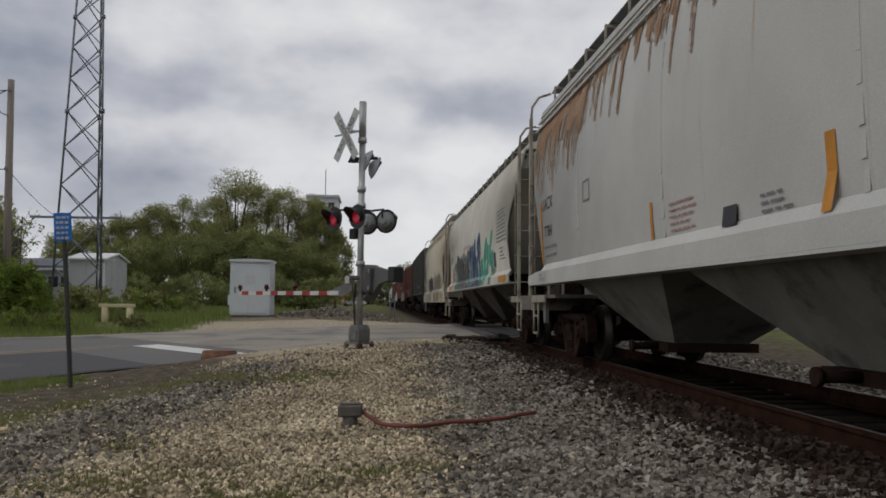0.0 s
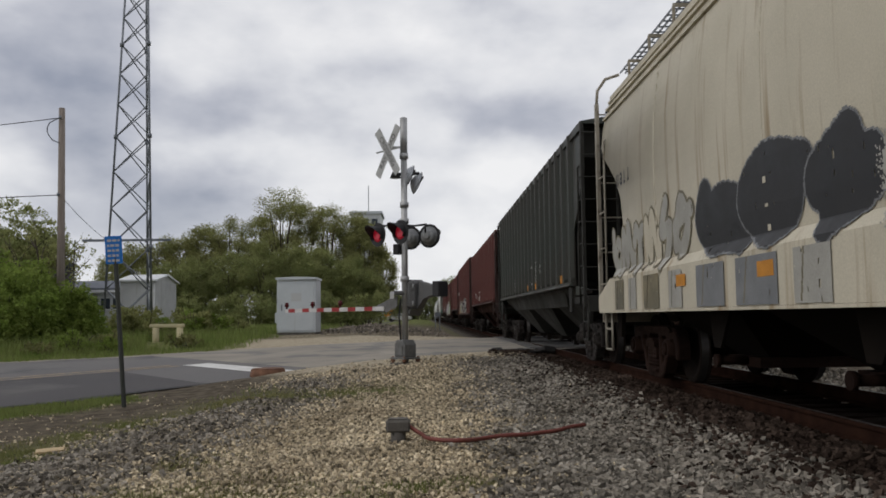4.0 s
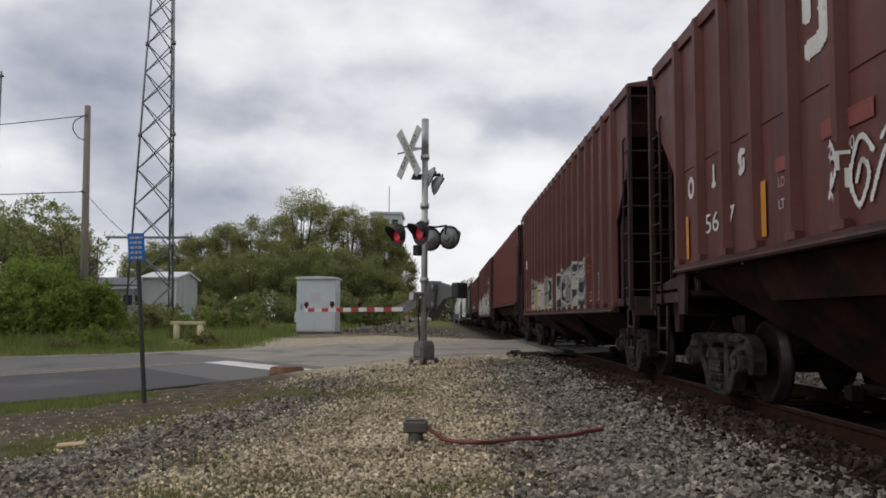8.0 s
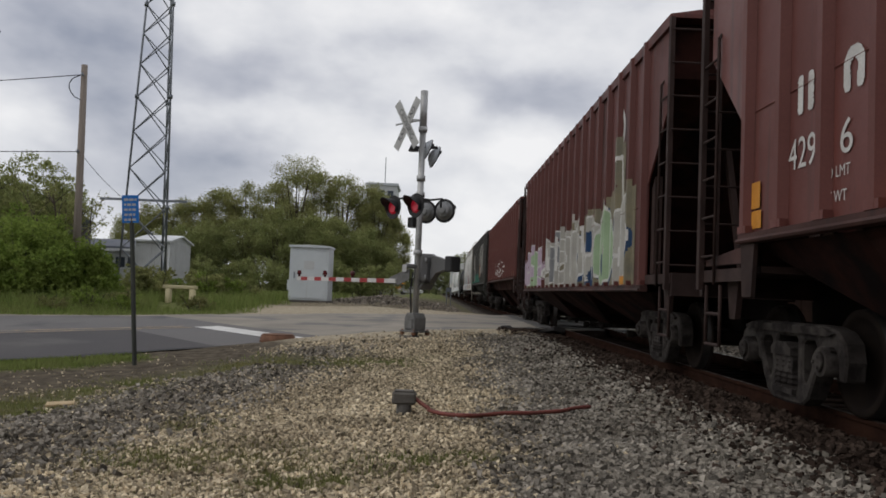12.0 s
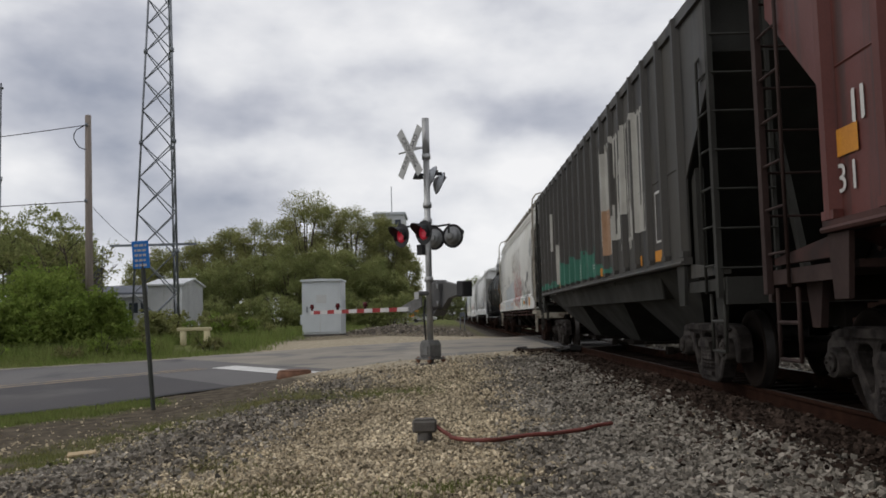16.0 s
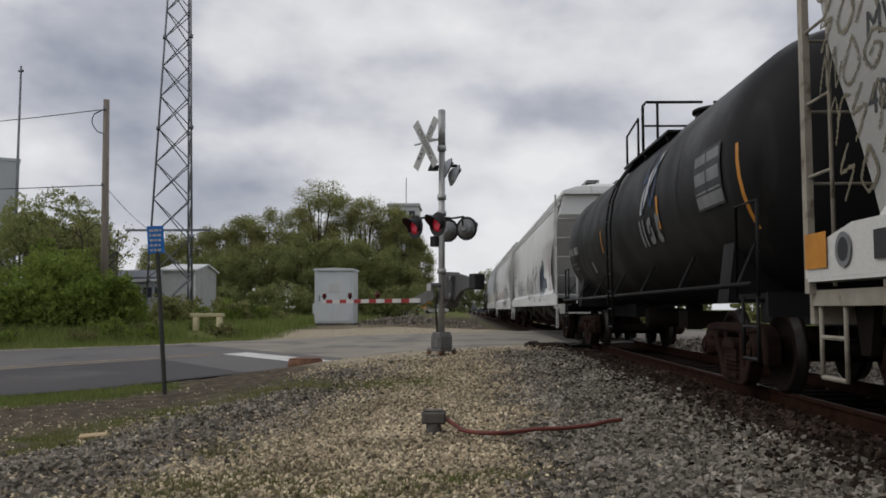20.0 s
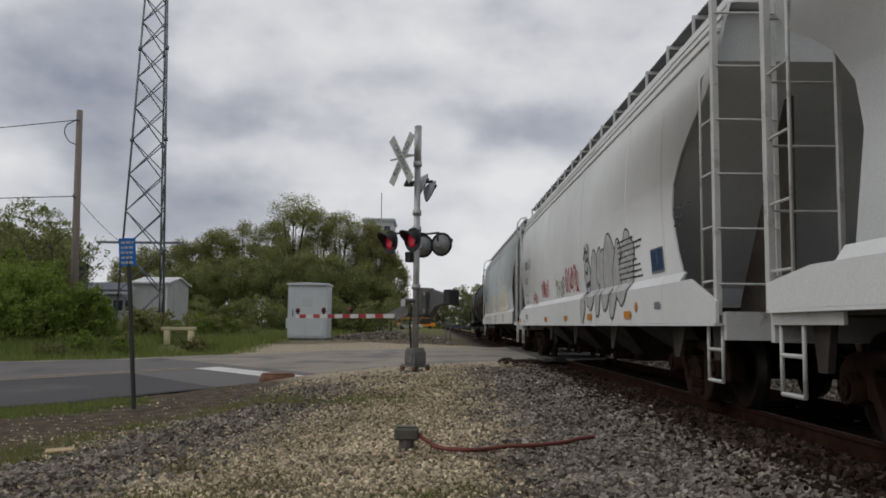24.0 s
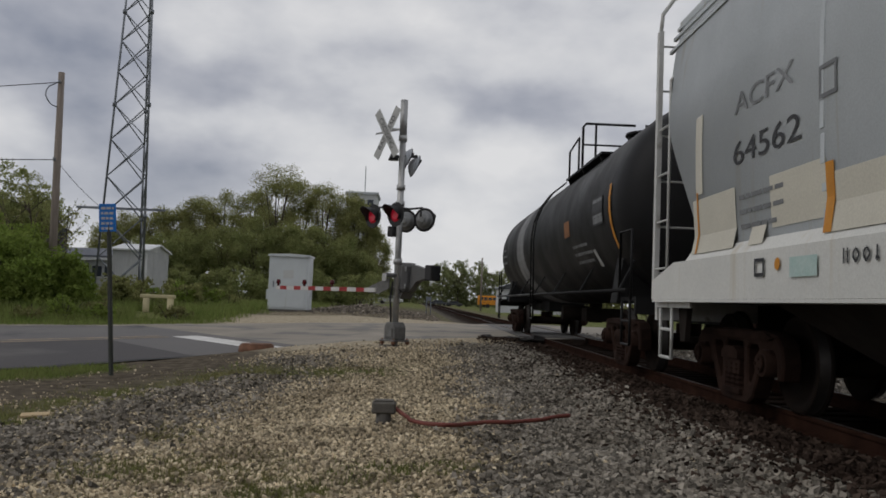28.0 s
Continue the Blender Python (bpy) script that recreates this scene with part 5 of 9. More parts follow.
def smooth_hopper(k, paint, label, sill=(1.0, 1.45), bays=4, board="walkway", high=4.42, ends=BELLY, far=None, bay_paint="bay_grey", dusty=False, hoop=True, pipes=False, sill_paint=None):
    """Covered hopper with smooth bellied side sheets, ends cut back in a curve, and sloping end floors behind them."""
    L = SPEED * (COUPLINGS[k + 1] - COUPLINGS[k])
    car = thing("covered_hopper", pose(TRACK, 0, 0), label, "hopper car", "cars of the freight train")
    mt, half, (lo, hi) = M[paint], L / 2, sill
    gear = M["gear_white" if paint in ("white", "grey_white") else "gear_cream"]
    top = high - 0.12
    zs = [hi - 0.03] + [z for z in (1.6, 1.8, 2.0, 2.25, 2.45, 2.6, 2.75, 2.9, 3.03, 3.15, 3.28, 3.4, 3.5, 3.6, 3.75, 3.9, 4.05) if z > hi + 0.05] + [top]
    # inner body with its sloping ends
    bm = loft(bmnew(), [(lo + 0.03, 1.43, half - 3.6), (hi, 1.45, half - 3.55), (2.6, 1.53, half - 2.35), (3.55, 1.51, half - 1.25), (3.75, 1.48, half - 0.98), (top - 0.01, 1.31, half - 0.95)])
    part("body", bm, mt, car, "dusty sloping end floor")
    for s in (-1, 1):
        bm = bmnew()
        rows = []
        for z in zs:
            w, e, q = table(z, WIDE), half - table(z, ends), half - table(z, far or ends)
            rows.append([bm.verts.new((s * x, y, z)) for x, y in ((w, -e), (w, -e / 3), (w, q / 3), (w, q), (w - 0.022, q), (w - 0.022, -e))])
        for p, q in zip(rows, rows[1:]):
            for i in range(6):
                f = bm.faces.new((p[i], p[(i + 1) % 6], q[(i + 1) % 6], q[i]))
                f.smooth = i < 3
        part("side_sheet", bm, mt, car)
        for y in (-half * 0.55, -half * 0.18, half * 0.18, half * 0.55):
            bm = bmnew()
            for p, q in zip(zs, zs[1:]):
                box(bm, s * (table((p + q) / 2, WIDE)) - 0.004, y - 0.03, p, s * (table((p + q) / 2, WIDE)) + 0.003, y + 0.03, q)
            part("seam", bm, mt, car)
    bm = loft(bmnew(), [(top + 0.001, 1.37, half - 0.74, 0.03), (top + 0.10, 1.37, half - 0.74, 0.03), (top + 0.22, 1.0, half - 0.76, 0.03), (top + 0.30, 0.5, half - 0.85, 0.03), (top + 0.32, 0.1, half - 0.9, 0.03)])
    part("roof", bm, mt, car)
    sp = M[sill_paint] if sill_paint else mt
    for s in (-1, 1):
        bm = bmnew()
        for z, w in ((top - 0.02, 1.385), (top - 0.14, 1.43), (top - 0.30, 1.475)):
            box(bm, s * w - 0.02, -half + 0.78, z, s * w + 0.02, half - 0.78, z + 0.035)
        part("gutter", bm, mt, car)
        rise = min(hi - 0.06, lo + 0.22)
        nose = 1.95 if k in (1, 14) else 0.66
        bm = prism(bmnew(), [(-half + nose, lo), (half - 0.66, lo), (half - 0.66, rise), (half - 1.5, hi), (-half + max(1.5, nose), hi), (-half + nose, rise)], s * 1.575, s * 1.61)
        prism(bm, [(s * 1.61, hi - 0.002), (s * 1.574, hi - 0.002), (s * 1.515, hi + 0.10), (s * 1.535, hi + 0.11)], -half + 1.9, half - 1.9, "y")
        box(bm, s * 1.35, -half + nose + 0.04, lo - 0.03, s * 1.612, half - 0.7, lo - 0.002)
        part("side_sill", bm, sp, car)
        if pipes:
            bm = bmnew()
            for z in (lo - 0.12, lo - 0.24):
                rod(bm, (s * 1.50, -half + 2.0, z), (s * 1.50, half - 2.0, z), 0.022, 8)
            for y in np.linspace(-half + 2.2, half - 2.2, 8):
                box(bm, s * 1.50 - 0.015, y - 0.02, lo - 0.28, s * 1.50 + 0.015, y + 0.02, lo - 0.03)
            part("pipe_rail", bm, M["sill_brown"], car, "long rusty brown pipes slung under the sill")
    inner = half - 2.6
    step = 2 * inner / bays
    for i in range(bays):
        y0 = -inner + i * step
        zb = 0.42
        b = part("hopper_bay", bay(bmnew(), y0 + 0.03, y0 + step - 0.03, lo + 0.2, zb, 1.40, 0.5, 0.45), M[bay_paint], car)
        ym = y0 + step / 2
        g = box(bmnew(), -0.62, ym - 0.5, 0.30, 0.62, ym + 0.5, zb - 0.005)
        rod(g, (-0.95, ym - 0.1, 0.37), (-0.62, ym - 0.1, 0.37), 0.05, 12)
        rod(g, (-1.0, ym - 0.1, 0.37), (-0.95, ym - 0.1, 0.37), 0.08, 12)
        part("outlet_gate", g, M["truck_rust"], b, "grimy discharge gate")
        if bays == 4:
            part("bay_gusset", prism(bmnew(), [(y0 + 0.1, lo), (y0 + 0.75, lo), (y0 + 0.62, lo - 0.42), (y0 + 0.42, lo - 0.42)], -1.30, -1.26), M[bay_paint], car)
    for e in (-1, 1):
        platform(car, e, L, 1.08, M[bay_paint], 2.6, gear)
        coupler(car, e, L)
        truck(car, e * (half - 2.45), dusty)
        for s in (-1, 1):
            bm = prism(bmnew(), [(e * (half - 1.1), 1.09), (e * (half - 2.7), 1.09), (e * (half - 2.6), 1.3), (e * (half - 1.2), 3.4), (e * (half - 1.05), 3.4)], s * 0.62 - 0.02, s * 0.62 + 0.02)
            part("end_brace", bm, M[bay_paint], car)
            lad, st = ladder(car, s, e, L, 1.05, high - 0.10, gear, 6), sill_step(car, s, e, L, 1.0, gear)
            if k == 12 and e < 0:
                lad.location.y += 0.38
                st.location.y += 0.38
            if hoop:
                y = e * (half - 0.68) + GEAR
                bm = pipe(bmnew(), [(s * 1.56, y, high - 0.12), (s * 1.54, y, high + 0.12), (s * 1.42, y - e * 0.05, high + 0.30), (s * 1.2, y - e * 0.12, high + 0.36)], 0.024, 8)
                part("grab_hoop", bm, gear, car)
    brake_gear(car, -1 if k == 1 else 1, L, M["under"], 1.08)
    rungs_board(car, L, high + 0.30, 1.05 if hoop or k == 13 else 0.45, M[board], posts=gear, grating=board == "galv")
    hatches(car, L, high + 0.20, mt)
    CARS.append((car, k))

    def out(z):
        if z < hi - 0.001:
            return 1.611
        return max(table(z, WIDE), 1.618 - 0.72 * (z - hi)) if z < hi + 0.12 else table(z, WIDE)
    return Side(car, L, out)


def ribbed_hopper(k, paint, label, ribs=19, sill=1.56, high=4.30, dusty=True, bay_paint="bay_brown", edge=None):
    """Three-bay covered hopper with upright side posts, its end floors sloping in behind cut-back side sheets."""
    L = SPEED * (COUPLINGS[k + 1] - COUPLINGS[k])
    half = L / 2
    car = thing("ribbed_hopper", pose(TRACK, 0, 0), label, "hopper car", "cars of the freight train")
    mt = M[paint]
    gear = M["gear_brown"] if paint.startswith("brown") else M[bay_paint]
    lo, hi = half - 1.9, half - 0.80
    # end floor takes the bay colour, darkened for the shade behind the sheets
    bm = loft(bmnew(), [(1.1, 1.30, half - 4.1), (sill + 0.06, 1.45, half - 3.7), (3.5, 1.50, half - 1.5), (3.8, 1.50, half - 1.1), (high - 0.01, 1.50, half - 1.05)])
    part("body", bm, M[bay_paint], car, "grimy sloping end floor darkened for shade")
    for s in (-1, 1):
        bm = prism(bmnew(), [(-lo, sill), (lo, sill), (lo, 2.5), (hi, 3.5), (hi, high), (-hi, high), (-hi, 3.5), (-lo, 2.5)], s * 1.505, s * 1.53)
        part("side_sheet", bm, mt, car)
    bm = loft(bmnew(), [(high + 0.001, 1.57, hi + 0.02), (high + 0.05, 1.57, hi + 0.02), (high + 0.12, 1.2, hi), (high + 0.17, 0.4, hi), (high + 0.18, 0.1, hi)])
    part("roof", bm, M[edge] if edge else mt, car)
    for s in (-1, 1):
        bm = box(bmnew(), s * 1.50, -lo - 0.02, sill - 0.09, s * 1.605, lo + 0.02, sill - 0.002)
        if sill > 1.3:
            prism(bm, [(-half + 0.7, 1.30), (-lo, 1.30), (-lo, sill - 0.09), (-half + 0.7, 1.36)], s * 1.44, s * 1.52)
            prism(bm, [(half - 0.7, 1.30), (lo, 1.30), (lo, sill - 0.09), (half - 0.7, 1.36)], s * 1.44, s * 1.52)
        rod(bm, (s * 1.615, -lo, sill - 0.07), (s * 1.615, lo, sill - 0.07), 0.025, 6)
        part("side_sill", bm, M["sill_brown"] if paint.startswith("brown") else mt, car)
        bm = box(bmnew(), s * 1.532, -hi, high - 0.10, s * 1.575, hi, high - 0.002)
        part("top_chord", bm, mt, car)

    def rib():
        bm = bmnew()
        prism(bm, [(-1.531, -0.085), (-1.612, -0.045), (-1.612, 0.045), (-1.531, 0.085)], sill + 0.002, high + 0.02, "z")
        box(bm, -1.61, -0.10, sill + 0.002, -1.534, 0.10, sill + 0.07)
        return bm
    me = cached("rib_%s_%.2f_%.2f" % (paint, sill, high), rib, mt)
    for i in range(ribs):
        y = -lo + 0.08 + (2 * lo - 0.16) * i / (ribs - 1)
        shared("side_post", me, car, pose(0, y, 0))
        shared("side_post", me, car, pose(0, y, 0, 0, 0, 180))
    # weld seam across each panel
    gap = (2 * lo - 0.16) / (ribs - 1) - 0.18
    me = cached("panel_seam_%s_%d" % (paint, int(100 * gap)), lambda: prism(bmnew(), [(-1.531, 0.012), (-1.542, 0.0), (-1.531, -0.012)], -gap / 2, gap / 2, "y"), mt)
    for i in range(ribs - 1):
        shared("panel_seam", me, car, pose(0, -lo + 0.08 + (2 * lo - 0.16) * (i + 0.5) / (ribs - 1), sill + 1.12))
    spans = [(-lo, -lo / 3 - 0.05, -lo * 0.58), (-lo / 3 + 0.05, lo / 3 - 0.05, 0.0), (lo / 3 + 0.05, lo, lo * 0.58)]
    for a, b, m in spans:
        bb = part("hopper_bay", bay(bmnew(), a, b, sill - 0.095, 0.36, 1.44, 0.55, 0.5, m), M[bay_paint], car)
        g = box(bmnew(), -0.7, m - 0.55, 0.27, 0.7, m + 0.55, 0.355)
        rod(g, (-0.9, m + 0.15, 0.31), (0.9, m + 0.15, 0.31), 0.04, 8)
        box(g, -1.0, m + 0.08, 0.25, -0.9, m + 0.22, 0.37)
        box(g, -0.5, m - 0.8, 0.28, 0.5, m - 0.55, 0.33)
        part("outlet_gate", g, M["under"], bb)
    for e in (-1, 1):
        platform(car, e, L, 1.26, gear, 2.2)
        coupler(car, e, L)
        truck(car, e * (half - 2.30), dusty)
        for s in (-1, 1):
            bm = prism(bmnew(), [(e * (lo + 0.02), 1.27), (e * (lo + 0.18), 1.27), (e * (lo + 0.18), 2.6), (e * (lo + 0.02), 2.45)], s * 1.42 - 0.05, s * 1.42 + 0.05)
            part("corner_post", bm, gear, car)
            bm = prism(bmnew(), [(e * (half - 1.0), 1.27), (e * (half - 1.1), 1.27), (e * (half - 1.75), 3.0), (e * (half - 1.65), 3.0)], s * 0.5 - 0.04, s * 0.5 + 0.04)
            part("end_brace", bm, gear, car)
            if sill > 1.3:
                bm = prism(bmnew(), [(e * (lo - 0.02), sill - 0.1), (e * (lo - 0.36), sill - 0.1), (e * (lo - 0.30), 0.98), (e * (lo - 0.08), 0.98)], s * 1.57 - 0.02, s * 1.57 + 0.02)
                part("jacking_pad", bm, gear, car)
            ladder(car, s, e, L, 1.05, high - 0.02, gear, 8)
            sill_step(car, s, e, L, 1.1, gear)
    brake_gear(car, 1, L, M["under"], 1.26)
    rungs_board(car, L, high + 0.30, 0.30, M["walkway"], True)
    for e in (-1, 1):
        bm = box(bmnew(), -1.0, e * (half - 1.0) - 0.3, high + 0.30, -0.1, e * (half - 1.0) + 0.3, high + 0.33)
        for a in (-0.95, -0.2):
            rod(bm, (a, e * (half - 0.9), high + 0.05), (a, e * (half - 0.8), high + 0.31), 0.015, 5)
        part("end_walkway", bm, M["walkway"], car)
    hatches(car, L, high + 0.17, mt)
    CARS.append((car, k))
    sd = Side(car, L, lambda z: 1.531 if z > sill else 1.607)
    sd.ribs = [half - (-lo + 0.08 + (2 * lo - 0.16) * i / (ribs - 1)) for i in range(ribs)][::-1]
    return sd


def tank_car(k, label, band=False):
    L = SPEED * (COUPLINGS[k + 1] - COUPLINGS[k])
    half = L / 2
    car = thing("tank_car", pose(TRACK, 0, 0), label, "tank car", "cars of the freight train")
    R, zc, body = 1.52, 2.54, half - 0.95
    bm = bmnew()
    rings = []
    seg = 48
    ys = [(-body, 0.02), (-body + 0.04, 0.35), (-body + 0.13, 0.62), (-body + 0.28, 0.82), (-body + 0.48, 0.95), (-body + 0.72, 1.0)]
    ys += [(y, 1.0) for y in np.linspace(-body + 1.5, body - 1.5, 9)] + [(-y, r) for y, r in reversed(ys)]
    for y, r in ys:
        rings.append([bm.verts.new((R * r * math.cos(6.28319 * i / seg), y, zc + R * r * math.sin(6.28319 * i / seg))) for i in range(seg)])
    for p, q in zip(rings, rings[1:]):
        for i in range(seg):
            f = bm.faces.new((p[i], p[(i + 1) % seg], q[(i + 1) % seg], q[i]))
            f.smooth = True
    bm.faces.new(rings[0][::-1])
    bm.faces.new(rings[-1])
    part("tank", bm, M["tank"], car)
    # welded seams
    for y in (-body * 0.62, -body * 0.2, body * 0.25, body * 0.64):
        bm = bmnew()
        for i in range(seg):
            a, b = 6.28319 * i / seg, 6.28319 * (i + 1) / seg
            for d0, d1, r0, r1 in ((-0.02, 0.02, 1.004, 1.004),):
                bm.faces.new([bm.verts.new((R * r * math.cos(t), y + d, zc + R * r * math.sin(t))) for t, d, r in ((a, d0, r0), (b, d0, r0), (b, d1, r1), (a, d1, r1))])
        part("weld_seam", bm, M["tank"], car)
    if band:
        bm = bmnew()
        y = body * 0.38
        for i in range(seg):
            a, b = 6.28319 * i / seg, 6.28319 * (i + 1) / seg
            bm.faces.new([bm.verts.new((R * 1.003 * math.cos(t), y + d, zc + R * 1.003 * math.sin(t))) for t, d in ((a, -0.75), (b, -0.75), (b, 0.75), (a, 0.75))])
        part("stained_band", bm, M["tank_band"], car, "wide faded grey stripe round the tank")
    for e in (-1, 1):
        # saddle over each truck, with stub sill
        bm = prism(bmnew(), [(-1.35, 1.0), (1.35, 1.0), (1.25, 1.75), (0.8, 1.35), (0, 1.12), (-0.8, 1.35), (-1.25, 1.75)], e * (half - 2.6), e * (half - 2.2), "y")
        box(bm, -0.28, min(e * (half - 0.6), e * (half - 4.2)), 0.74, 0.28, max(e * (half - 0.6), e * (half - 4.2)), 1.06)
        part("saddle", bm, M["tank"], car)
        bm = box(bmnew(), -1.45, min(e * (half - 0.6), e * (half - 1.5)), 1.03, 1.45, max(e * (half - 0.6), e * (half - 1.5)), 1.08)
        box(bm, -1.48, e * (half - 0.6) - 0.04, 0.85, 1.48, e * (half - 0.6) + 0.04, 1.085)
        part("end_platform", bm, M["tank"], car)
        coupler(car, e, L)
        truck(car, e * (half - 2.4), False)
        for s in (-1, 1):
            sill_step(car, s, e, L, 1.05, M["tank"])
            bm = bmnew()
            pipe(bm, [(s * 1.5, e * (half - 0.75), 1.05), (s * 1.5, e * (half - 0.75), 2.0), (s * 1.5, e * (half - 1.4), 2.0), (s * 1.5, e * (half - 1.4), 1.05)], 0.02)
            part("handrail", bm, M["tank"], car)
    for s in (-1, 1):
        bm = rod(bmnew(), (s * 1.56, -half + 0.75, 1.17), (s * 1.56, half - 0.75, 1.17), 0.028, 8)
        for y in np.linspace(-half + 1.2, half - 1.2, 7):
            rod(bm, (s * 1.56, y, 1.17), (s * 1.25, y + 0.35, 1.62), 0.02, 6)
        part("running_rail", bm, M["tank"], car, "long steel handrail")
        # ladder up to the dome
        bm = bmnew()
        for a in (-0.22, 0.22):
            pts = [(s * 1.58, a + 0.1, 0.55), (s * 1.62, a + 0.1, 2.5)] + [(s * (R + 0.09) * math.cos(t), a + 0.1, zc + (R + 0.09) * math.sin(t)) for t in (0.25, 0.5, 0.75, 1.0)]
            pipe(bm, pts, 0.022)
        lad = part("ladder", bm, M["tank"], car)
        me = cached("tank_rung", lambda: rod(bmnew(), (0, -0.12, 0), (0, 0.32, 0), 0.015, 6), M["tank"])
        for j in range(11):
            z = 0.6 + 0.33 * j
            x = 1.59 if z < 2.5 else math.sqrt(max(0.05, (R + 0.09) ** 2 - (z - zc) ** 2))
            shared("rung", me, lad, pose(s * x, 0, z))
    # dome walkways with their guard rails
    dy = -2.65 if band else 0.0
    for s in (-1, 1):
        bm = box(bmnew(), s * 0.98 - 0.22, dy - 2.9, 3.66, s * 0.98 + 0.22, dy + 0.65, 3.70)
        for y in (-2.7, -1.1, 0.45):
            prism(bm, [(s * 1.19, 3.659), (s * 0.9, 3.659), (s * 1.14, 3.52)], dy + y - 0.02, dy + y + 0.02, "y")
        part("dome_walkway", bm, M["tank"], car)
        bm = bmnew()
        for y in (-0.95,):
            pipe(bm, [(s * 1.16, dy + y, 3.70), (s * 1.16, dy + y, 4.54), (s * 1.10, dy + y, 4.61), (s * 0.10, dy + y, 4.61)], 0.026)
            rod(bm, (s * 0.90, dy + y, 3.70), (s * 0.90, dy + y, 4.61), 0.024, 6)
            rod(bm, (s * 1.16, dy + y, 4.18), (s * 0.10, dy + y, 4.18), 0.02, 6)
        pipe(bm, [(s * 1.16, dy + 0.5, 3.70), (s * 1.16, dy + 0.5, 4.28), (s * 1.14, dy - 0.45, 4.42), (s * 1.14, dy - 0.45, 3.70)], 0.022)
        part("guard_rail", bm, M["tank"], car)
    bm = rod(bmnew(), (0, dy - 1.6, 3.9), (0, dy - 1.6, 4.26), 0.40, 20)
    rod(bm, (0, dy - 1.6, 4.26), (0, dy - 1.6, 4.31), 0.45, 20)
    part("manway", bm, M["tank"], car)
    for y in (-2.4, -0.2, 0.5):
        bm = rod(bmnew(), (0, dy + y, 3.95), (0, dy + y, 4.16), 0.11, 10)
        rod(bm, (0, dy + y, 4.16), (0, dy + y, 4.21), 0.15, 10)
        part("valve", bm, M["tank"], car)
    part("bottom_outlet", rod(bmnew(), (0, 0.2, 0.55), (0, 0.2, 1.1), 0.16, 12), M["under"], car)
    part("valve_box", box(bmnew(), -0.5, -1.2, 0.6, 0.35, -0.6, 0.9), M["under"], car)
    part("air_tank", rod(bmnew(), (-0.5, 2.0, 0.75), (0.5, 2.0, 0.75), 0.2, 14), M["under"], car)
    brake_gear(car, 1, L, M["tank"], 1.05)
    CARS.append((car, k))
    return Side(car, L, lambda z: math.sqrt(max(0.01, (R * 1.004) ** 2 - (z - zc) ** 2)))


def reflectors(sd, zs, spots, w=0.28, h=0.14, mat="orange"):
    for s in spots:
        sd.bars("reflector", [(s, zs, w, h)], mat, "orange reflector plate")


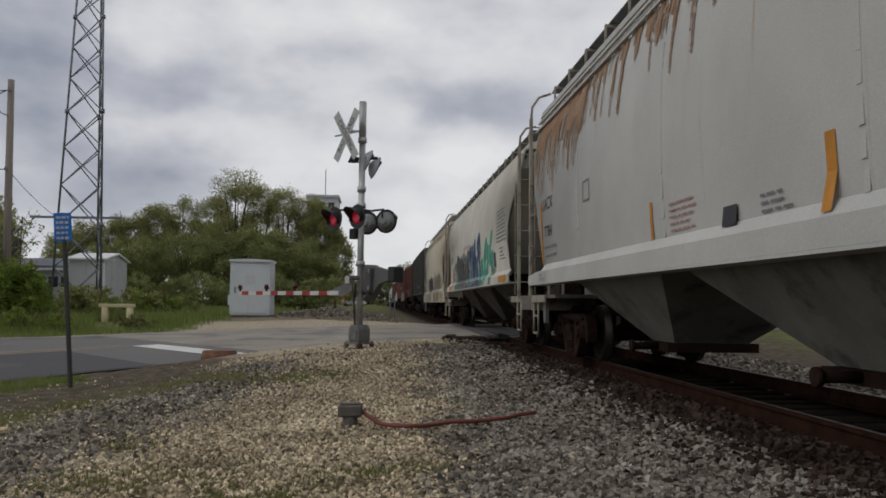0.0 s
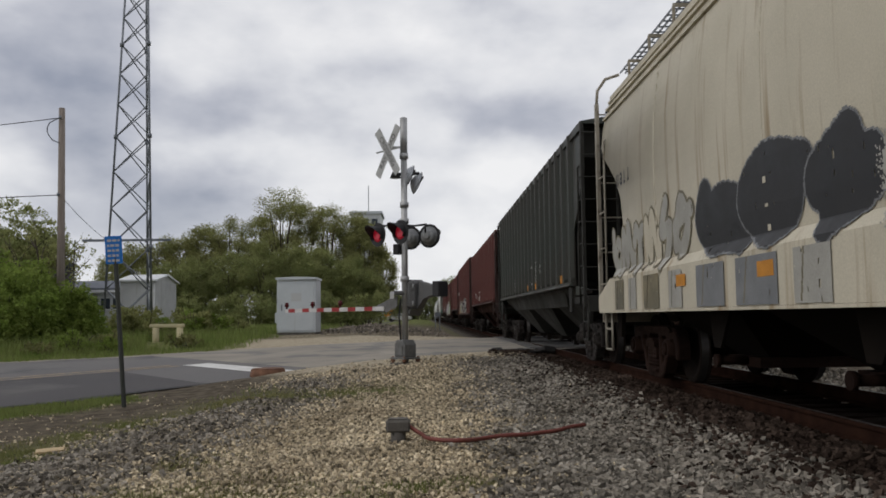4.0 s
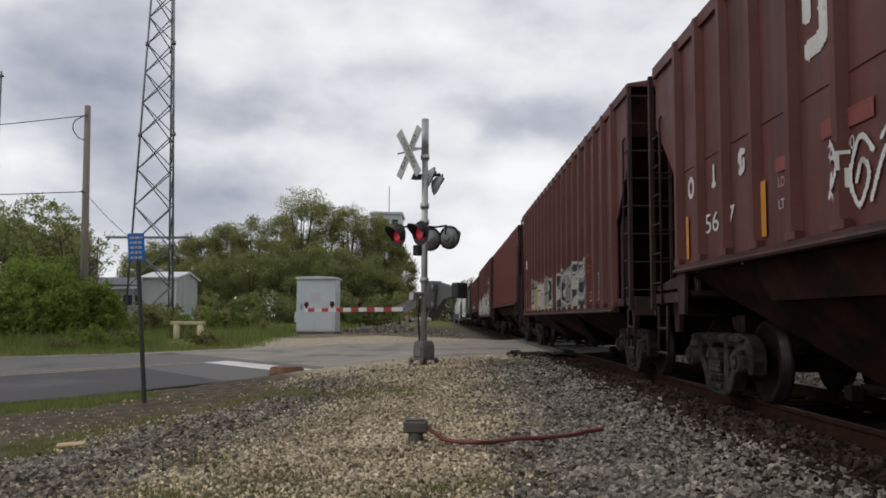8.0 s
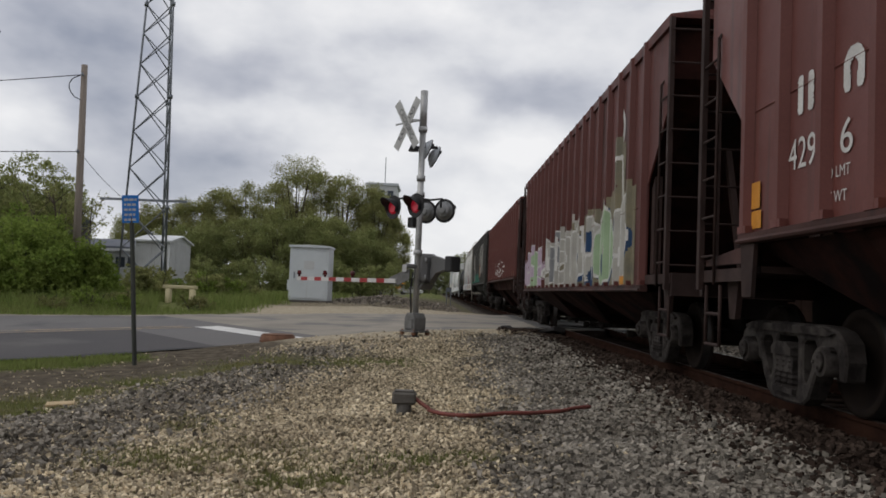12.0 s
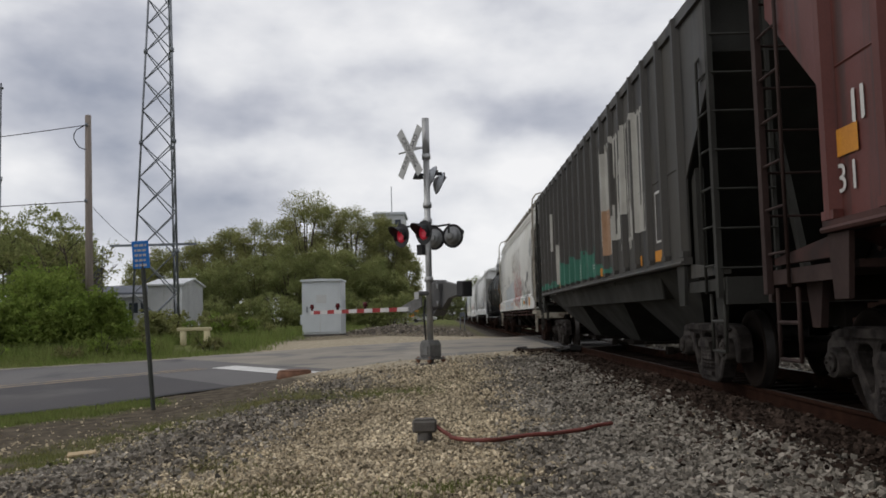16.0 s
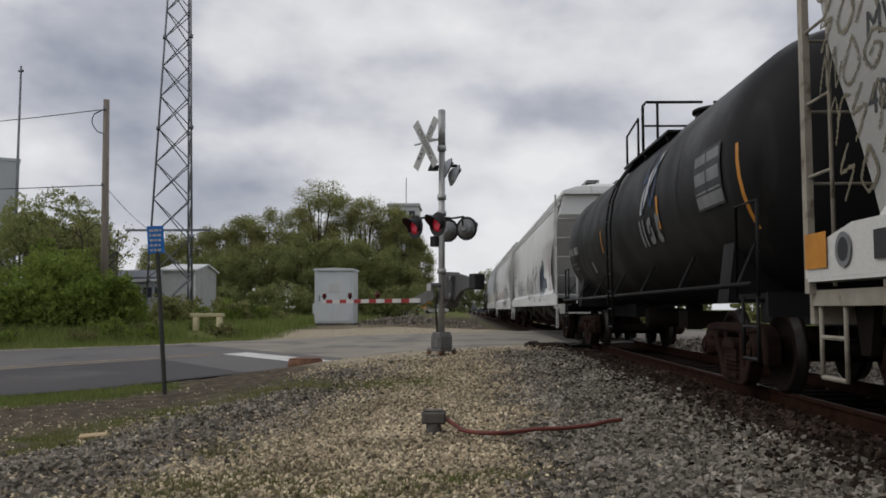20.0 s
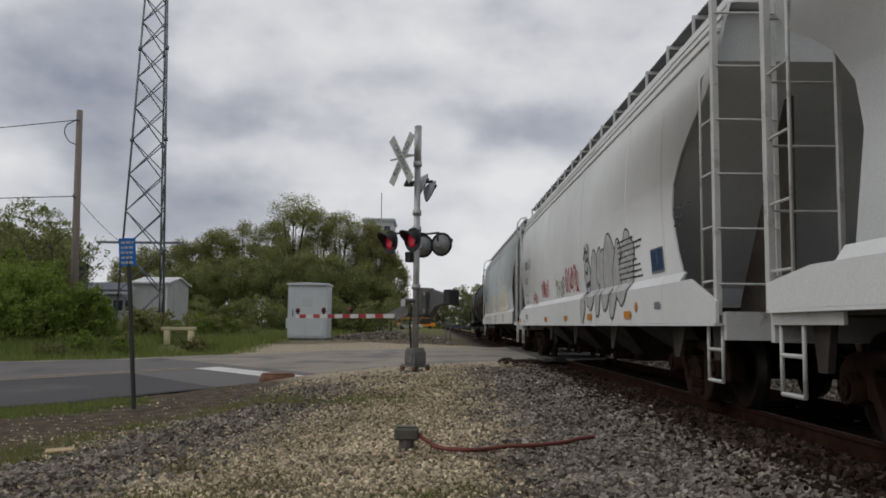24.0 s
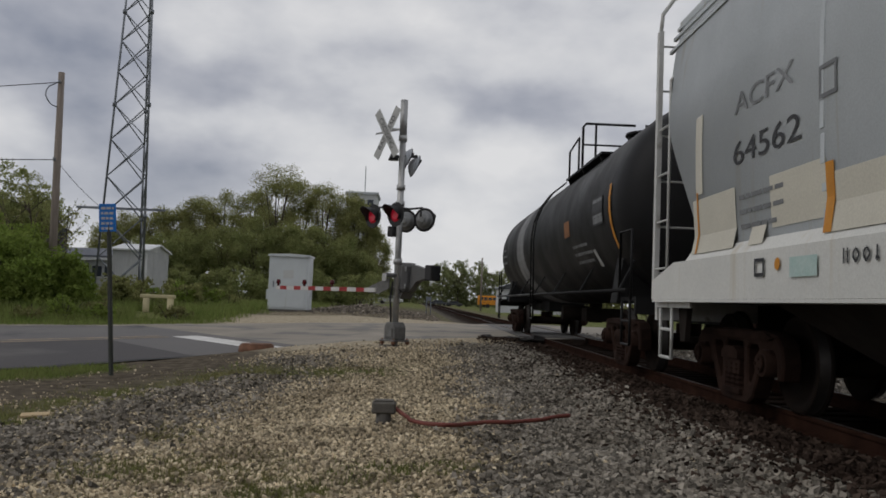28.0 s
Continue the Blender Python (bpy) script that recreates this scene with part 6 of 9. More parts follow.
# ---------------------------------------------------------------- the crossing signal
def build_signal():
    base = Vector((-0.40, 18.0, land_z(-0.40, 18.0)))
    sg = thing("crossing_signal", Matrix.Translation(base), "aluminium crossing signal mast with crossbuck, red lamps and lowered gate", "crossing signal")
    # own axes: u along the road, n across it
    F = Matrix(((U.x, NV.x, 0, 0), (U.y, NV.y, 0, 0), (0, 0, 1, 0), (0, 0, 0, 1)))

    def put(name, bm, mat, label="", parent=None, bevel=0.0):
        for v in bm.verts:
            v.co = F @ v.co
        return part(name, bm, mat, parent or sg, label, bevel)
    top = 5.18 - base.z
    put("mast", rod(rod(bmnew(), (0, 0, 0.0), (0, 0, top - 0.85), 0.068, 16), (0, 0, top - 0.85), (0, 0, top), 0.078, 16), M["alu"], "dull aluminium mast")
    bm = prism(bmnew(), [(-0.17, 0.14), (0.17, 0.14), (0.17, 0.40), (0.10, 0.50), (-0.10, 0.50), (-0.17, 0.40)], -0.16, 0.16)
    bb = put("base_box", bm, M["base_grey"], "cast grey base box", bevel=0.015)
    put("base_flange", box(bmnew(), -0.22, -0.22, 0.10, 0.22, 0.22, 0.138), M["base_grey"], "", bb, bevel=0.006)
    put("base_lid", box(bmnew(), -0.185, -0.12, 0.19, -0.162, 0.12, 0.38), M["base_grey"], "", bb, bevel=0.005)
    bm = box(bmnew(), -0.24, -0.24, -0.25, 0.24, 0.24, 0.02)
    put("foundation", bm, M["pedestal"], "concrete foundation", bevel=0.02)
    for a in (-0.185, 0.185):
        for b in (-0.185, 0.185):
            put("anchor_bolt", rod(rod(bmnew(), (a, b, 0.02), (a, b, 0.16), 0.022, 8), (a, b, 0.05), (a, b, 0.10), 0.05, 6), M["iron"])
    for z in (1.72, 2.95, 3.3, 4.35):
        put("collar", rod(bmnew(), (0, 0, z), (0, 0, z + 0.11), 0.095, 14), M["alu"])
    put("conduit", pipe(bmnew(), [(-0.09, 0.03, 0.42), (-0.12, 0.05, 1.0), (-0.09, 0.03, 1.35)], 0.022), M["signal_black"])
    # crossbuck
    cb, xz = Vector((-0.30, 0.17, 0)), top - 0.74
    bm = pipe(bmnew(), [(0, 0, xz + 0.10), (cb.x + 0.04, cb.y, xz + 0.10)], 0.025, 8)
    rod(bm, (cb.x + 0.03, cb.y - 0.35, xz + 0.04), (cb.x + 0.03, cb.y + 0.42, xz + 0.04), 0.02, 8)
    put("crossbuck_bracket", bm, M["alu"])
    for k, s in enumerate((-1, 1)):
        turn = Matrix.Translation((cb.x - 0.012 * k, cb.y, xz)) @ Matrix.Rotation(radians(s * 55), 4, "X")
        bm = box(bmnew(), -0.005, -0.61, -0.10, 0.005, 0.61, 0.10, turn)
        bl = put("crossbuck_blade", bm, M["signwhite"], "white crossbuck blade with black lettering")
        cu = bpy.data.curves.new("words", "FONT")
        cu.body, cu.size, cu.align_x, cu.align_y = ("RAILROAD", "CROSSING")[k], 0.17, "CENTER", "CENTER"
        tmp = new("words", cu)
        me = bpy.data.meshes.new_from_object(tmp)
        bpy.data.objects.remove(tmp)
        lay = Matrix(((0, 0, -1, -0.008), (-1, 0, 0, 0), (0, 1, 0, 0), (0, 0, 0, 1)))
        me.transform(F @ turn @ lay)
        me.materials.clear()
        me.materials.append(M["signal_black"])
        w = new("blade_lettering", me)
        w.parent = bl

    # lamps
    def lamp(pos, facing, droop, back, r=0.255, lit=False, depth=0.30, inset=0.05, cover="cast_grey"):
        """One flashing lamp: disc, housing, hood, lens. facing: degrees from -u, turned about z."""
        m = Matrix.Translation(pos) @ Matrix.Rotation(radians(facing), 4, "Z") @ Matrix.Rotation(radians(droop), 4, "Y")
        bm = bmnew()
        rod(bm, (0.0, 0, 0), (0.012, 0, 0), r, 28)
        for v in bm.verts:
            v.co = m @ v.co
        disc = put("lamp_disc", bm, M["signal_black"], "black round background disc")
        bm = bmnew()
        rod(bm, (0.0125, 0, 0), (0.05, 0, 0), r - inset, 28, r - inset - 0.025)
        rod(bm, (0.05, 0, 0), (0.13, 0, 0), r - inset - 0.025, 24, 0.10)
        rod(bm, (0.13, 0, 0), (0.15, 0, 0), 0.10, 16, 0.05)
        for v in bm.verts:
            v.co = m @ v.co
        put("lamp_housing", bm, M[cover], "grey lamp housing", disc)
        bm = bmnew()
        n = 18
        rows = []
        for i in range(n + 1):
            t = radians(-35 + 250 * i / n)
            c, s = math.cos(t), math.sin(t)
            d = depth * (0.25 + 0.75 * max(0.0, s) ** 0.7)
            rows.append([bm.verts.new(m @ Vector(p)) for p in ((0, 0.165 * c, 0.165 * s), (-d, 0.175 * c, 0.175 * s), (-d, 0.183 * c, 0.183 * s), (0, 0.175 * c, 0.175 * s))])
        for p, q in zip(rows, rows[1:]):
            for i in range(3):
                bm.faces.new((p[i], p[i + 1], q[i + 1], q[i]))
        put("lamp_hood", bm, M["signal_black"], "", disc)
        bm = bmnew()
        rod(bm, (-0.02, 0, 0), (-0.001, 0, 0), 0.10, 20, 0.155)
        for v in bm.verts:
            v.co = m @ v.co
        put("lamp_lens", bm, M["lit"] if lit else M["lens"], "red lens", disc)
    z = 2.72
    for n, lit in ((0.38, True), (-0.38, True)):
        lamp(Vector((-0.42, n, z)), 0, 0, False, lit=lit)
        lamp(Vector((0.44, 0.8 * n, z - 0.03)), 200, 0, True)
    bm = bmnew()
    for u in (-0.26, 0.26):
        pipe(bm, [(u, -0.42, z + 0.20), (u, 0.42, z + 0.20)], 0.022, 8)
        for n in (-0.38, 0.38):
            pipe(bm, [(u, n, z + 0.20), (u, n, z + 0.02)], 0.02, 8)
    pipe(bm, [(-0.26, 0, z + 0.2), (0.26, 0, z + 0.2)], 0.025, 8)
    put("lamp_crossarm", bm, M["signal_black"])
    put("junction_box", box(bmnew(), -0.16, 0.02, z - 0.42, 0.0, 0.2, z - 0.2), M["signal_black"], bevel=0.01)
    # upper pair of lamps, turned to the side road
    zz = top - 1.30
    lamp(Vector((0.18, 0.03, zz + 0.05)), 156, -20, True, 0.25, depth=0.07, inset=0.012, cover="pale_housing")
    lamp(Vector((0.36, -0.02, zz - 0.08)), 156, -20, True, 0.25, depth=0.07, inset=0.012, cover="pale_housing")
    put("upper_crossarm", pipe(bmnew(), [(-0.16, 0.2, zz + 0.08), (0, 0, zz + 0.08), (0.26, -0.2, zz + 0.10)], 0.035, 8), M["signal_black"])
    put("bell", rod(rod(bmnew(), (-0.13, 0.13, zz + 0.0), (-0.13, 0.13, zz + 0.14), 0.12, 16, 0.06), (-0.13, 0.13, zz + 0.14), (-0.13, 0.13, zz + 0.2), 0.03, 8), M["signal_black"], "black bell")
    # gate mechanism, counterweight and arm
    zm = 1.46
    gm = put("gate_mechanism", box(bmnew(), 0.0, -0.22, zm - 0.33, 0.42, 0.16, zm + 0.30), M["mech"], "dark grey gate mechanism case", bevel=0.07)
    put("case_lid", box(bmnew(), 0.06, -0.245, zm - 0.26, 0.36, -0.222, zm + 0.22), M["mech"], "", gm, bevel=0.01)
    for z in (zm - 0.2, zm + 0.16):
        put("hinge", rod(bmnew(), (0.03, -0.235, z - 0.05), (0.03, -0.235, z + 0.05), 0.018, 8), M["cast_grey"], "", gm)
    put("gate_shaft", rod(bmnew(), (-0.30, 0.0, zm + 0.02), (0.50, 0.0, zm + 0.02), 0.05, 10), M["mech"], "", gm)
    put("mechanism_foot", prism(bmnew(), [(-0.18, zm - 0.34), (0.12, zm - 0.34), (0.05, zm - 0.46), (-0.08, zm - 0.46)], 0.02, 0.34), M["mech"], "", gm)
    put("counterweight_arm", prism(bmnew(), [(-0.84, zm + 0.0), (-0.84, zm + 0.14), (-0.3, zm + 0.26), (-0.22, zm - 0.32), (-0.45, zm - 0.10)], 0.14, 0.28), M["mech"])
    put("counterweight", box(bmnew(), 0.02, -1.04, zm - 0.08, 0.30, -0.84, zm + 0.24), M["signal_black"], "dark iron counterweight", bevel=0.02)
    za, ln = 1.16, 4.3
    arm = put("gate_arm", box(bmnew(), -0.30, 0.35, za - 0.045, -0.265, ln, za + 0.045), M["arm_white"], "lowered gate arm with red and white stripes")
    put("arm_adapter", prism(bmnew(), [(-0.05, zm - 0.26), (-0.05, zm - 0.04), (0.2, zm - 0.10), (0.62, za + 0.07), (0.66, za - 0.06), (0.3, za - 0.08)], -0.262, -0.235), M["base_grey"], "grey arm adapter plate", arm)
    y = 0.74
    while y < ln - 0.2:
        put("red_stripe", box(bmnew(), -0.303, y, za - 0.0455, -0.262, y + 0.29, za + 0.0455), M["arm_red"], "", arm)
        y += 0.62
    for y in (1.96, 3.09, ln - 0.06):
        b = rod(rod(bmnew(), (-0.283, y, za + 0.045), (-0.283, y, za + 0.10), 0.03, 8), (-0.283, y, za + 0.10), (-0.283, y, za + 0.2), 0.06, 10, 0.04)
        put("arm_lamp", b, M["lens"], "small red arm lamp", arm)
    put("notice", box(bmnew(), -0.31, -0.02, zm - 0.10, -0.305, 0.12, zm + 0.05), M["signwhite"], "small white notice plate")


def build_case():
    x0, x1, y, z = -0.1726 * 42, -0.1255 * 42, 42.0, 0.2
    b = thing("signal_case", pose((x0 + x1) / 2, y, z), "white steel signal equipment case on a gravel pad", "equipment case")
    w, h = (x1 - x0) / 2 - 0.03, 2.62
    part("body", box(bmnew(), -w, 0, 0.02, w, 1.9, h), M["hutwhite"], b, bevel=0.02)
    part("roof", prism(bmnew(), [(-w - 0.05, h), (w + 0.05, h), (w + 0.05, h + 0.10), (0, h + 0.14), (-w - 0.05, h + 0.10)], -0.12, 2.0, "y"), M["hutwhite"], b, "slightly overhanging white roof")
    d = part("door", box(bmnew(), -w + 0.12, -0.03, 0.12, w - 0.12, -0.003, h - 0.15), M["hutwhite"], b, bevel=0.006)
    part("handle", box(bmnew(), -w + 0.22, -0.06, 1.1, -w + 0.28, -0.032, 1.4), M["galv"], d)
    part("vent", box(bmnew(), -0.25, -0.045, 1.55, 0.25, -0.033, 1.95), M["shed"], d, "louvred vent")
    part("skid", box(bmnew(), -w - 0.02, -0.02, -0.25, w + 0.02, 1.92, 0.018), M["pedestal"], b)
    part("side_box", box(bmnew(), -w - 0.16, 0.4, 0.5, -w - 0.002, 0.8, 1.0), M["hutwhite"], b, bevel=0.01)


def build_sign():
    x, y = -0.3467 * 14.4, 14.4
    z = land_z(x, y)
    s = thing("blue_sign", pose(x, y, z), "small blue roadside sign with white writing on a dark leaning post", "sign")
    lean = Vector((-0.235, 0.05, 0))
    bm = bmnew()
    top = 2.86
    prism(bm, [(-0.035, 0.02), (-0.035, -0.012), (-0.012, -0.03), (0.012, -0.03), (0.035, -0.012), (0.035, 0.02), (0.02, 0.02), (0.01, -0.012), (-0.01, -0.012), (-0.02, 0.02)], -0.4, top, "z")
    for v in bm.verts:
        v.co += lean * (v.co.z / top)
    part("post", bm, M["darkpost"], s, "dark green U-channel post")
    at = Matrix.Translation(lean * 0.95) @ pose(0, -0.035, 2.62, 0, -4.0, 14)
    p = part("plate", box(bmnew(), -0.135, -0.004, -0.235, 0.135, 0.004, 0.235), M["blue"], s, "blue sign plate", bevel=0.003)
    p.matrix_basis = at
    r = random.Random(2)
    bm = bmnew()
    for k in range(5):
        zz, a = 0.16 - 0.085 * k, -0.10
        while a < 0.07:
            l = r.uniform(0.03, 0.07)
            box(bm, a, -0.008, zz - 0.02, a + l, -0.005, zz + 0.02)
            a += l + 0.016
    tagged(part("writing", bm, M["signwhite"], p, "white unreadable lines"), kind="stuff")


def build_pole():
    x, y = -0.424 * 34, 34.0
    z = land_z(x, y)
    p = thing("utility_pole", pose(x, y, z), "weathered wooden utility pole carrying sagging wires", "utility pole")
    lean = 0.1
    part("pole", rod(bmnew(), (lean, 0, -0.3), (-0.06, 0, 9.45 - z), 0.17, 14, 0.12), M["pole"], p)
    for h in (9.0, 5.9):
        bm = bmnew()
        rod(bm, (-0.02, -0.12, h - z), (-0.02, -0.26, h - z), 0.03, 8)
        rod(bm, (-0.02, -0.26, h - z - 0.05), (-0.02, -0.26, h - z + 0.08), 0.05, 10)
        part("insulator", bm, M["galv"], p)
    bm = bmnew()
    pts = [(-0.1, -0.2, 9.0 - z)] + [(-0.3 - 0.25 * math.sin(3.1 * t), -0.2, 9.0 - z - 0.9 * t) for t in (0.2, 0.4, 0.6, 0.8, 1.0)] + [(-0.05, -0.2, 8.0 - z)]
    pipe(bm, pts, 0.02)
    part("drop_loop", bm, M["signal_black"], p)

    def wire(a, b, sag, thick=0.018):
        bm = bmnew()
        a, b = Vector(a), Vector(b)
        pts = [a.lerp(b, i / 12) - Vector((0, 0, sag * 4 * (i / 12) * (1 - i / 12))) for i in range(13)]
        pipe(bm, pts, thick, 5)
        part("wire", bm, M["signal_black"], p)
    wire((-0.06, -0.2, 9.0 - z), (-32, -2, 8.1 - z), 0.9)
    wire((-0.06, -0.2, 5.9 - z), (-32, -2, 6.2 - z), 0.5)
    wire((-0.06, 0.1, 5.9 - z), (-1.4, 11.2, 4.6 - z), 0.25, 0.012)


def build_tower():
    Y = 46.0
    cx = -0.3365 * Y
    z = land_z(cx, Y)
    t = thing("lattice_tower", pose(cx, Y, z), "grey galvanised steel lattice radio tower", "tower")
    H = 27.0

    def leg(i, h):
        half = 1.36 * (1 - h / 36.0)
        a = radians((-60, 60, 180)[i] - 8)
        rad = half * 1.155
        return Vector((rad * math.sin(a), -rad * math.cos(a), h))
    for i in range(3):
        part("leg", rod(bmnew(), leg(i, -0.4), leg(i, H), 0.055, 8), M["galv"], t)
    h, k = 0.2, 0
    while h < H - 1:
        st = 2.35 * (1 - h / 45)
        for i in range(3):
            j = (i + 1) % 3
            bm = rod(bmnew(), leg(i, h), leg(j, h + st), 0.032, 6)
            rod(bm, leg(j, h), leg(i, h + st), 0.032, 6)
            part("cross_brace", bm, M["galv"], t)
        if k % 3 == 2:
            for i in range(3):
                rod_bm = rod(bmnew(), leg(i, h) - Vector((0, 0, 0.10)), leg(i, h) + Vector((0, 0, 0.10)), 0.12, 8)
                part("flange_joint", rod_bm, M["galv"], t)
        h += st
        k += 1
    bm = box(bmnew(), -2.5, -0.9, 5.05, 2.1, -0.75, 5.17)
    part("cable_tray", bm, M["galv"], t, "level cable tray")


def build_shed():
    Y = 58.0
    x0, x1 = -0.3535 * Y, -0.3135 * Y
    z = 0.3
    s = thing("metal_shed", pose((x0 + x1) / 2, Y, z), "grey ribbed steel shed with a pale gabled roof", "shed")
    w, h, deep = (x1 - x0) / 2, 3.28, 5.0
    body = part("wall", prism(bmnew(), [(0, -0.3), (deep, -0.3), (deep, h), (deep / 2, h + 0.42), (0, h)], -w, w), M["shed"], s)
    for i in range(14):
        a = -w + 2 * w * (i + 0.5) / 14
        part("wall_rib", box(bmnew(), a - 0.02, -0.025, -0.3, a + 0.02, -0.002, h - 0.03), M["shed"], body)
    for i in range(16):
        a = deep * (i + 0.5) / 16
        part("wall_rib", box(bmnew(), w + 0.002, a - 0.02, -0.3, w + 0.025, a + 0.02, h - 0.03), M["shed"], body)
    part("roof", prism(bmnew(), [(-0.22, h - 0.05), (deep / 2, h + 0.425), (deep + 0.22, h - 0.05), (deep + 0.22, h + 0.06), (deep / 2, h + 0.54), (-0.22, h + 0.06)], -w - 0.15, w + 0.18), M["shedroof"], s, "pale steel roof")
    part("corner_trim", box(bmnew(), w - 0.08, -0.04, -0.3, w + 0.04, -0.026, h - 0.06), M["shedroof"], s)
    # long low siding building beside it
    Y = 66.0
    x0, x1 = -0.425 * Y, -0.340 * Y
    b = thing("low_building", pose((x0 + x1) / 2, Y, 0.3), "long pale siding building with a low grey roof behind bushes", "building")
    w = (x1 - x0) / 2
    part("wall", box(bmnew(), -w, 0, -0.4, w, 4, 2.75), M["trailer"], b)
    part("roof", prism(bmnew(), [(-0.3, 2.95), (4.3, 2.95), (4.3, 3.1), (2.0, 3.75), (-0.3, 3.1)], -w - 0.15, w + 0.15), surf("grey_roof", (0.15, 0.16, 0.185), (0.12, 0.13, 0.15), 1, 0.8, 0.1), b)
    part("fascia", box(bmnew(), -w - 0.15, -0.33, 2.76, w + 0.15, -0.05, 2.948), M["shedroof"], b, "white roof edge")
    for k in range(5):
        a = -w + 0.5 + k * (2 * w - 1) / 5
        wn = part("window", box(bmnew(), a, -0.03, 1.5, a + 0.7, -0.002, 2.3), M["glass"], b)
        part("frame", box(bmnew(), a - 0.05, -0.06, 1.43, a + 0.75, -0.032, 1.5), M["shedroof"], wn)
    rod_bm = rod(bmnew(), (w * 0.5, 0.5, 3.75), (w * 0.5, 0.5, 4.5), 0.06, 8)
    part("roof_pipe", rod_bm, M["galv"], b)


def build_barriers():
    rows = [(-0.3185, -0.2782, 34.0), (-0.4232, -0.3839, 36.0)]
    for a, b, Y in rows:
        x0, x1 = a * Y, b * Y
        z = land_z((x0 + x1) / 2, Y)
        t = thing("yellow_barrier", pose((x0 + x1) / 2, Y, z), "low faded yellow barrier rail on two thick posts", "barrier", "yellow barriers in the grass")
        w = (x1 - x0) / 2
        top = 0.92 - 0.0050 * Y - z
        part("beam", box(bmnew(), -w, -0.09, top - 0.14, w, 0.09, top), M["yellow_rail"], t, bevel=0.02)
        for s in (-0.66, 0.72):
            part("post", rod(bmnew(), (w * s, 0, -0.3), (w * s, 0, top - 0.14), 0.13, 12), M["yellow_rail"], t)


def build_far_buildings():
    # tower block beyond the left
    Y = 150.0
    x1 = -0.5285 * Y
    t = thing("tower_block", pose(x1 - 9 * math.cos(radians(30)), Y - 9 * math.sin(radians(30)), 0, 0, 0, 30), "tall pale grey concrete tower block with a dark window strip", "building")
    h = 0.92 + 0.176 * Y
    part("wall", box(bmnew(), -9, 0, -1, 9, 18, h), M["concrete"], t)
    part("roof_edge", box(bmnew(), -9.15, -0.15, h, 9.15, 18.15, h + 0.5), M["concrete"], t)
    for c in (3.9, -4.6):
        for k in range(10):
            z = 2.2 + k * 2.42
            wn = part("window", box(bmnew(), c - 1.0, -0.06, z, c + 1.0, -0.004, z + 1.95), M["glass"], t)
            part("sill", box(bmnew(), c - 1.0, -0.12, z + 1.0, c + 1.0, -0.062, z + 1.12), M["trailer"], wn)
            part("spandrel", box(bmnew(), c - 1.0, -0.05, z + 1.97, c + 1.0, -0.004, z + 2.40), M["trailer"], t)
    # dark low house between the trees
    d = thing("dark_house", pose(-28.2, 57.5, 0.0), "low dark grey house with a pale roof edge behind trees", "house")
    part("wall", box(bmnew(), -1.7, 0, -1, 2.0, 7, 4.9), M["dark_siding"], d)
    part("roof", prism(bmnew(), [(-0.3, 4.9), (7.3, 4.9), (7.3, 5.05), (3.5, 5.7), (-0.3, 5.05)], -1.9, 2.2), M["carpaint"], d)
    part("fascia", box(bmnew(), -1.9, -0.36, 4.92, 2.2, -0.304, 5.04), M["shedroof"], d, "pale roof edge")
    for k in range(9):
        part("siding_board", prism(bmnew(), [(-0.03, 0.5 + 0.48 * k), (-0.003, 0.98 + 0.48 * k), (-0.003, 0.5 + 0.48 * k)], -1.7, 2.0), M["dark_siding"], d)
    # thin antenna mast beside it
    a = thing("antenna_mast", pose(-0.531 * 100, 100, 0), "thin grey antenna mast behind the trees", "antenna")
    part("mast", rod(bmnew(), (0, 0, -0.5), (0, 0, 30.2), 0.22, 8, 0.12), M["galv"], a)
    part("antenna_head", rod(bmnew(), (-0.3, 0, 29.6), (0.3, 0, 29.6), 0.15, 8), M["galv"], a)
    # flat roofed block above the wood
    Y = 170.0
    x0, x1 = -0.085 * Y, -0.050 * Y
    b = thing("flat_roofed_building", pose((x0 + x1) / 2, Y, 0), "flat-roofed grey building showing above the trees", "building")
    w, h = (x1 - x0) / 2, 0.92 + 0.122 * Y
    part("wall", box(bmnew(), -w, 0, -1, w, 10, h), M["trailer"], b)
    part("roof_edge", box(bmnew(), -w - 0.3, -0.3, h, w + 0.3, 10.3, h + 0.5), M["concrete"], b)
    for k in range(3):
        part("window", box(bmnew(), -w + 0.5 + k * 1.8, -0.08, h - 2.2, -w + 1.7 + k * 1.8, -0.004, h - 1.0), M["glass"], b)
    part("aerial", rod(bmnew(), (0.4, 2, h + 0.5), (0.4, 2, h + 6), 0.08, 6), M["galv"], b)


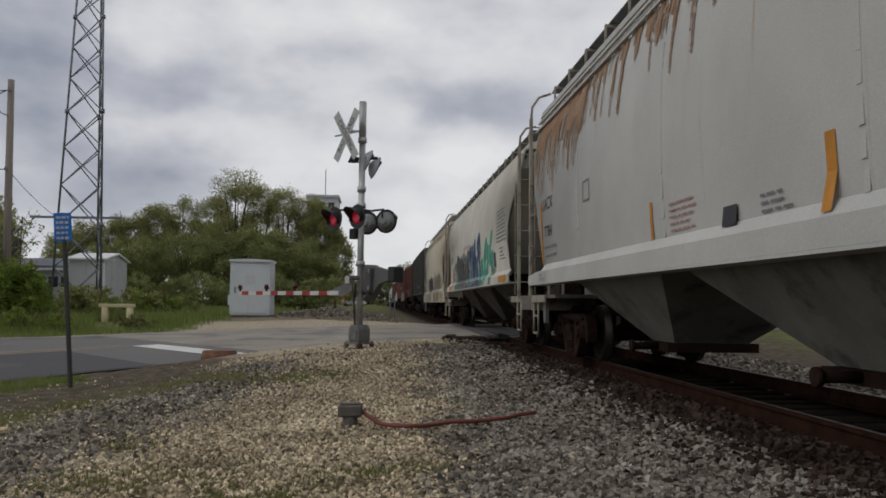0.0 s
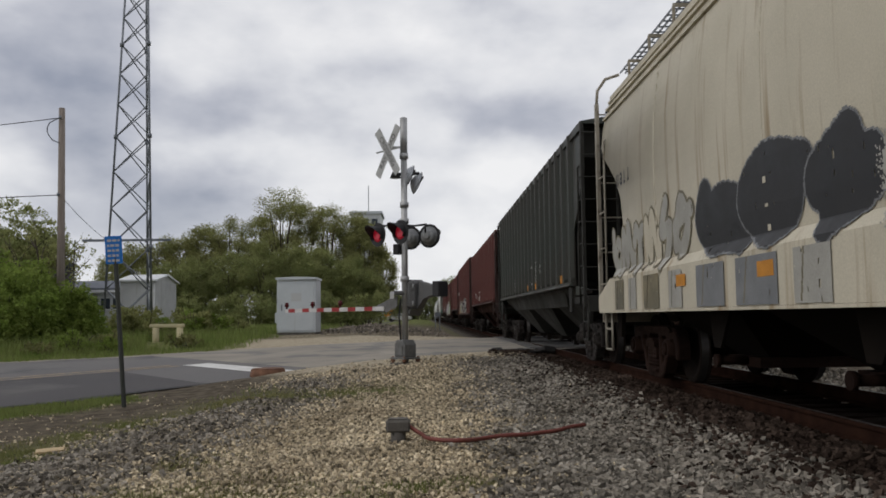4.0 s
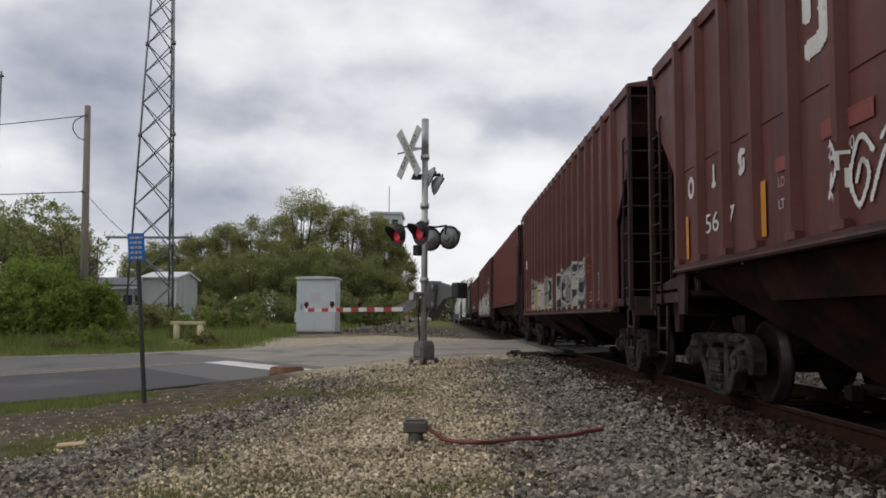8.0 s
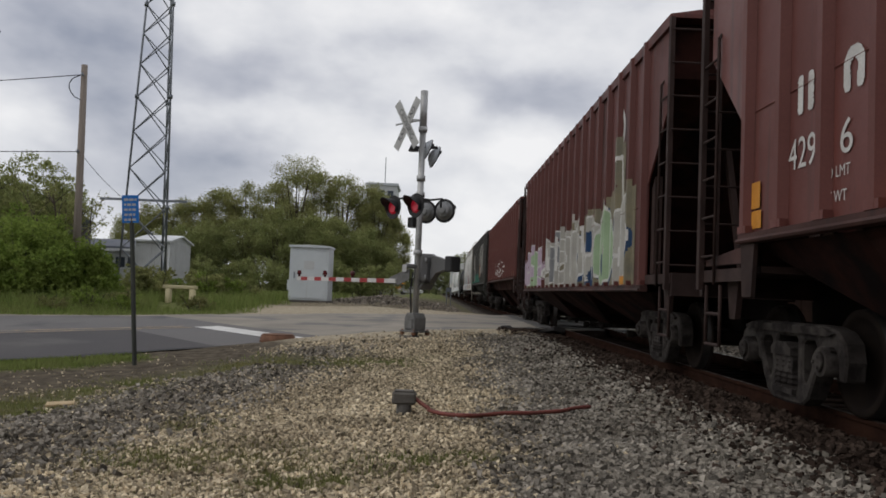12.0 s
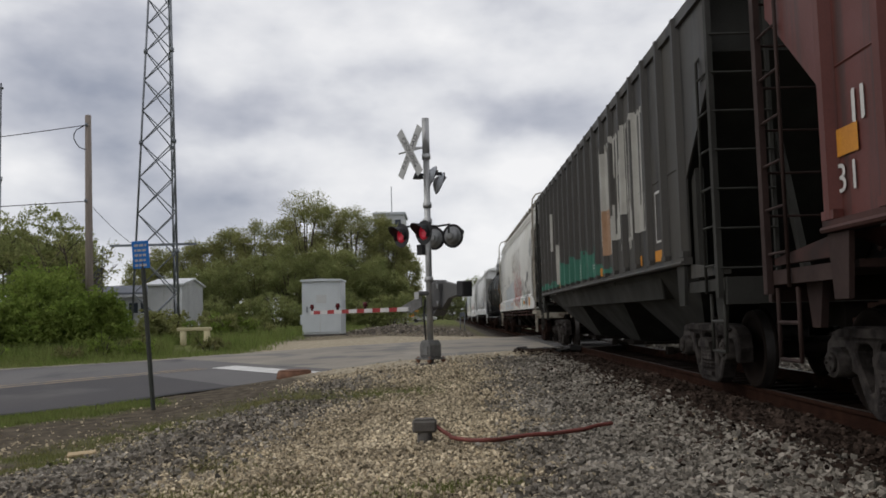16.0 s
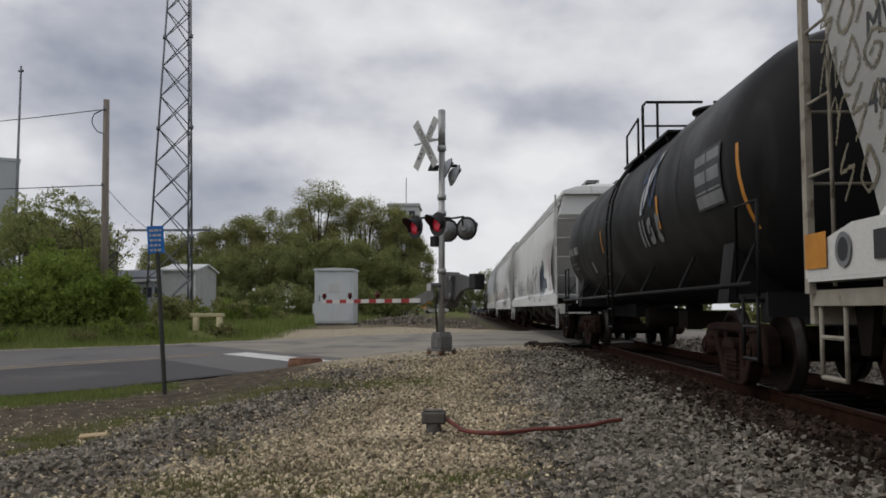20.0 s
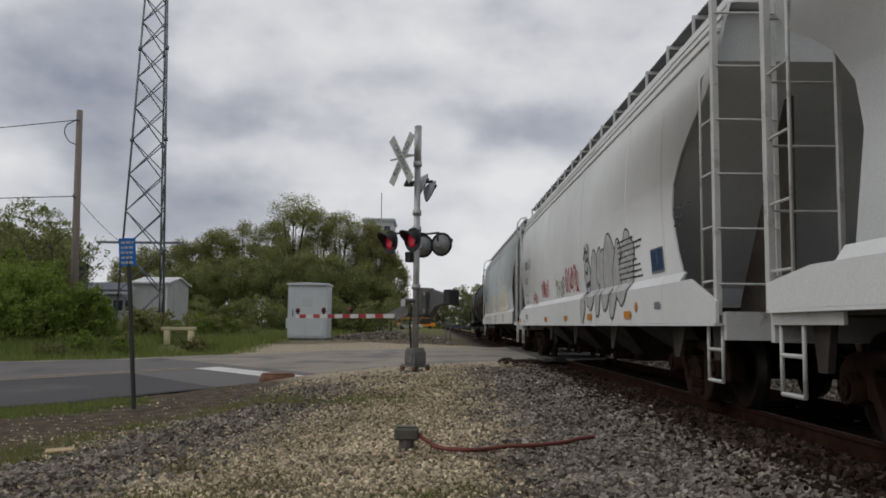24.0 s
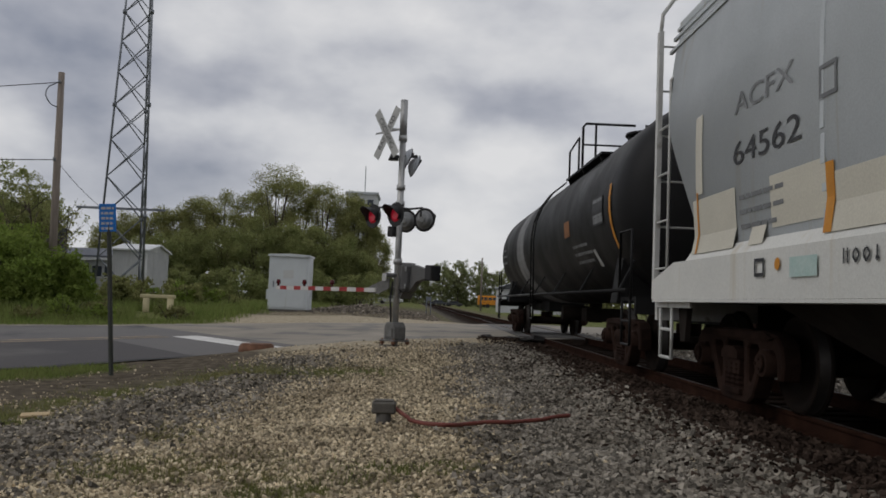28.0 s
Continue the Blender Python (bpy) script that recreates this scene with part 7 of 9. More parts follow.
# ---------------------------------------------------------------- plants
def leaves(name, lobes, count, size, material, parent, seed, shell=0.55, per=26, spread=0.30):
    """A crown: leaf sprays in rounded tufts round the given lobes (x, y, z, radius, flat)."""
    rnd = np.random.RandomState(seed)
    lob = np.array(lobes)
    share = lob[:, 3] ** 2
    pick = rnd.choice(len(lob), count // per, p=share / share.sum())
    d = rnd.normal(size=(len(pick), 3))
    d /= np.linalg.norm(d, axis=1)[:, None]
    r = lob[pick, 3] * (shell + (1.04 - shell) * rnd.uniform(size=len(pick)) ** 0.6)
    c = lob[pick, :3] + d * r[:, None] * np.stack([np.ones(len(pick)), np.ones(len(pick)), lob[pick, 4]], -1)
    tuft = rnd.normal(size=(len(c) * per, 3))
    tuft /= np.linalg.norm(tuft, axis=1)[:, None]
    wide = spread * rnd.uniform(0.6, 1.35, len(c))
    C = np.repeat(c, per, 0) + tuft * (np.repeat(wide, per) * rnd.uniform(size=len(tuft)) ** 0.45)[:, None] * np.array([1, 1, 0.75])
    n = len(C)
    a, b = rnd.normal(size=(n, 3)), rnd.normal(size=(n, 3))
    a /= np.linalg.norm(a, axis=1)[:, None]
    b = np.cross(a, b)
    b /= np.linalg.norm(b, axis=1)[:, None]
    s = size * rnd.uniform(0.55, 1.3, n)[:, None]
    V = np.stack([C - a * s, C + b * s * 0.55, C + a * s, C - b * s * 0.55], 1).reshape(-1, 3)
    return arrays(name, V, np.arange(n * 4).reshape(-1, 4), material, parent)


def tree(x, y, h, w, mat, seed, label, bare=0.0, name="tree", count=9000, leaf=0.17, low=0.25, group=""):
    r = random.Random(seed)
    z = land_z(x, y)
    t = thing(name, pose(x, y, z), label, "tree", group)
    bm = bmnew()
    fork = h * r.uniform(0.22, 0.32)
    rod(bm, (0, 0, -0.3), (0.1, 0, fork), 0.022 * h, 9, 0.016 * h)
    lobes, tips = [], []
    for k in range(9):
        a = 6.28 * k / 9 + r.uniform(-0.3, 0.3)
        e = r.uniform(0.35, 1.0)
        p = Vector((0.1, 0, fork * r.uniform(0.75, 1.0)))
        q = p + Vector((w * 0.42 * math.cos(a) * (1.15 - e * 0.5), w * 0.42 * math.sin(a) * (1.15 - e * 0.5), (h - fork) * 0.75 * e))
        rod(bm, p, q, 0.010 * h, 6, 0.004 * h)
        tips.append(q)
        for j in range(3):
            s = p.lerp(q, r.uniform(0.45, 1.0))
            o = s + Vector((r.uniform(-1, 1) * w * 0.22, r.uniform(-1, 1) * w * 0.22, h * r.uniform(0.05, 0.2)))
            rod(bm, s, o, 0.0045 * h, 5, 0.0015 * h)
            for i in range(2):
                rod(bm, s.lerp(o, 0.6), o + Vector((r.uniform(-1, 1), r.uniform(-1, 1), r.uniform(0, 1.2))) * h * 0.07, 0.002 * h, 4, 0.0008 * h)
            lobes.append((o.x, o.y, min(o.z, h * 0.93), w * r.uniform(0.11, 0.20), 0.85))
        lobes.append((q.x, q.y, q.z, w * r.uniform(0.16, 0.26), 0.85))
    for k in range(6):
        a, d = r.uniform(0, 6.28), r.uniform(0, 0.42)
        lobes.append((w * d * math.cos(a), w * d * math.sin(a), h * r.uniform(low, 0.9), w * r.uniform(0.13, 0.22), 0.9))
    part("trunk", bm, M["bark"], t, "grey trunk with spreading limbs")
    leaves("crown", lobes, int(count * (1 - bare)), leaf, M[mat], t, seed, 0.55, 18, 0.34)
    return t


def upright_tree(x, y, h, w, mat, seed, label, count=30000, leaf=0.072, low=0.10, group="", thin=0.0):
    """Woodland tree: a trunk with steep limbs that end in rounded leafy masses, a looser skirt below."""
    r = random.Random(seed)
    t = thing("tree", pose(x, y, land_z(x, y)), label, "tree", group)
    bm = bmnew()
    fork = h * r.uniform(0.14, 0.26)
    foot = Vector((r.uniform(-0.03, 0.03) * w, 0, fork))
    rod(bm, (0, 0, -0.3), foot, 0.017 * h, 8, 0.013 * h)
    lobes = []
    for k in range(15):
        a = 2.4 * k + r.uniform(-0.4, 0.4)
        up = (k + 0.5) / 15
        lean = math.sqrt(max(0.0, 1 - (2 * up - 0.95) ** 2)) * r.uniform(0.55, 1.0)
        q = Vector((0.40 * w * lean * math.cos(a), 0.40 * w * lean * math.sin(a), h * (0.30 + 0.60 * up + r.uniform(-0.03, 0.03))))
        p = foot.lerp(Vector((0, 0, h * 0.55)), up * 0.6)
        mid = p.lerp(q, 0.5) + Vector((0, 0, -0.03 * h))
        rod(bm, p, mid, 0.008 * h, 6, 0.005 * h)
        rod(bm, mid, q, 0.005 * h, 5, 0.0012 * h)
        lobes.append((q.x, q.y, q.z, w * r.uniform(0.13, 0.20), 0.9))
        for j in range(3):
            o = q + Vector((r.uniform(-1, 1), r.uniform(-1, 1), r.uniform(-0.7, 0.9))) * w * 0.17
            rod(bm, mid.lerp(q, r.uniform(0.3, 1.0)), o, 0.002 * h, 4, 0.0006 * h)
            lobes.append((o.x, o.y, min(o.z, h * 0.97), w * r.uniform(0.06, 0.12), 1.0))
    for k in range(7):
        a, d = r.uniform(0, 6.28), r.uniform(0.15, 0.46)
        lobes.append((w * d * math.cos(a), w * d * math.sin(a), h * r.uniform(low, 0.40), w * r.uniform(0.08, 0.15), 1.1))
    part("trunk", bm, M["bark"], t, "grey trunk with steep limbs")
    leaves("crown", lobes, int(count * (1 - thin)), leaf, M[mat], t, seed, 0.12, 12, 0.30 + 0.024 * h)
    return t


def bush(x, y, h, w, mat, seed, label, count=5000, leaf=0.10, name="bush", group=""):
    r = random.Random(seed)
    t = thing(name, pose(x, y, land_z(x, y)), label, "bush", group)
    bm = bmnew()
    lobes = []
    for k in range(10):
        a, d = r.uniform(0, 6.28), r.uniform(0.1, 0.5)
        q = Vector((w * d * math.cos(a), w * d * math.sin(a) * 0.7, h * r.uniform(0.45, 0.98)))
        rod(bm, (q.x * 0.2, q.y * 0.2, -0.1), q, 0.03, 5, 0.008)
        lobes.append((q.x * 0.9, q.y * 0.9, q.z * 0.8, min(w, h) * r.uniform(0.16, 0.28), 0.9))
        lobes.append((q.x, q.y, q.z * 0.42, min(w, h) * r.uniform(0.16, 0.26), 0.9))
    part("stem", bm, M["bark"], t)
    leaves("foliage", lobes, count, leaf, M[mat], t, seed, 0.3, 22, 0.10 + 0.055 * h)
    return t


def build_plants():
    wood = "small wood behind the crossing"
    rows = [(-13.3, 80, 14.3, 6.6), (-11.3, 82, 13.1, 5.0), (-15.6, 82, 11.9, 5.2), (-18.0, 80, 10.9, 5.4), (-20.6, 81, 10.2, 5.0), (-22.6, 82, 9.6, 4.6),
            (-8.9, 80, 12.4, 5.2), (-6.9, 81, 11.3, 4.8), (-5.5, 80, 10.4, 4.4), (-4.1, 80, 8.0, 3.4), (-24.8, 82, 8.9, 5.0), (-27.4, 82, 8.6, 5.0), (-30.0, 83, 7.6, 4.8)]
    for i, (x, y, h, w) in enumerate(rows):
        upright_tree(x, y, h, w, "leaf", 201 + i, "tall olive-green tree in thin spring leaf", group=wood, thin=0.30 if i % 3 == 0 else 0.1)
    for i, (x, y, h, w) in enumerate(((-14.0, 75, 7.6, 5.2), (-17.2, 76, 7.0, 5.0), (-11.6, 75, 7.2, 4.6), (-9.0, 74, 7.0, 4.4), (-6.6, 74, 6.2, 4.2), (-4.9, 75, 4.8, 3.4), (-20.2, 75, 6.4, 5.0), (-23.2, 75, 5.6, 5.0))):
        upright_tree(x, y, h, w, "leaf_dark", 221 + i, "dense green tree at the edge of a wood", group=wood, low=0.04, count=24000)
    for k in range(11):
        x = -22 + k * 1.75
        bush(x, 67 - 0.25 * (k % 3), 2.4 + 0.6 * ((k * 7) % 3), 3.4, "leaf_dark", 40 + k, "green undergrowth along the edge of the wood", 5200, 0.075, group="undergrowth")
    # left
    tree(-26.6, 55, 9.4, 6.6, "leaf_dark", 21, "green tree beside the tower block", count=30000, leaf=0.09, low=0.15)
    tree(-31.5, 60, 9.0, 6.6, "leaf_dark", 25, "green tree beyond the dark house", count=12000, leaf=0.10)
    tree(-22.9, 52, 8.2, 4.6, "leaf", 22, "sparse tree with bare twigs showing", bare=0.72, count=6000, leaf=0.09)
    tree(-24.6, 55, 4.2, 4.2, "leaf", 23, "small half-bare tree in front of the low building", bare=0.8, count=6000, leaf=0.08, low=0.1)
    tree(-31, 48, 6.2, 6.0, "leaf_dark", 24, "green tree beyond the road", count=12000, leaf=0.10)
    for x, y, h, w, m, s, c in ((-15.3, 31.6, 3.3, 3.4, "leaf_bright", 301, 12000), (-13.8, 32.6, 2.5, 2.4, "leaf_bright", 302, 7000), (-16.2, 29.6, 2.2, 3.0, "leaf_bright", 303, 8000), (-15.7, 33.5, 3.9, 4.8, "leaf_bright", 31, 12000), (-14.2, 35.0, 2.2, 2.4, "leaf_bright", 32, 5000), (-18.4, 35, 3.0, 4.0, "leaf_bright", 33, 8000), (-12.0, 37, 1.5, 2.4, "leaf", 34, 4000),
                          (-21.8, 37, 2.9, 4.2, "leaf_bright", 35, 8000), (-10.4, 39, 1.3, 2.0, "leaf", 36, 3000), (-24, 40, 3.4, 5.0, "leaf_dark", 37, 7000)):
        bush(x, y, h, w, m, s, "bright green spring shrub in long grass", c, 0.075, group="shrubs beyond the road")
    for k in range(8):
        bush(-21.5 + 1.05 * k, 46.5 + 1.7 * ((k * 5) % 3), 1.25 + 0.35 * ((k * 7) % 3), 2.4, "leaf", 110 + k, "low spring brush in front of the shed", 1700, 0.075, group="low brush")
    for k in range(16):
        bush(-20.5 + 0.78 * k, 36.6 + 0.55 * ((k * 5) % 4) + 0.12 * k, 0.8 + 0.22 * ((k * 7) % 4), 1.5, "leaf_bright" if k % 3 else "leaf", 140 + k, "weedy spring growth round the yellow barriers", 1300, 0.055, group="weeds")
    for k in range(14):
        x = -8.6 - 0.62 * k
        if k in (1, 2, 7, 8):
            continue
        bush(x, (29.0 + 0.65 * x) / 0.76 + 0.7 * ((k * 5) % 3), 0.55 + 0.16 * ((k * 7) % 3), 1.3, "leaf_bright" if k % 2 else "weed", 260 + k, "knee-high weeds at the edge of the road", 1000, 0.05, group="weeds")
    # far end of the line
    r = random.Random(77)
    for k in range(15):
        upright_tree(3.5 + 2.7 * k + r.uniform(-1, 1), 232 + r.uniform(-4, 16), 12.0 + r.uniform(-2.2, 2.4), 7.0, "leaf_far", 60 + k, "hazy light green tree by the far road", count=4200, leaf=0.22, low=0.02, group="trees at the far end of the line")
    for k in range(12):
        bush(-30 + 6.4 * k + r.uniform(-1, 1), 246 + r.uniform(0, 8), 4.4 + r.uniform(-0.6, 1.2), 8.5, "leaf_far", 180 + k, "distant hazy brush beyond the far road", 2600, 0.32, group="distant brush")
    for k in range(13):
        bush(13 + 4.2 * k, 74 + 1.5 * (k % 3), 3.6 + 0.5 * ((k * 5) % 4), 6.5, "leaf", 240 + k, "brush along the far side of the track", 1600, 0.2, group="brush beyond the track")
    for k in range(10):
        upright_tree(22 + 7 * k + r.uniform(-2, 2), 34 + 7 * r.uniform(0, 2), 7.5 + r.uniform(-1, 2), 7, "leaf", 80 + k, "green tree beyond the far side of the track", count=3200, leaf=0.26, group="trees beyond the track")
    for k in range(9):
        upright_tree(-22 + 2.9 * k, 236 + r.uniform(-8, 16), 8.5 + r.uniform(-1, 2), 6.5, "leaf_far", 95 + k, "distant hazy light green tree", count=3000, leaf=0.28, low=0.02, group="distant trees")


# ---------------------------------------------------------------- small things on the ground
def build_ground_things():
    x, y = -0.0312 * 8.9, 8.9
    z = land_z(x, y)
    p = thing("conduit_pedestal", pose(x, y, z), "weathered grey cable pedestal stub standing in gravel", "pedestal")
    part("stem", rod(bmnew(), (0, 0, -0.1), (0, 0, 0.12), 0.085, 16, 0.075), M["pedestal"], p)
    part("head", box(bmnew(), -0.125, -0.09, 0.11, 0.125, 0.09, 0.235), M["pedestal"], p, bevel=0.02)
    part("cap", box(bmnew(), -0.10, -0.07, 0.237, 0.10, 0.07, 0.25), M["pedestal"], p, bevel=0.006)
    # red hose or cable
    h = thing("red_cable", pose(0, 0, 0), "faded red cable lying on the gravel", "cable")
    ctrl = [(x + 0.11, y, land_z(x, y) + 0.17), (0.0, 8.75, -0.28), (0.32, 8.45, -0.335), (0.62, 8.72, -0.33), (1.0, 8.85, -0.33), (1.4, 9.05, -0.32), (1.75, 9.3, -0.3)]
    bm = bmnew()
    P = [ctrl[0], *ctrl, ctrl[-1]]
    pts = []
    for a, b, c, d in zip(P, P[1:], P[2:], P[3:]):
        for i in range(8):
            t = i / 8
            pts.append(Vector([0.5 * (2 * b[k] + (c[k] - a[k]) * t + (2 * a[k] - 5 * b[k] + 4 * c[k] - d[k]) * t * t + (3 * b[k] - a[k] - 3 * c[k] + d[k]) * t ** 3) for k in range(3)]))
    for q in pts[8:]:
        q.z = land_z(q.x, q.y) + 0.07
    pipe(bm, pts, 0.022, 8)
    part("cable_run", bm, M["hose"], h)
    # board, manhole lid
    x, y = -0.43 * 9.3, 9.3
    b = thing("wooden_board", pose(x, y, land_z(x, y) + 0.03, 2, -2, 20), "small pale piece of board on the ground", "board")
    part("board", box(bmnew(), -0.14, -0.1, -0.012, 0.14, 0.1, 0.012), M["plywood"], b, bevel=0.003)
    x, y = -0.1816 * 18.6, 18.6
    m = thing("drain_cover", pose(x, y, road_z(U.x * x + U.y * y, NEAR) + 0.09), "rusty round iron drain cover at the road edge", "drain cover")
    part("frame", rod(bmnew(), (0, 0, -0.15), (0, 0, 0.05), 0.40, 24, 0.36), M["iron"], m)
    part("lid", rod(bmnew(), (0, 0, 0.05), (0, 0, 0.07), 0.33, 24), M["iron"], m)
    r = thing("rubber_strip", pose(2.7, 23.4, 0.0), "torn black rubber crossing strips lying beside the rail", "rubber strip")
    rr = random.Random(6)
    for k in range(9):
        a = -0.75 + 0.18 * k + rr.uniform(-0.05, 0.05)
        bm = box(bmnew(), -0.14, -0.13, -0.10, 0.14, 0.13, rr.uniform(-0.02, 0.06))
        for v in bm.verts:
            v.co += Vector((rr.uniform(-0.05, 0.05), rr.uniform(-0.05, 0.05), rr.uniform(-0.02, 0.03)))
        part("strip", bm, M["rubber"], r, bevel=0.025, at=pose(a, rr.uniform(-0.12, 0.12), 0, rr.uniform(-8, 8), rr.uniform(-8, 8), rr.uniform(-30, 30)))


def build_bus():
    """School bus that waits at the far crossing, then drives over it behind the train."""
    z = -0.28
    b = thing("school_bus", pose(-12, 212, z), "yellow school bus with dark windows on the far road", "bus")
    part("body", box(bmnew(), -6.0, -1.2, 0.75, 4.4, 1.2, 3.0), M["bus"], b, bevel=0.12)
    part("hood", box(bmnew(), 4.4, -1.0, 0.75, 6.0, 1.0, 1.75), M["bus"], b, bevel=0.12)
    for k in range(9):
        a = -5.6 + k * 1.08
        part("window", box(bmnew(), a, -1.215, 1.95, a + 0.88, -1.203, 2.6), M["glass"], b)
    part("windscreen", box(bmnew(), 4.38, -1.0, 1.9, 4.42, 1.0, 2.75), M["glass"], b)
    for zz in (1.25, 1.75):
        part("side_stripe", box(bmnew(), -5.9, -1.212, zz, 4.3, -1.203, zz + 0.08), M["signal_black"], b)
    for x in (-3.6, 4.6):
        for s in (-1, 1):
            part("wheel", rod(bmnew(), (x, s * 1.02, 0.5), (x, s * 1.22, 0.5), 0.5, 18), M["rubber"], b)
    part("bumper", box(bmnew(), 6.0, -1.1, 0.6, 6.12, 1.1, 0.85), M["signal_black"], b)
    return b


def build_far_things():
    def parked(x, y, paint, label, turn=0.0):
        c = thing("parked_car", pose(x, y, land_z(x, y), 0, 0, turn), label, "car", "cars parked by the far road")
        part("body", prism(bmnew(), [(-2.2, 0.35), (2.2, 0.35), (2.25, 0.8), (1.3, 0.95), (0.7, 1.4), (-1.0, 1.42), (-1.7, 0.98), (-2.25, 0.9)], -0.85, 0.85, "y"), paint, c, bevel=0.05)
        part("side_window", prism(bmnew(), [(-0.95, 1.0), (1.1, 1.0), (0.65, 1.33), (-0.85, 1.35)], -0.865, -0.853, "y"), M["glass"], c)
        for a in (-1.4, 1.4):
            for s in (-1, 1):
                part("wheel", rod(bmnew(), (a, s * 0.7, 0.32), (a, s * 0.88, 0.32), 0.32, 14), M["rubber"], c)
    parked(6.3, 226, M["carpaint"], "dark car parked by the far road")
    parked(10.4, 228, M["carpaint"], "dark saloon car parked by the far road", 12)
    parked(-9.0, 150, M["signwhite"], "white car parked beyond the dirt lot", 4)
    parked(-4.4, 152, M["signwhite"], "white car parked beyond the dirt lot", -6)
    p = thing("far_pole", pose(0.077 * 130, 130, -0.4), "thin distant wooden pole by the track", "utility pole")
    part("pole", rod(bmnew(), (0, 0, -0.3), (0, 0, 8.2), 0.16, 8, 0.11), M["pole"], p)
    h = thing("grey_house", pose(0.122 * 120, 120, -0.45), "small grey house with a dark roof behind trees", "house")
    part("wall", box(bmnew(), -2.6, 0, -0.3, 6, 7, 3.4), M["trailer"], h)
    part("roof", prism(bmnew(), [(-3.0, 3.4), (6.4, 3.4), (6.4, 3.6), (1.7, 5.4), (-3.0, 3.6)], -0.3, 7.3, "y"), M["carpaint"], h)
    part("window", box(bmnew(), -1.8, -0.05, 1.2, -0.7, -0.004, 2.4), M["glass"], h)
    s = thing("small_track_sign", pose(0.02 * 60 - 0.25, 60, land_z(0.95, 60)), "small grey track marker on two thin posts", "sign")
    part("plate", box(bmnew(), -0.19, -0.02, 1.0, 0.19, 0.0, 1.3), M["galv"], s)
    for a in (-0.15, 0.15):
        part("post", rod(bmnew(), (a, 0.03, -0.3), (a, 0.03, 1.3), 0.03, 8), M["galv"], s)


build_land()
build_road()
build_track()
build_signal()
build_case()
build_sign()
build_pole()
build_tower()
build_shed()
build_barriers()
build_far_buildings()
build_plants()
build_ground_things()
build_far_things()
BUS = build_bus()


# ---------------------------------------------------------------- the cars, front to back
def lettering_words(sd, rows, mat="white_ink"):
    for words, s, z, size in rows:
        sd.text(words, s, z, size, mat)


def panel(sd, s, z, w, h, mat="black_ink", rim="white_ink"):
    """A dark notice panel with a pale rim and a few lines."""
    sd.bars("panel_rim", [(s, z, w, h)], rim)
    sd.bars("panel", [(s + 0.03, z + h * 0.28, w * 0.42, h * 0.66), (s + w * 0.5, z + h * 0.28, w * 0.44, h * 0.66), (s + 0.03, z + 0.03, w - 0.06, h * 0.2)], mat, apart=False)


def square_mark(sd, s, z, w, h, mat="white_ink"):
    t = 0.03
    sd.bars("frame_mark", [(s, z, w, t), (s, z + h - t, w, t), (s, z + t, t, h - 2 * t), (s + w - t, z + t, t, h - 2 * t)], mat, apart=False)


def disc_mark(sd, s, z, r, mat, ring=None):
    sd.lift += 0.0005
    bm = bmnew()
    for i in range(20):
        a, b = 6.28319 * i / 20, 6.28319 * (i + 1) / 20
        k = ring or 0.0
        bm.faces.new([bm.verts.new(sd.at(s + q * math.cos(t), z + q * math.sin(t))) for t, q in ((a, r), (b, r), (b, max(k, 0.001)), (a, max(k, 0.001)))])
    return part("emblem", bm, M[mat], sd.car)


def rust_runs(sd, s0, s1, ztop, zlow, count, seed, colour="rust_run"):
    """Rust that has run down from the roof edge, thick above and thinning below."""
    r = random.Random(seed)
    p = Paint(sd, s0 - 0.2, s1 + 0.2, zlow - 0.1, ztop + 0.02, 0.016)
    for i in range(count):
        a = s0 + (s1 - s0) * (i + r.random()) / count
        z, end = ztop - (ztop - zlow) * 0.25 * r.random(), ztop - (ztop - zlow) * r.uniform(0.15, 1.0) ** 1.6
        w = r.uniform(0.015, 0.06)
        while z > end:
            p.disc(a, z, w, colour, 0.9, 1.6)
            z -= w * 1.2
            w = max(0.012, w * r.uniform(0.86, 1.06))
            a += r.uniform(-0.006, 0.006)
    p.wear(0.35, seed, 0.05)
    p.done("rust_run", "streaks of rust")


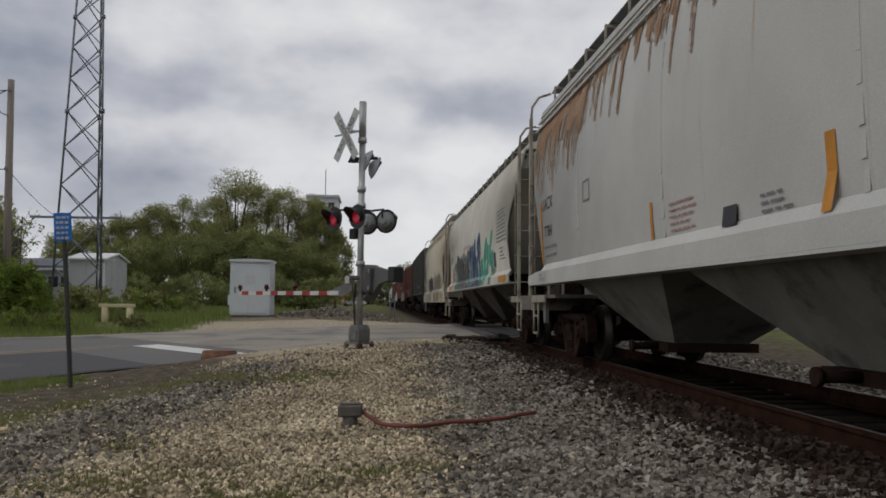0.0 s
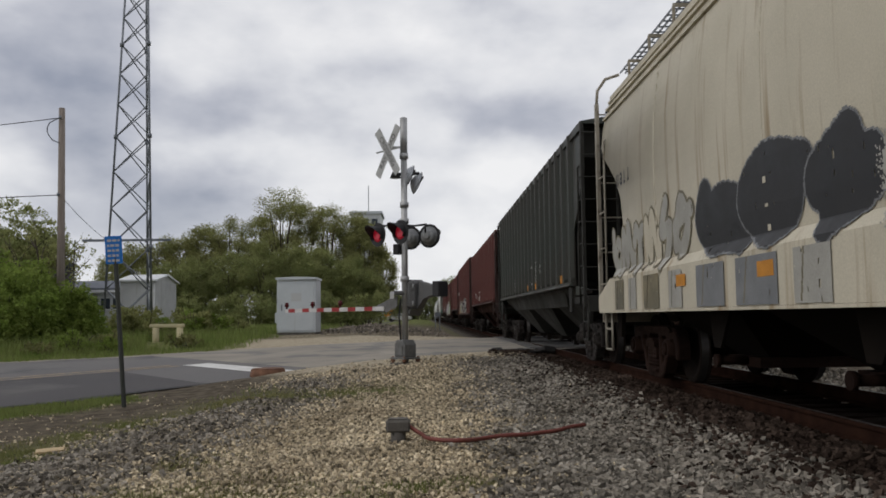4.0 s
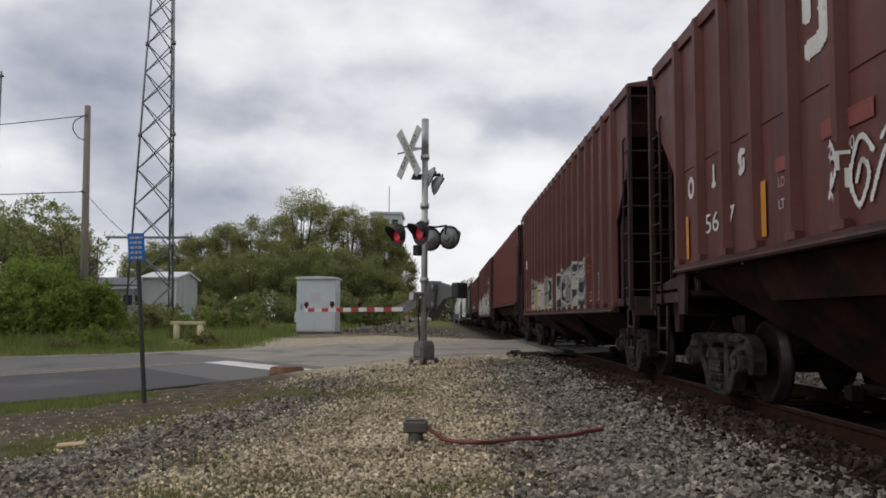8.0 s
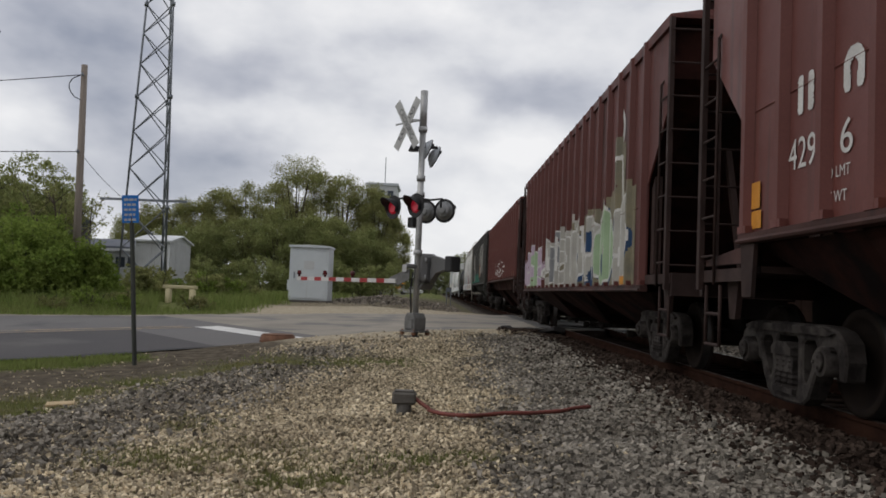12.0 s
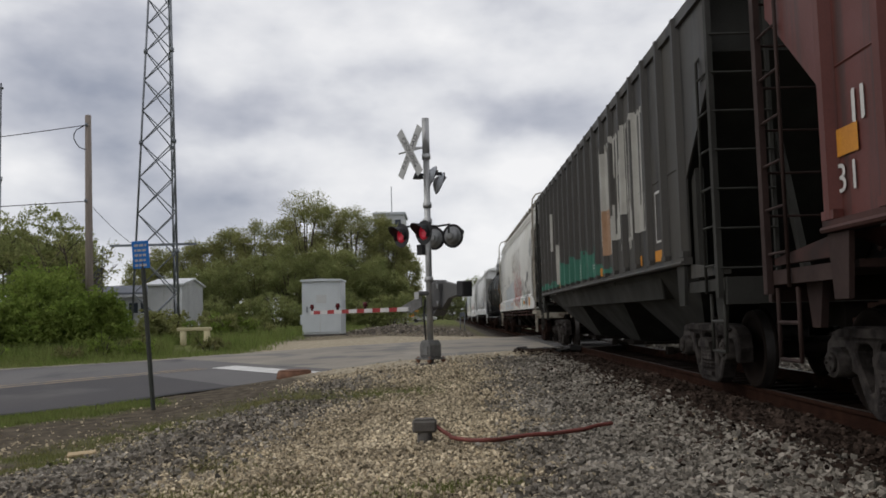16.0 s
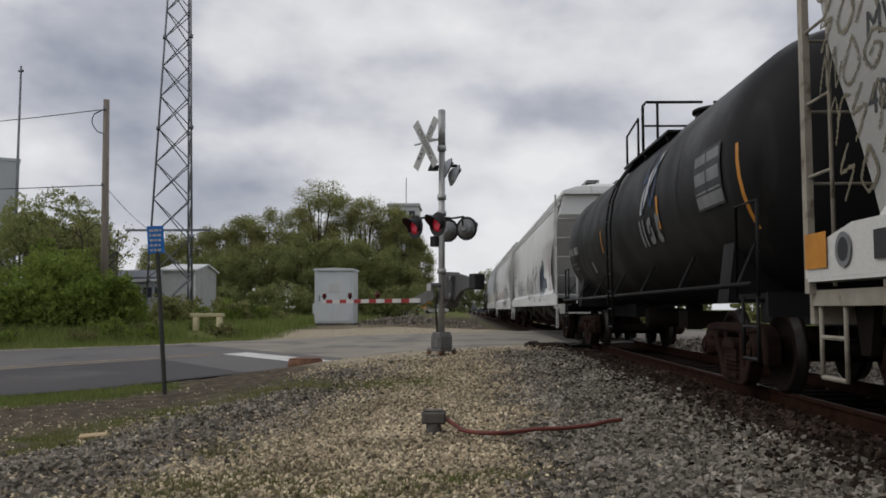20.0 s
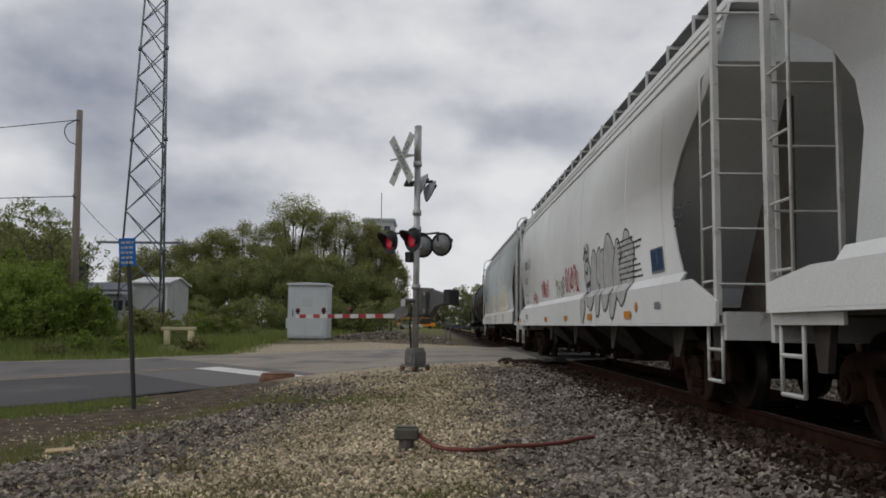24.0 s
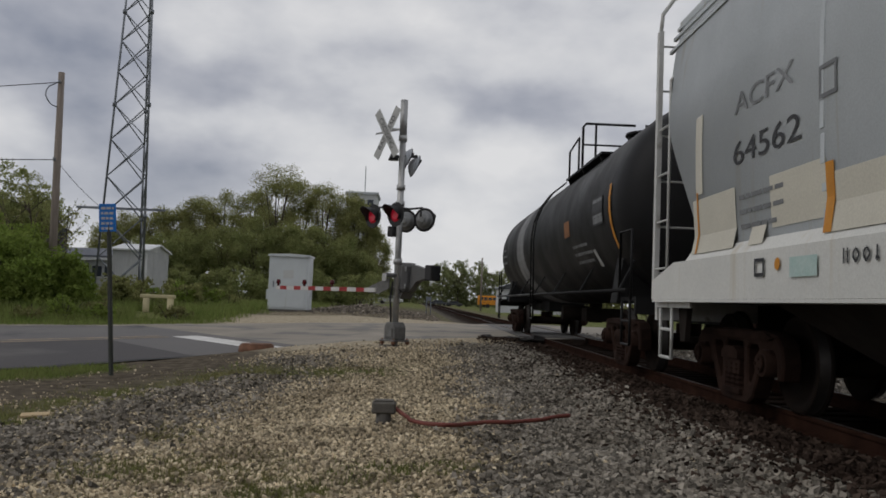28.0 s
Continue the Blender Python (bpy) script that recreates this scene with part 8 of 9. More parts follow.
def build_train():
    s = smooth_hopper(0, "rusty_white", "white covered hopper car streaked with rust", sill=(1.29, 1.49), bays=3, high=4.55, ends=GENTLE, bay_paint="bay_pale")
    s.text("UACX", 1.85, 2.52, 0.30, "black_ink", "marking", 1.1)
    s.text("7784", 2.05, 2.06, 0.27, "black_ink", squeeze=1.2)
    square_mark(s, 4.85, 2.34, 0.38, 0.3, "grey_ink")
    s.bars("yellow_stripe", [(7.75, 1.6, 0.08, 0.40)], "orange", "yellow stripe")
    s.bars("yellow_stripe", [(11.32, 1.52, 0.125, 0.52)], "orange", "yellow stripe")
    s.bars("yellow_stripe", [(1.74, 1.62, 0.13, 1.06)], "orange", "tall yellow stripe")
    s.bars("sill_plate", [(1.72, 1.31, 0.62, 0.15)], "signwhite", "white plate on the sill")
    s.text("3 INCH HF", 1.76, 1.395, 0.075, "black_ink", "notice_letter")
    s.text("COMP SHOES", 1.76, 1.325, 0.07, "black_ink", "notice_letter")
    panel(s, 9.66, 1.57, 0.28, 0.17, "grey_ink", "black_ink")
    s.small_print(10.35, 1.74, 0.5, 3, "grey_ink", 4, 0.035, 0.06)
    s.small_print(8.35, 1.90, 0.6, 5, "pale_red", 5, 0.035, 0.065)
    s.small_print(2.0, 1.86, 1.0, 2, "grey_ink", 6, 0.07, 0.14)
    rust_runs(s, 0.9, 4.6, 4.28, 2.75, 90, 2)
    rust_runs(s, 4.4, 12.5, 4.28, 3.2, 80, 3)

    s = smooth_hopper(1, "cream", "cream covered hopper car with dark, blue and mint spray paint", sill=(1.40, 1.57), bays=3, high=4.25, bay_paint="bay_tan")
    s.text("TCMX", 2.6, 2.92, 0.32, "grey_ink", "marking", 1.05)
    square_mark(s, 4.2, 2.96, 0.26, 0.34, "grey_ink")
    s.text("350332", 2.5, 2.42, 0.31, "black_ink", squeeze=1.15)
    g = Paint(s, 3.0, 16.4, 1.405, 3.0)
    g.scrawl(3.25, 1.72, 0.9, 0.55, 3, "red_ink", 0.022, 15)
    g.scrawl(3.35, 1.46, 0.9, 0.42, 3, "red_ink", 0.022, 19)
    g.cloud(4.7, 1.40, 4.9, 0.95, "mint_ink", 8)
    g.block(4.5, 1.405, 5.4, 1.56, "mint_ink")
    g.stroke([(4.25, 2.0), (4.35, 2.12), (4.3, 2.28)], 0.07, "black_ink")
    g.stroke([(4.55, 2.2), (4.7, 2.35), (4.82, 2.3)], 0.11, "black_ink")
    g.stroke([(4.85, 1.8), (4.95, 2.0)], 0.13, "black_ink")
    g.scrawl(4.8, 1.75, 0.3, 0.28, 1, "white_ink", 0.018, 20)
    g.block(5.35, 1.405, 9.2, 1.62, "black_ink")
    g.piece(5.2, 1.40, 4.1, 1.12, 6, ["black_ink"], "white_ink", 11, 0.19, 0.028, 0.10)
    g.disc(7.74, 2.28, 0.02, "white_ink")
    g.disc(7.88, 2.28, 0.02, "white_ink")
    g.stroke(s.curve([(7.68, 2.17), (7.8, 2.09), (7.94, 2.17)]), 0.014, "white_ink")
    g.drips(5.4, 9.1, 1.66, 1.40, 9, "white_ink", 31)
    g.cloud(12.0, 1.40, 1.4, 0.75, "mint_ink", 9)
    g.cloud(9.2, 1.40, 2.9, 0.5, "mint_ink", 10)
    g.block(9.3, 1.405, 12.3, 1.60, "blue_ink")
    g.piece(9.25, 1.30, 3.0, 1.48, 3, ["blue_ink"], "white_ink", 12, 0.16, 0.045, 0.16)
    g.drips(9.4, 12.2, 1.62, 1.40, 7, "white_ink", 32, 0.018)
    g.piece(12.95, 1.30, 2.1, 1.36, 2, ["mint_ink"], "white_ink", 29, 0.16, 0.055, 0.10)
    g.scrawl(12.1, 2.1, 0.6, 0.4, 2, "white_ink", 0.014, 33)
    g.wear(0.03, 5, 0.04)
    g.done("spray_paint", "black, blue and mint sprayed forms with white outlines")
    s.tag(14.7, 1.62, 0.5, 0.2, 3, "black_ink", 14)
    lettering_words(s, [("DO NOT HAMMER ON CAR", 7.45, 2.66, 0.15)], "red_ink")
    s.small_print(15.6, 3.1, 1.6, 9, "grey_ink", 7, 0.05, 0.09)
    panel(s, 15.0, 1.78, 0.42, 0.42)
    s.small_print(16.1, 2.2, 0.7, 4, "grey_ink", 8)
    s.bars("yellow_patch", [(16.2, 1.41, 1.1, 0.15), (2.3, 1.41, 0.9, 0.15)], "orange", "yellow patch on the sill")

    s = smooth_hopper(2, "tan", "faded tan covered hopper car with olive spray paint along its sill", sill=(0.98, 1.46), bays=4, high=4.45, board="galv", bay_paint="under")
    s.letters(2.0, 2.75, 4, 0.16, 0.2, "black_ink", seed=9)
    g = Paint(s, 1.3, 16.8, 0.99, 2.5)
    g.piece(1.6, 1.44, 3.7, 0.78, 6, ["pale_ink", "tan"], "olive_ink", 21, 0.09, 0.03, 0.1)
    g.piece(5.6, 1.44, 3.6, 0.86, 3, ["black_ink", "grey_ink"], "grey_ink", 22, 0.20, 0.02, 0.2)
    g.cloud(9.4, 1.44, 4.8, 0.7, "pale_ink", 26, 0.5)
    g.piece(9.9, 1.40, 4.3, 0.98, 5, ["olive_ink"], "black_ink", 23, 0.14, 0.02, 0.12, "pale_ink")
    g.scrawl(14.3, 1.55, 1.3, 0.55, 4, "olive_ink", 0.022, 24)
    for i, (a, w, m) in enumerate(((1.9, 0.5, "olive_ink"), (2.7, 0.4, "pale_ink"), (3.5, 0.7, "olive_ink"), (4.6, 0.5, "pale_ink"), (5.6, 0.8, "grey_ink"), (6.7, 0.9, "grey_ink"), (7.9, 0.6, "pale_ink"), (9.9, 1.5, "olive_ink"), (11.9, 2.0, "olive_ink"), (14.4, 0.9, "pale_ink"))):
        g.block(a, 1.0, a + w, 1.42, m)
        g.stroke([(a + 0.2 * w, 1.02), (a + 0.3 * w, 1.4)], 0.015, "olive_ink" if m != "olive_ink" else "bay_tan")
    g.scrawl(14.45, 1.05, 0.75, 0.3, 3, "black_ink", 0.018, 25)
    g.scrawl(15.5, 1.05, 1.1, 0.26, 4, "black_ink", 0.018, 27)
    g.wear(0.10, 6, 0.05)
    g.done("spray_paint", "faded olive and dark sprayed forms along the sill")
    disc_mark(s, 13.75, 2.33, 0.2, "olive_ink", 0.13)
    reflectors(s, 1.22, (4.9, 7.2, 9.7, 12.55), 0.34, 0.13)
    reflectors(s, 1.12, (16.05,), 0.4, 0.24)

    s = ribbed_hopper(3, "green", "dark green ribbed hopper car with white lettering", high=4.36, bay_paint="bay_green")
    s.letters(2.5, 3.62, 10, 0.30, 0.42, "white_ink", 0.78, 31, label="row of white company letters")
    s.letters(3.4, 2.98, 8, 0.30, 0.42, "white_ink", 0.78, 32, label="row of white company letters")
    s.text("9  7  3", 2.1, 1.68, 0.36, "white_ink", squeeze=1.7)
    square_mark(s, 10.1, 1.74, 0.5, 0.46)
    square_mark(s, 11.05, 1.78, 0.55, 0.52)
    s.letters(12.2, 1.92, 2, 0.14, 0.24, "white_ink", 0.14, 33)
    s.small_print(4.6, 2.2, 0.5, 5, "white_ink", 34, 0.045, 0.1)
    s.small_print(6.0, 2.0, 0.5, 4, "white_ink", 35, 0.045, 0.1)
    s.small_print(11.1, 1.72, 0.5, 2, "white_ink", 36, 0.03, 0.06)
    s.bars("mint_patch", [(4.6, 2.25, 0.5, 0.14), (5.5, 2.27, 0.6, 0.16)], "teal", "clean green patch")
    reflectors(s, 1.58, (5.4, 9.1, 10.95, 14.8), 0.46, 0.16)

    s = ribbed_hopper(4, "brown", "oxide brown ribbed hopper car with large white lettering", high=4.28)
    s.letters(5.8, 2.92, 5, 0.58, 0.78, "white_ink", 0.92, 41, label="large white company letters", kinds="sbnlb")
    s.letters(10.75, 2.92, 1, 0.6, 1.02, "white_ink", 1.0, 42, label="large white company letter", kinds="t")
    s.letters(11.75, 2.92, 1, 0.58, 0.78, "white_ink", 1.0, 44, label="large white company letter", kinds="o")
    s.letters(2.3, 2.30, 4, 0.24, 0.28, "white_ink", 0.62, 43)
    s.text("5637", 2.9, 1.85, 0.30, "white_ink", squeeze=1.6)
    s.text("201600", 5.9, 2.12, 0.14, "white_ink")
    s.text("LD LMT", 4.95, 2.05, 0.12, "pale_red")
    s.text("LT WT", 4.95, 1.86, 0.12, "white_ink")
    s.bars("red_patch", [(4.9, 2.18, 0.5, 0.12), (5.8, 2.28, 0.8, 0.14), (15.0, 1.9, 0.4, 0.3)], "red_patch", "fresh red patch")
    s.tag(7.9, 1.62, 1.5, 0.5, 4, "pale_ink", 45, 0.035)
    s.tag(5.9, 1.7, 1.0, 0.5, 3, "white_ink", 46, 0.04)
    square_mark(s, 13.4, 1.80, 0.5, 0.38)
    square_mark(s, 14.3, 1.80, 0.48, 0.40)
    s.small_print(14.3, 2.45, 0.5, 4, "pale_ink", 47, 0.04, 0.09)
    s.bars("orange_stripe", [(16.3, 1.66, 0.16, 1.0)], "orange", "tall orange stripe")
    s.bars("orange_stripe", [(13.0, 1.66, 0.12, 0.42), (4.55, 1.66, 0.13, 0.5), (2.2, 1.62, 0.1, 0.5)], "orange", "orange stripe")

    s = ribbed_hopper(5, "brown", "oxide brown ribbed hopper car with pale spray paint", sill=1.12, high=4.52)
    g = Paint(s, 2.0, 14.6, 1.135, 2.4, 0.016)
    g.cloud(4.6, 1.14, 4.7, 0.75, "pale_ink", 50, 0.5)
    g.block(2.5, 1.14, 4.3, 1.27, "orange_dull")
    g.cloud(5.0, 1.14, 3.6, 0.8, "yellow_ink", 49, 0.6)
    g.piece(4.1, 1.10, 5.3, 0.95, 8, ["pale_ink", "grey_ink", "yellow_ink", "pale_ink"], "olive_ink", 51, 0.10, 0.025, 0.05)
    g.scrawl(4.2, 1.2, 5.0, 0.75, 7, "black_ink", 0.018, 59)
    g.drips(2.6, 9.2, 1.9, 1.14, 26, "pale_ink", 53, 0.02)
    for i in range(24):
        g.block(9.75 + 0.2 * i, 1.14, 9.97 + 0.2 * i, 2.02 + 0.16 * i / 24 + 0.05 * math.sin(i * 2.1), "pale_ink")
    for i in range(23):
        g.block(9.85 + 0.2 * i, 1.20, 10.07 + 0.2 * i, 1.95 + 0.16 * i / 24 + 0.05 * math.sin(i * 2.1), "black_ink")
    g.piece(9.8, 1.16, 4.6, 1.0, 6, ["grey_ink", "pale_ink", "grey_ink"], "black_ink", 52, 0.085, 0.03, 0.1)
    g.scrawl(10.0, 1.2, 4.3, 0.85, 7, "pale_ink", 0.025, 60)
    g.wear(0.12, 7, 0.05)
    g.done("spray_paint", "weathered pale, grey and black sprayed forms over the posts")
    panel(s, 15.15, 1.27, 0.55, 0.5)
    s.letters(2.2, 2.55, 4, 0.26, 0.30, "white_ink", 0.6, 54)
    s.text("430328", 2.15, 2.05, 0.34, "white_ink", squeeze=1.5)
    s.small_print(14.2, 1.5, 0.6, 5, "white_ink", 55, 0.04, 0.08)
    s.tag(14.2, 1.7, 0.7, 0.5, 2, "red_patch", 56, 0.03)
    reflectors(s, 1.14, (5.0, 12.3, 14.25), 0.46, 0.13)

    s = ribbed_hopper(6, "brown_b", "faded oxide brown ribbed hopper car with a round white emblem", high=4.42)
    disc_mark(s, 14.5, 3.62, 0.34, "white_ink", 0.24)
    s.bars("emblem_bar", [(14.3, 3.58, 0.4, 0.09), (14.46, 3.4, 0.09, 0.18), (14.46, 3.67, 0.09, 0.18)], "white_ink")
    s.letters(3.3, 2.46, 4, 0.34, 0.30, "white_ink", 0.62, 61)
    s.text("429", s.panel_at(3.4) - 0.30, 2.02, 0.36, "white_ink", squeeze=0.95)
    s.text("6", s.panel_at(4.3) - 0.2, 2.02, 0.36, "white_ink", squeeze=1.2)
    s.text("LD LMT", 3.5, 1.86, 0.12, "white_ink")
    s.text("LT WT", 3.5, 1.68, 0.12, "white_ink")
    square_mark(s, 13.75, 1.72, 0.5, 0.5)
    s.small_print(14.6, 2.0, 0.5, 4, "white_ink", 62, 0.04, 0.09)
    s.small_print(12.5, 1.9, 0.5, 3, "white_ink", 63, 0.04, 0.09)
    s.small_print(6.5, 2.0, 0.6, 4, "white_ink", 64, 0.04, 0.09)
    reflectors(s, 1.60, (1.95, 4.4, 9.4, 12.4, 15.2), 0.34, 0.16)
    s.bars("orange_stripe", [(1.92, 1.78, 0.34, 0.24)], "orange", "orange plate")

    s = ribbed_hopper(7, "brown", "oxide brown ribbed hopper car with lilac and white spray paint", sill=1.12, high=4.50)
    disc_mark(s, 15.2, 3.62, 0.34, "white_ink", 0.22)
    g = Paint(s, 2.0, 16.7, 1.135, 3.5, 0.017)
    g.cloud(2.3, 1.14, 3.6, 0.9, "pink_ink", 70, 0.25)
    g.block(2.5, 1.14, 5.9, 1.45, "pale_green_ink")
    g.piece(2.3, 1.10, 3.7, 1.1, 4, ["pink_ink", "pale_green_ink"], "white_ink", 71, 0.13, 0.03, 0.05)
    for i in range(30):
        g.block(6.3 + 0.18 * i, 1.14, 6.5 + 0.18 * i, 2.1 + 0.25 * math.sin(i * 0.8) * (i % 3) / 3 + 0.015 * i, "pale_ink")
    g.piece(6.3, 1.12, 4.6, 1.15, 5, ["pale_ink", "grey_ink"], "white_ink", 72, 0.12, 0.035, 0.08, "olive_ink")
    for i in range(30):
        g.block(10.8 + 0.185 * i, 1.14, 11.0 + 0.185 * i, 2.35 + 0.012 * i + (0.75 if 21 < i < 26 else 0.0) + 0.1 * math.sin(i * 1.9), "olive_ink")
    g.piece(10.9, 1.10, 5.3, 1.45, 4, ["pale_green_ink", "pale_ink"], "white_ink", 73, 0.20, 0.04, 0.06, "blue_ink")
    g.stroke([(15.0, 2.4), (15.0, 3.1), (15.4, 3.15), (15.5, 2.5)], 0.04, "white_ink")
    for a, z in ((11.6, 1.75), (12.8, 1.95), (14.0, 1.5), (15.1, 2.1), (13.0, 1.3)):
        g.disc(a, z, 0.15, "blue_ink", 0.2, 1.3)
    g.drips(2.4, 16.3, 2.3, 1.2, 22, "white_ink", 74, 0.02)
    g.wear(0.06, 8, 0.05)
    g.done("spray_paint", "lilac, pale green and white sprayed forms over the posts")
    reflectors(s, 1.14, (8.0, 15.4), 0.4, 0.13)

    s = ribbed_hopper(8, "brown_dark", "oxide brown ribbed hopper car with large white lettering and scribbles", high=4.28)
    s.letters(6.1, 2.90, 5, 0.58, 0.82, "white_ink", 0.98, 41, label="large white company letters", kinds="sbnlb")
    s.letters(11.1, 2.88, 1, 0.6, 1.06, "white_ink", 1.0, 42, label="large white company letter", kinds="t")
    s.letters(12.15, 2.88, 1, 0.58, 0.82, "white_ink", 1.0, 44, label="large white company letter", kinds="o")
    g = Paint(s, 7.3, 12.9, 1.58, 2.7, 0.013)
    g.scrawl(7.6, 1.66, 2.0, 0.62, 3, "white_ink", 0.014, 81, 0.05)
    g.scrawl(9.5, 1.66, 1.9, 0.68, 2, "white_ink", 0.014, 87, 0.05)
    g.scrawl(8.1, 1.75, 1.0, 0.35, 2, "white_ink", 0.012, 88)
    g.stroke(s.curve([(10.3, 2.42), (10.9, 2.2), (11.35, 2.25), (11.45, 1.7)]), 0.013, "white_ink")
    g.scrawl(11.75, 1.78, 0.6, 0.45, 2, "white_ink", 0.014, 82)
    g.done("spray_tag", "thin white scribbles")
    s.letters(2.0, 2.2, 4, 0.22, 0.26, "white_ink", 0.8, 83)
    s.text("31", 2.0, 1.75, 0.3, "white_ink", squeeze=1.3)
    s.bars("orange_plate", [(2.02, 2.01, 0.36, 0.2)], "orange", "orange plate")
    square_mark(s, 13.9, 1.8, 0.5, 0.5)
    s.small_print(13.1, 2.1, 0.5, 3, "white_ink", 84, 0.04, 0.09)
    s.small_print(14.6, 2.5, 0.5, 3, "white_ink", 85, 0.04, 0.09)
    reflectors(s, 1.60, (4.8, 10.95, 13.9, 16.2), 0.46, 0.2)

    s = ribbed_hopper(9, "sooty", "soot-dark ribbed hopper car with clean green patches", high=4.46, bay_paint="bay_green")
    g = Paint(s, 1.9, 15.9, 1.58, 4.0, 0.02)
    for i in range(43):
        g.block(2.0 + i * 0.25, 1.62, 2.26 + i * 0.25, (2.16 if 15 < i < 37 else 1.78) + 0.07 * math.sin(i * 0.9), "teal")
    g.wear(0.10, 9, 0.06)
    for a, b, z0, z1 in ((12.0, 12.6, 2.1, 3.8), (12.9, 13.6, 2.15, 2.75), (13.0, 13.6, 3.2, 3.9), (13.5, 14.1, 2.5, 3.4), (13.9, 14.5, 2.05, 2.6), (14.3, 15.2, 2.1, 3.9), (3.0, 3.4, 2.9, 3.7), (4.1, 4.6, 2.6, 3.6), (5.4, 5.9, 1.7, 2.7)):
        g.block(a, z0, b, z1, "pale_ink")
    g.drips(12.0, 15.3, 3.9, 1.9, 30, "pale_ink", 97, 0.03)
    g.block(12.1, 1.95, 12.55, 2.75, "rust_run")
    g.block(4.0, 2.3, 4.35, 3.3, "rust_run")
    g.drips(12.4, 15.2, 3.8, 2.0, 24, "sooty", 98, 0.035)
    g.done("worn_paint", "clean green panels and worn white block shapes")
    s.small_print(8.9, 1.95, 0.6, 5, "white_ink", 93, 0.04, 0.07)
    s.small_print(10.1, 1.85, 0.6, 3, "white_ink", 94, 0.03, 0.06)
    reflectors(s, 1.60, (2.2, 5.0, 8.15, 11.05, 14.3, 15.6), 0.5, 0.15)
    square_mark(s, 15.7, 1.85, 0.35, 0.7)

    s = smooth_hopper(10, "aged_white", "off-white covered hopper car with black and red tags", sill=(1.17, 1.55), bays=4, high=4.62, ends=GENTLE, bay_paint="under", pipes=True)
    s.text("MWCX", 1.75, 2.78, 0.30, "black_ink", "marking", 1.0)
    s.text("480103", 1.75, 2.26, 0.30, "black_ink", squeeze=0.95)
    g = Paint(s, 0.8, 16.6, 1.175, 3.9, 0.016)
    g.scrawl(6.6, 2.2, 2.0, 0.45, 3, "grey_ink", 0.018, 101)
    g.stroke(s.curve([(8.4, 2.5), (8.6, 2.25), (9.0, 2.3), (9.35, 2.6)]), 0.016, "grey_ink")
    g.piece(3.1, 1.50, 3.4, 0.85, 4, ["aged_white"], "grey_ink", 102, 0.13, 0.02, 0.1)
    for i in range(6):
        a = 5.6 + i * 0.85
        for z, h in ((1.22, 0.32), (1.62, 0.5 + 0.05 * i)):
            g.block(a - 0.06, z - 0.05, a + 0.79, z + h + 0.05, "signwhite")
            g.block(a + 0.05, z, a + 0.68, z + h, "grey_blue")
        g.block(a + 0.36, 1.60, a + 0.40, 2.1, "signwhite")
    g.piece(10.7, 1.16, 3.6, 1.40, 4, ["signwhite", "aged_white"], "red_ink", 103, 0.15, 0.03, 0.05)
    g.scrawl(10.9, 1.3, 3.3, 1.0, 4, "red_ink", 0.03, 104, 0.05)
    g.scrawl(10.9, 1.3, 3.3, 0.9, 5, "bay_brown", 0.014, 110, 0.05)
    q = random.Random(105)
    for i in range(80):
        a, z = q.uniform(9.4, 13.8), q.choice((2.75, 3.0, 3.2, 3.4)) + q.uniform(-0.05, 0.05)
        g.block(a, z, a + q.uniform(0.02, 0.07), z + q.choice((0.05, 0.1, 0.16, 0.22)), "flake")
    g.drips(9.6, 13.6, 3.3, 2.3, 16, "flake", 106, 0.012)
    for i in range(5):
        g.scrawl(0.95 - 0.02 * i + 0.25 * (4 - i) / 4, 1.75 + 0.40 * i, 1.0, 0.32, 3, "olive_ink", 0.014, 111 + i)
    g.scrawl(14.2, 1.55, 1.5, 0.75, 3, "black_ink", 0.016, 117)
    g.wear(0.04, 10, 0.04)
    g.done("spray_paint", "red outlined forms, grey blocks and thin tags")
    panel(s, 15.9, 1.88, 0.4, 0.3, "black_ink", "white_ink")
    s.tag(16.0, 1.2, 1.3, 0.7, 4, "black_ink", 107, 0.045)
    s.tag(16.6, 2.1, 0.6, 0.35, 4, "black_ink", 108, 0.04)
    s.tag(15.0, 1.25, 0.4, 0.5, 3, "mint_ink", 109, 0.03)
    disc_mark(s, 18.1, 3.25, 0.3, "signwhite")
    disc_mark(s, 18.1, 3.25, 0.31, "black_ink", 0.285)
    for a in (18.0, 18.2):
        disc_mark(s, a, 3.33, 0.035, "black_ink")
    g = Paint(s, 17.8, 18.4, 2.95, 3.3, 0.012)
    g.stroke(s.curve([(17.92, 3.2), (18.1, 3.08), (18.28, 3.2)]), 0.018, "black_ink")
    g.done("emblem_line")
    reflectors(s, 1.30, (3.5, 7.0, 12.2), 0.26, 0.12)
    reflectors(s, 1.32, (9.55, 15.5), 0.5, 0.13)
    reflectors(s, 1.24, (0.7, 17.6), 0.4, 0.28)
    disc_mark(s, 1.38, 1.36, 0.13, "grey_ink")
    disc_mark(s, 1.38, 1.36, 0.09, "black_ink")
    s.bars("dark_plate", [(1.85, 1.26, 0.34, 0.2)], "black_ink")

    s = tank_car(11, "black tank car with a pale leaf-shaped emblem")
    s.lift += 0.004
    bm = bmnew()
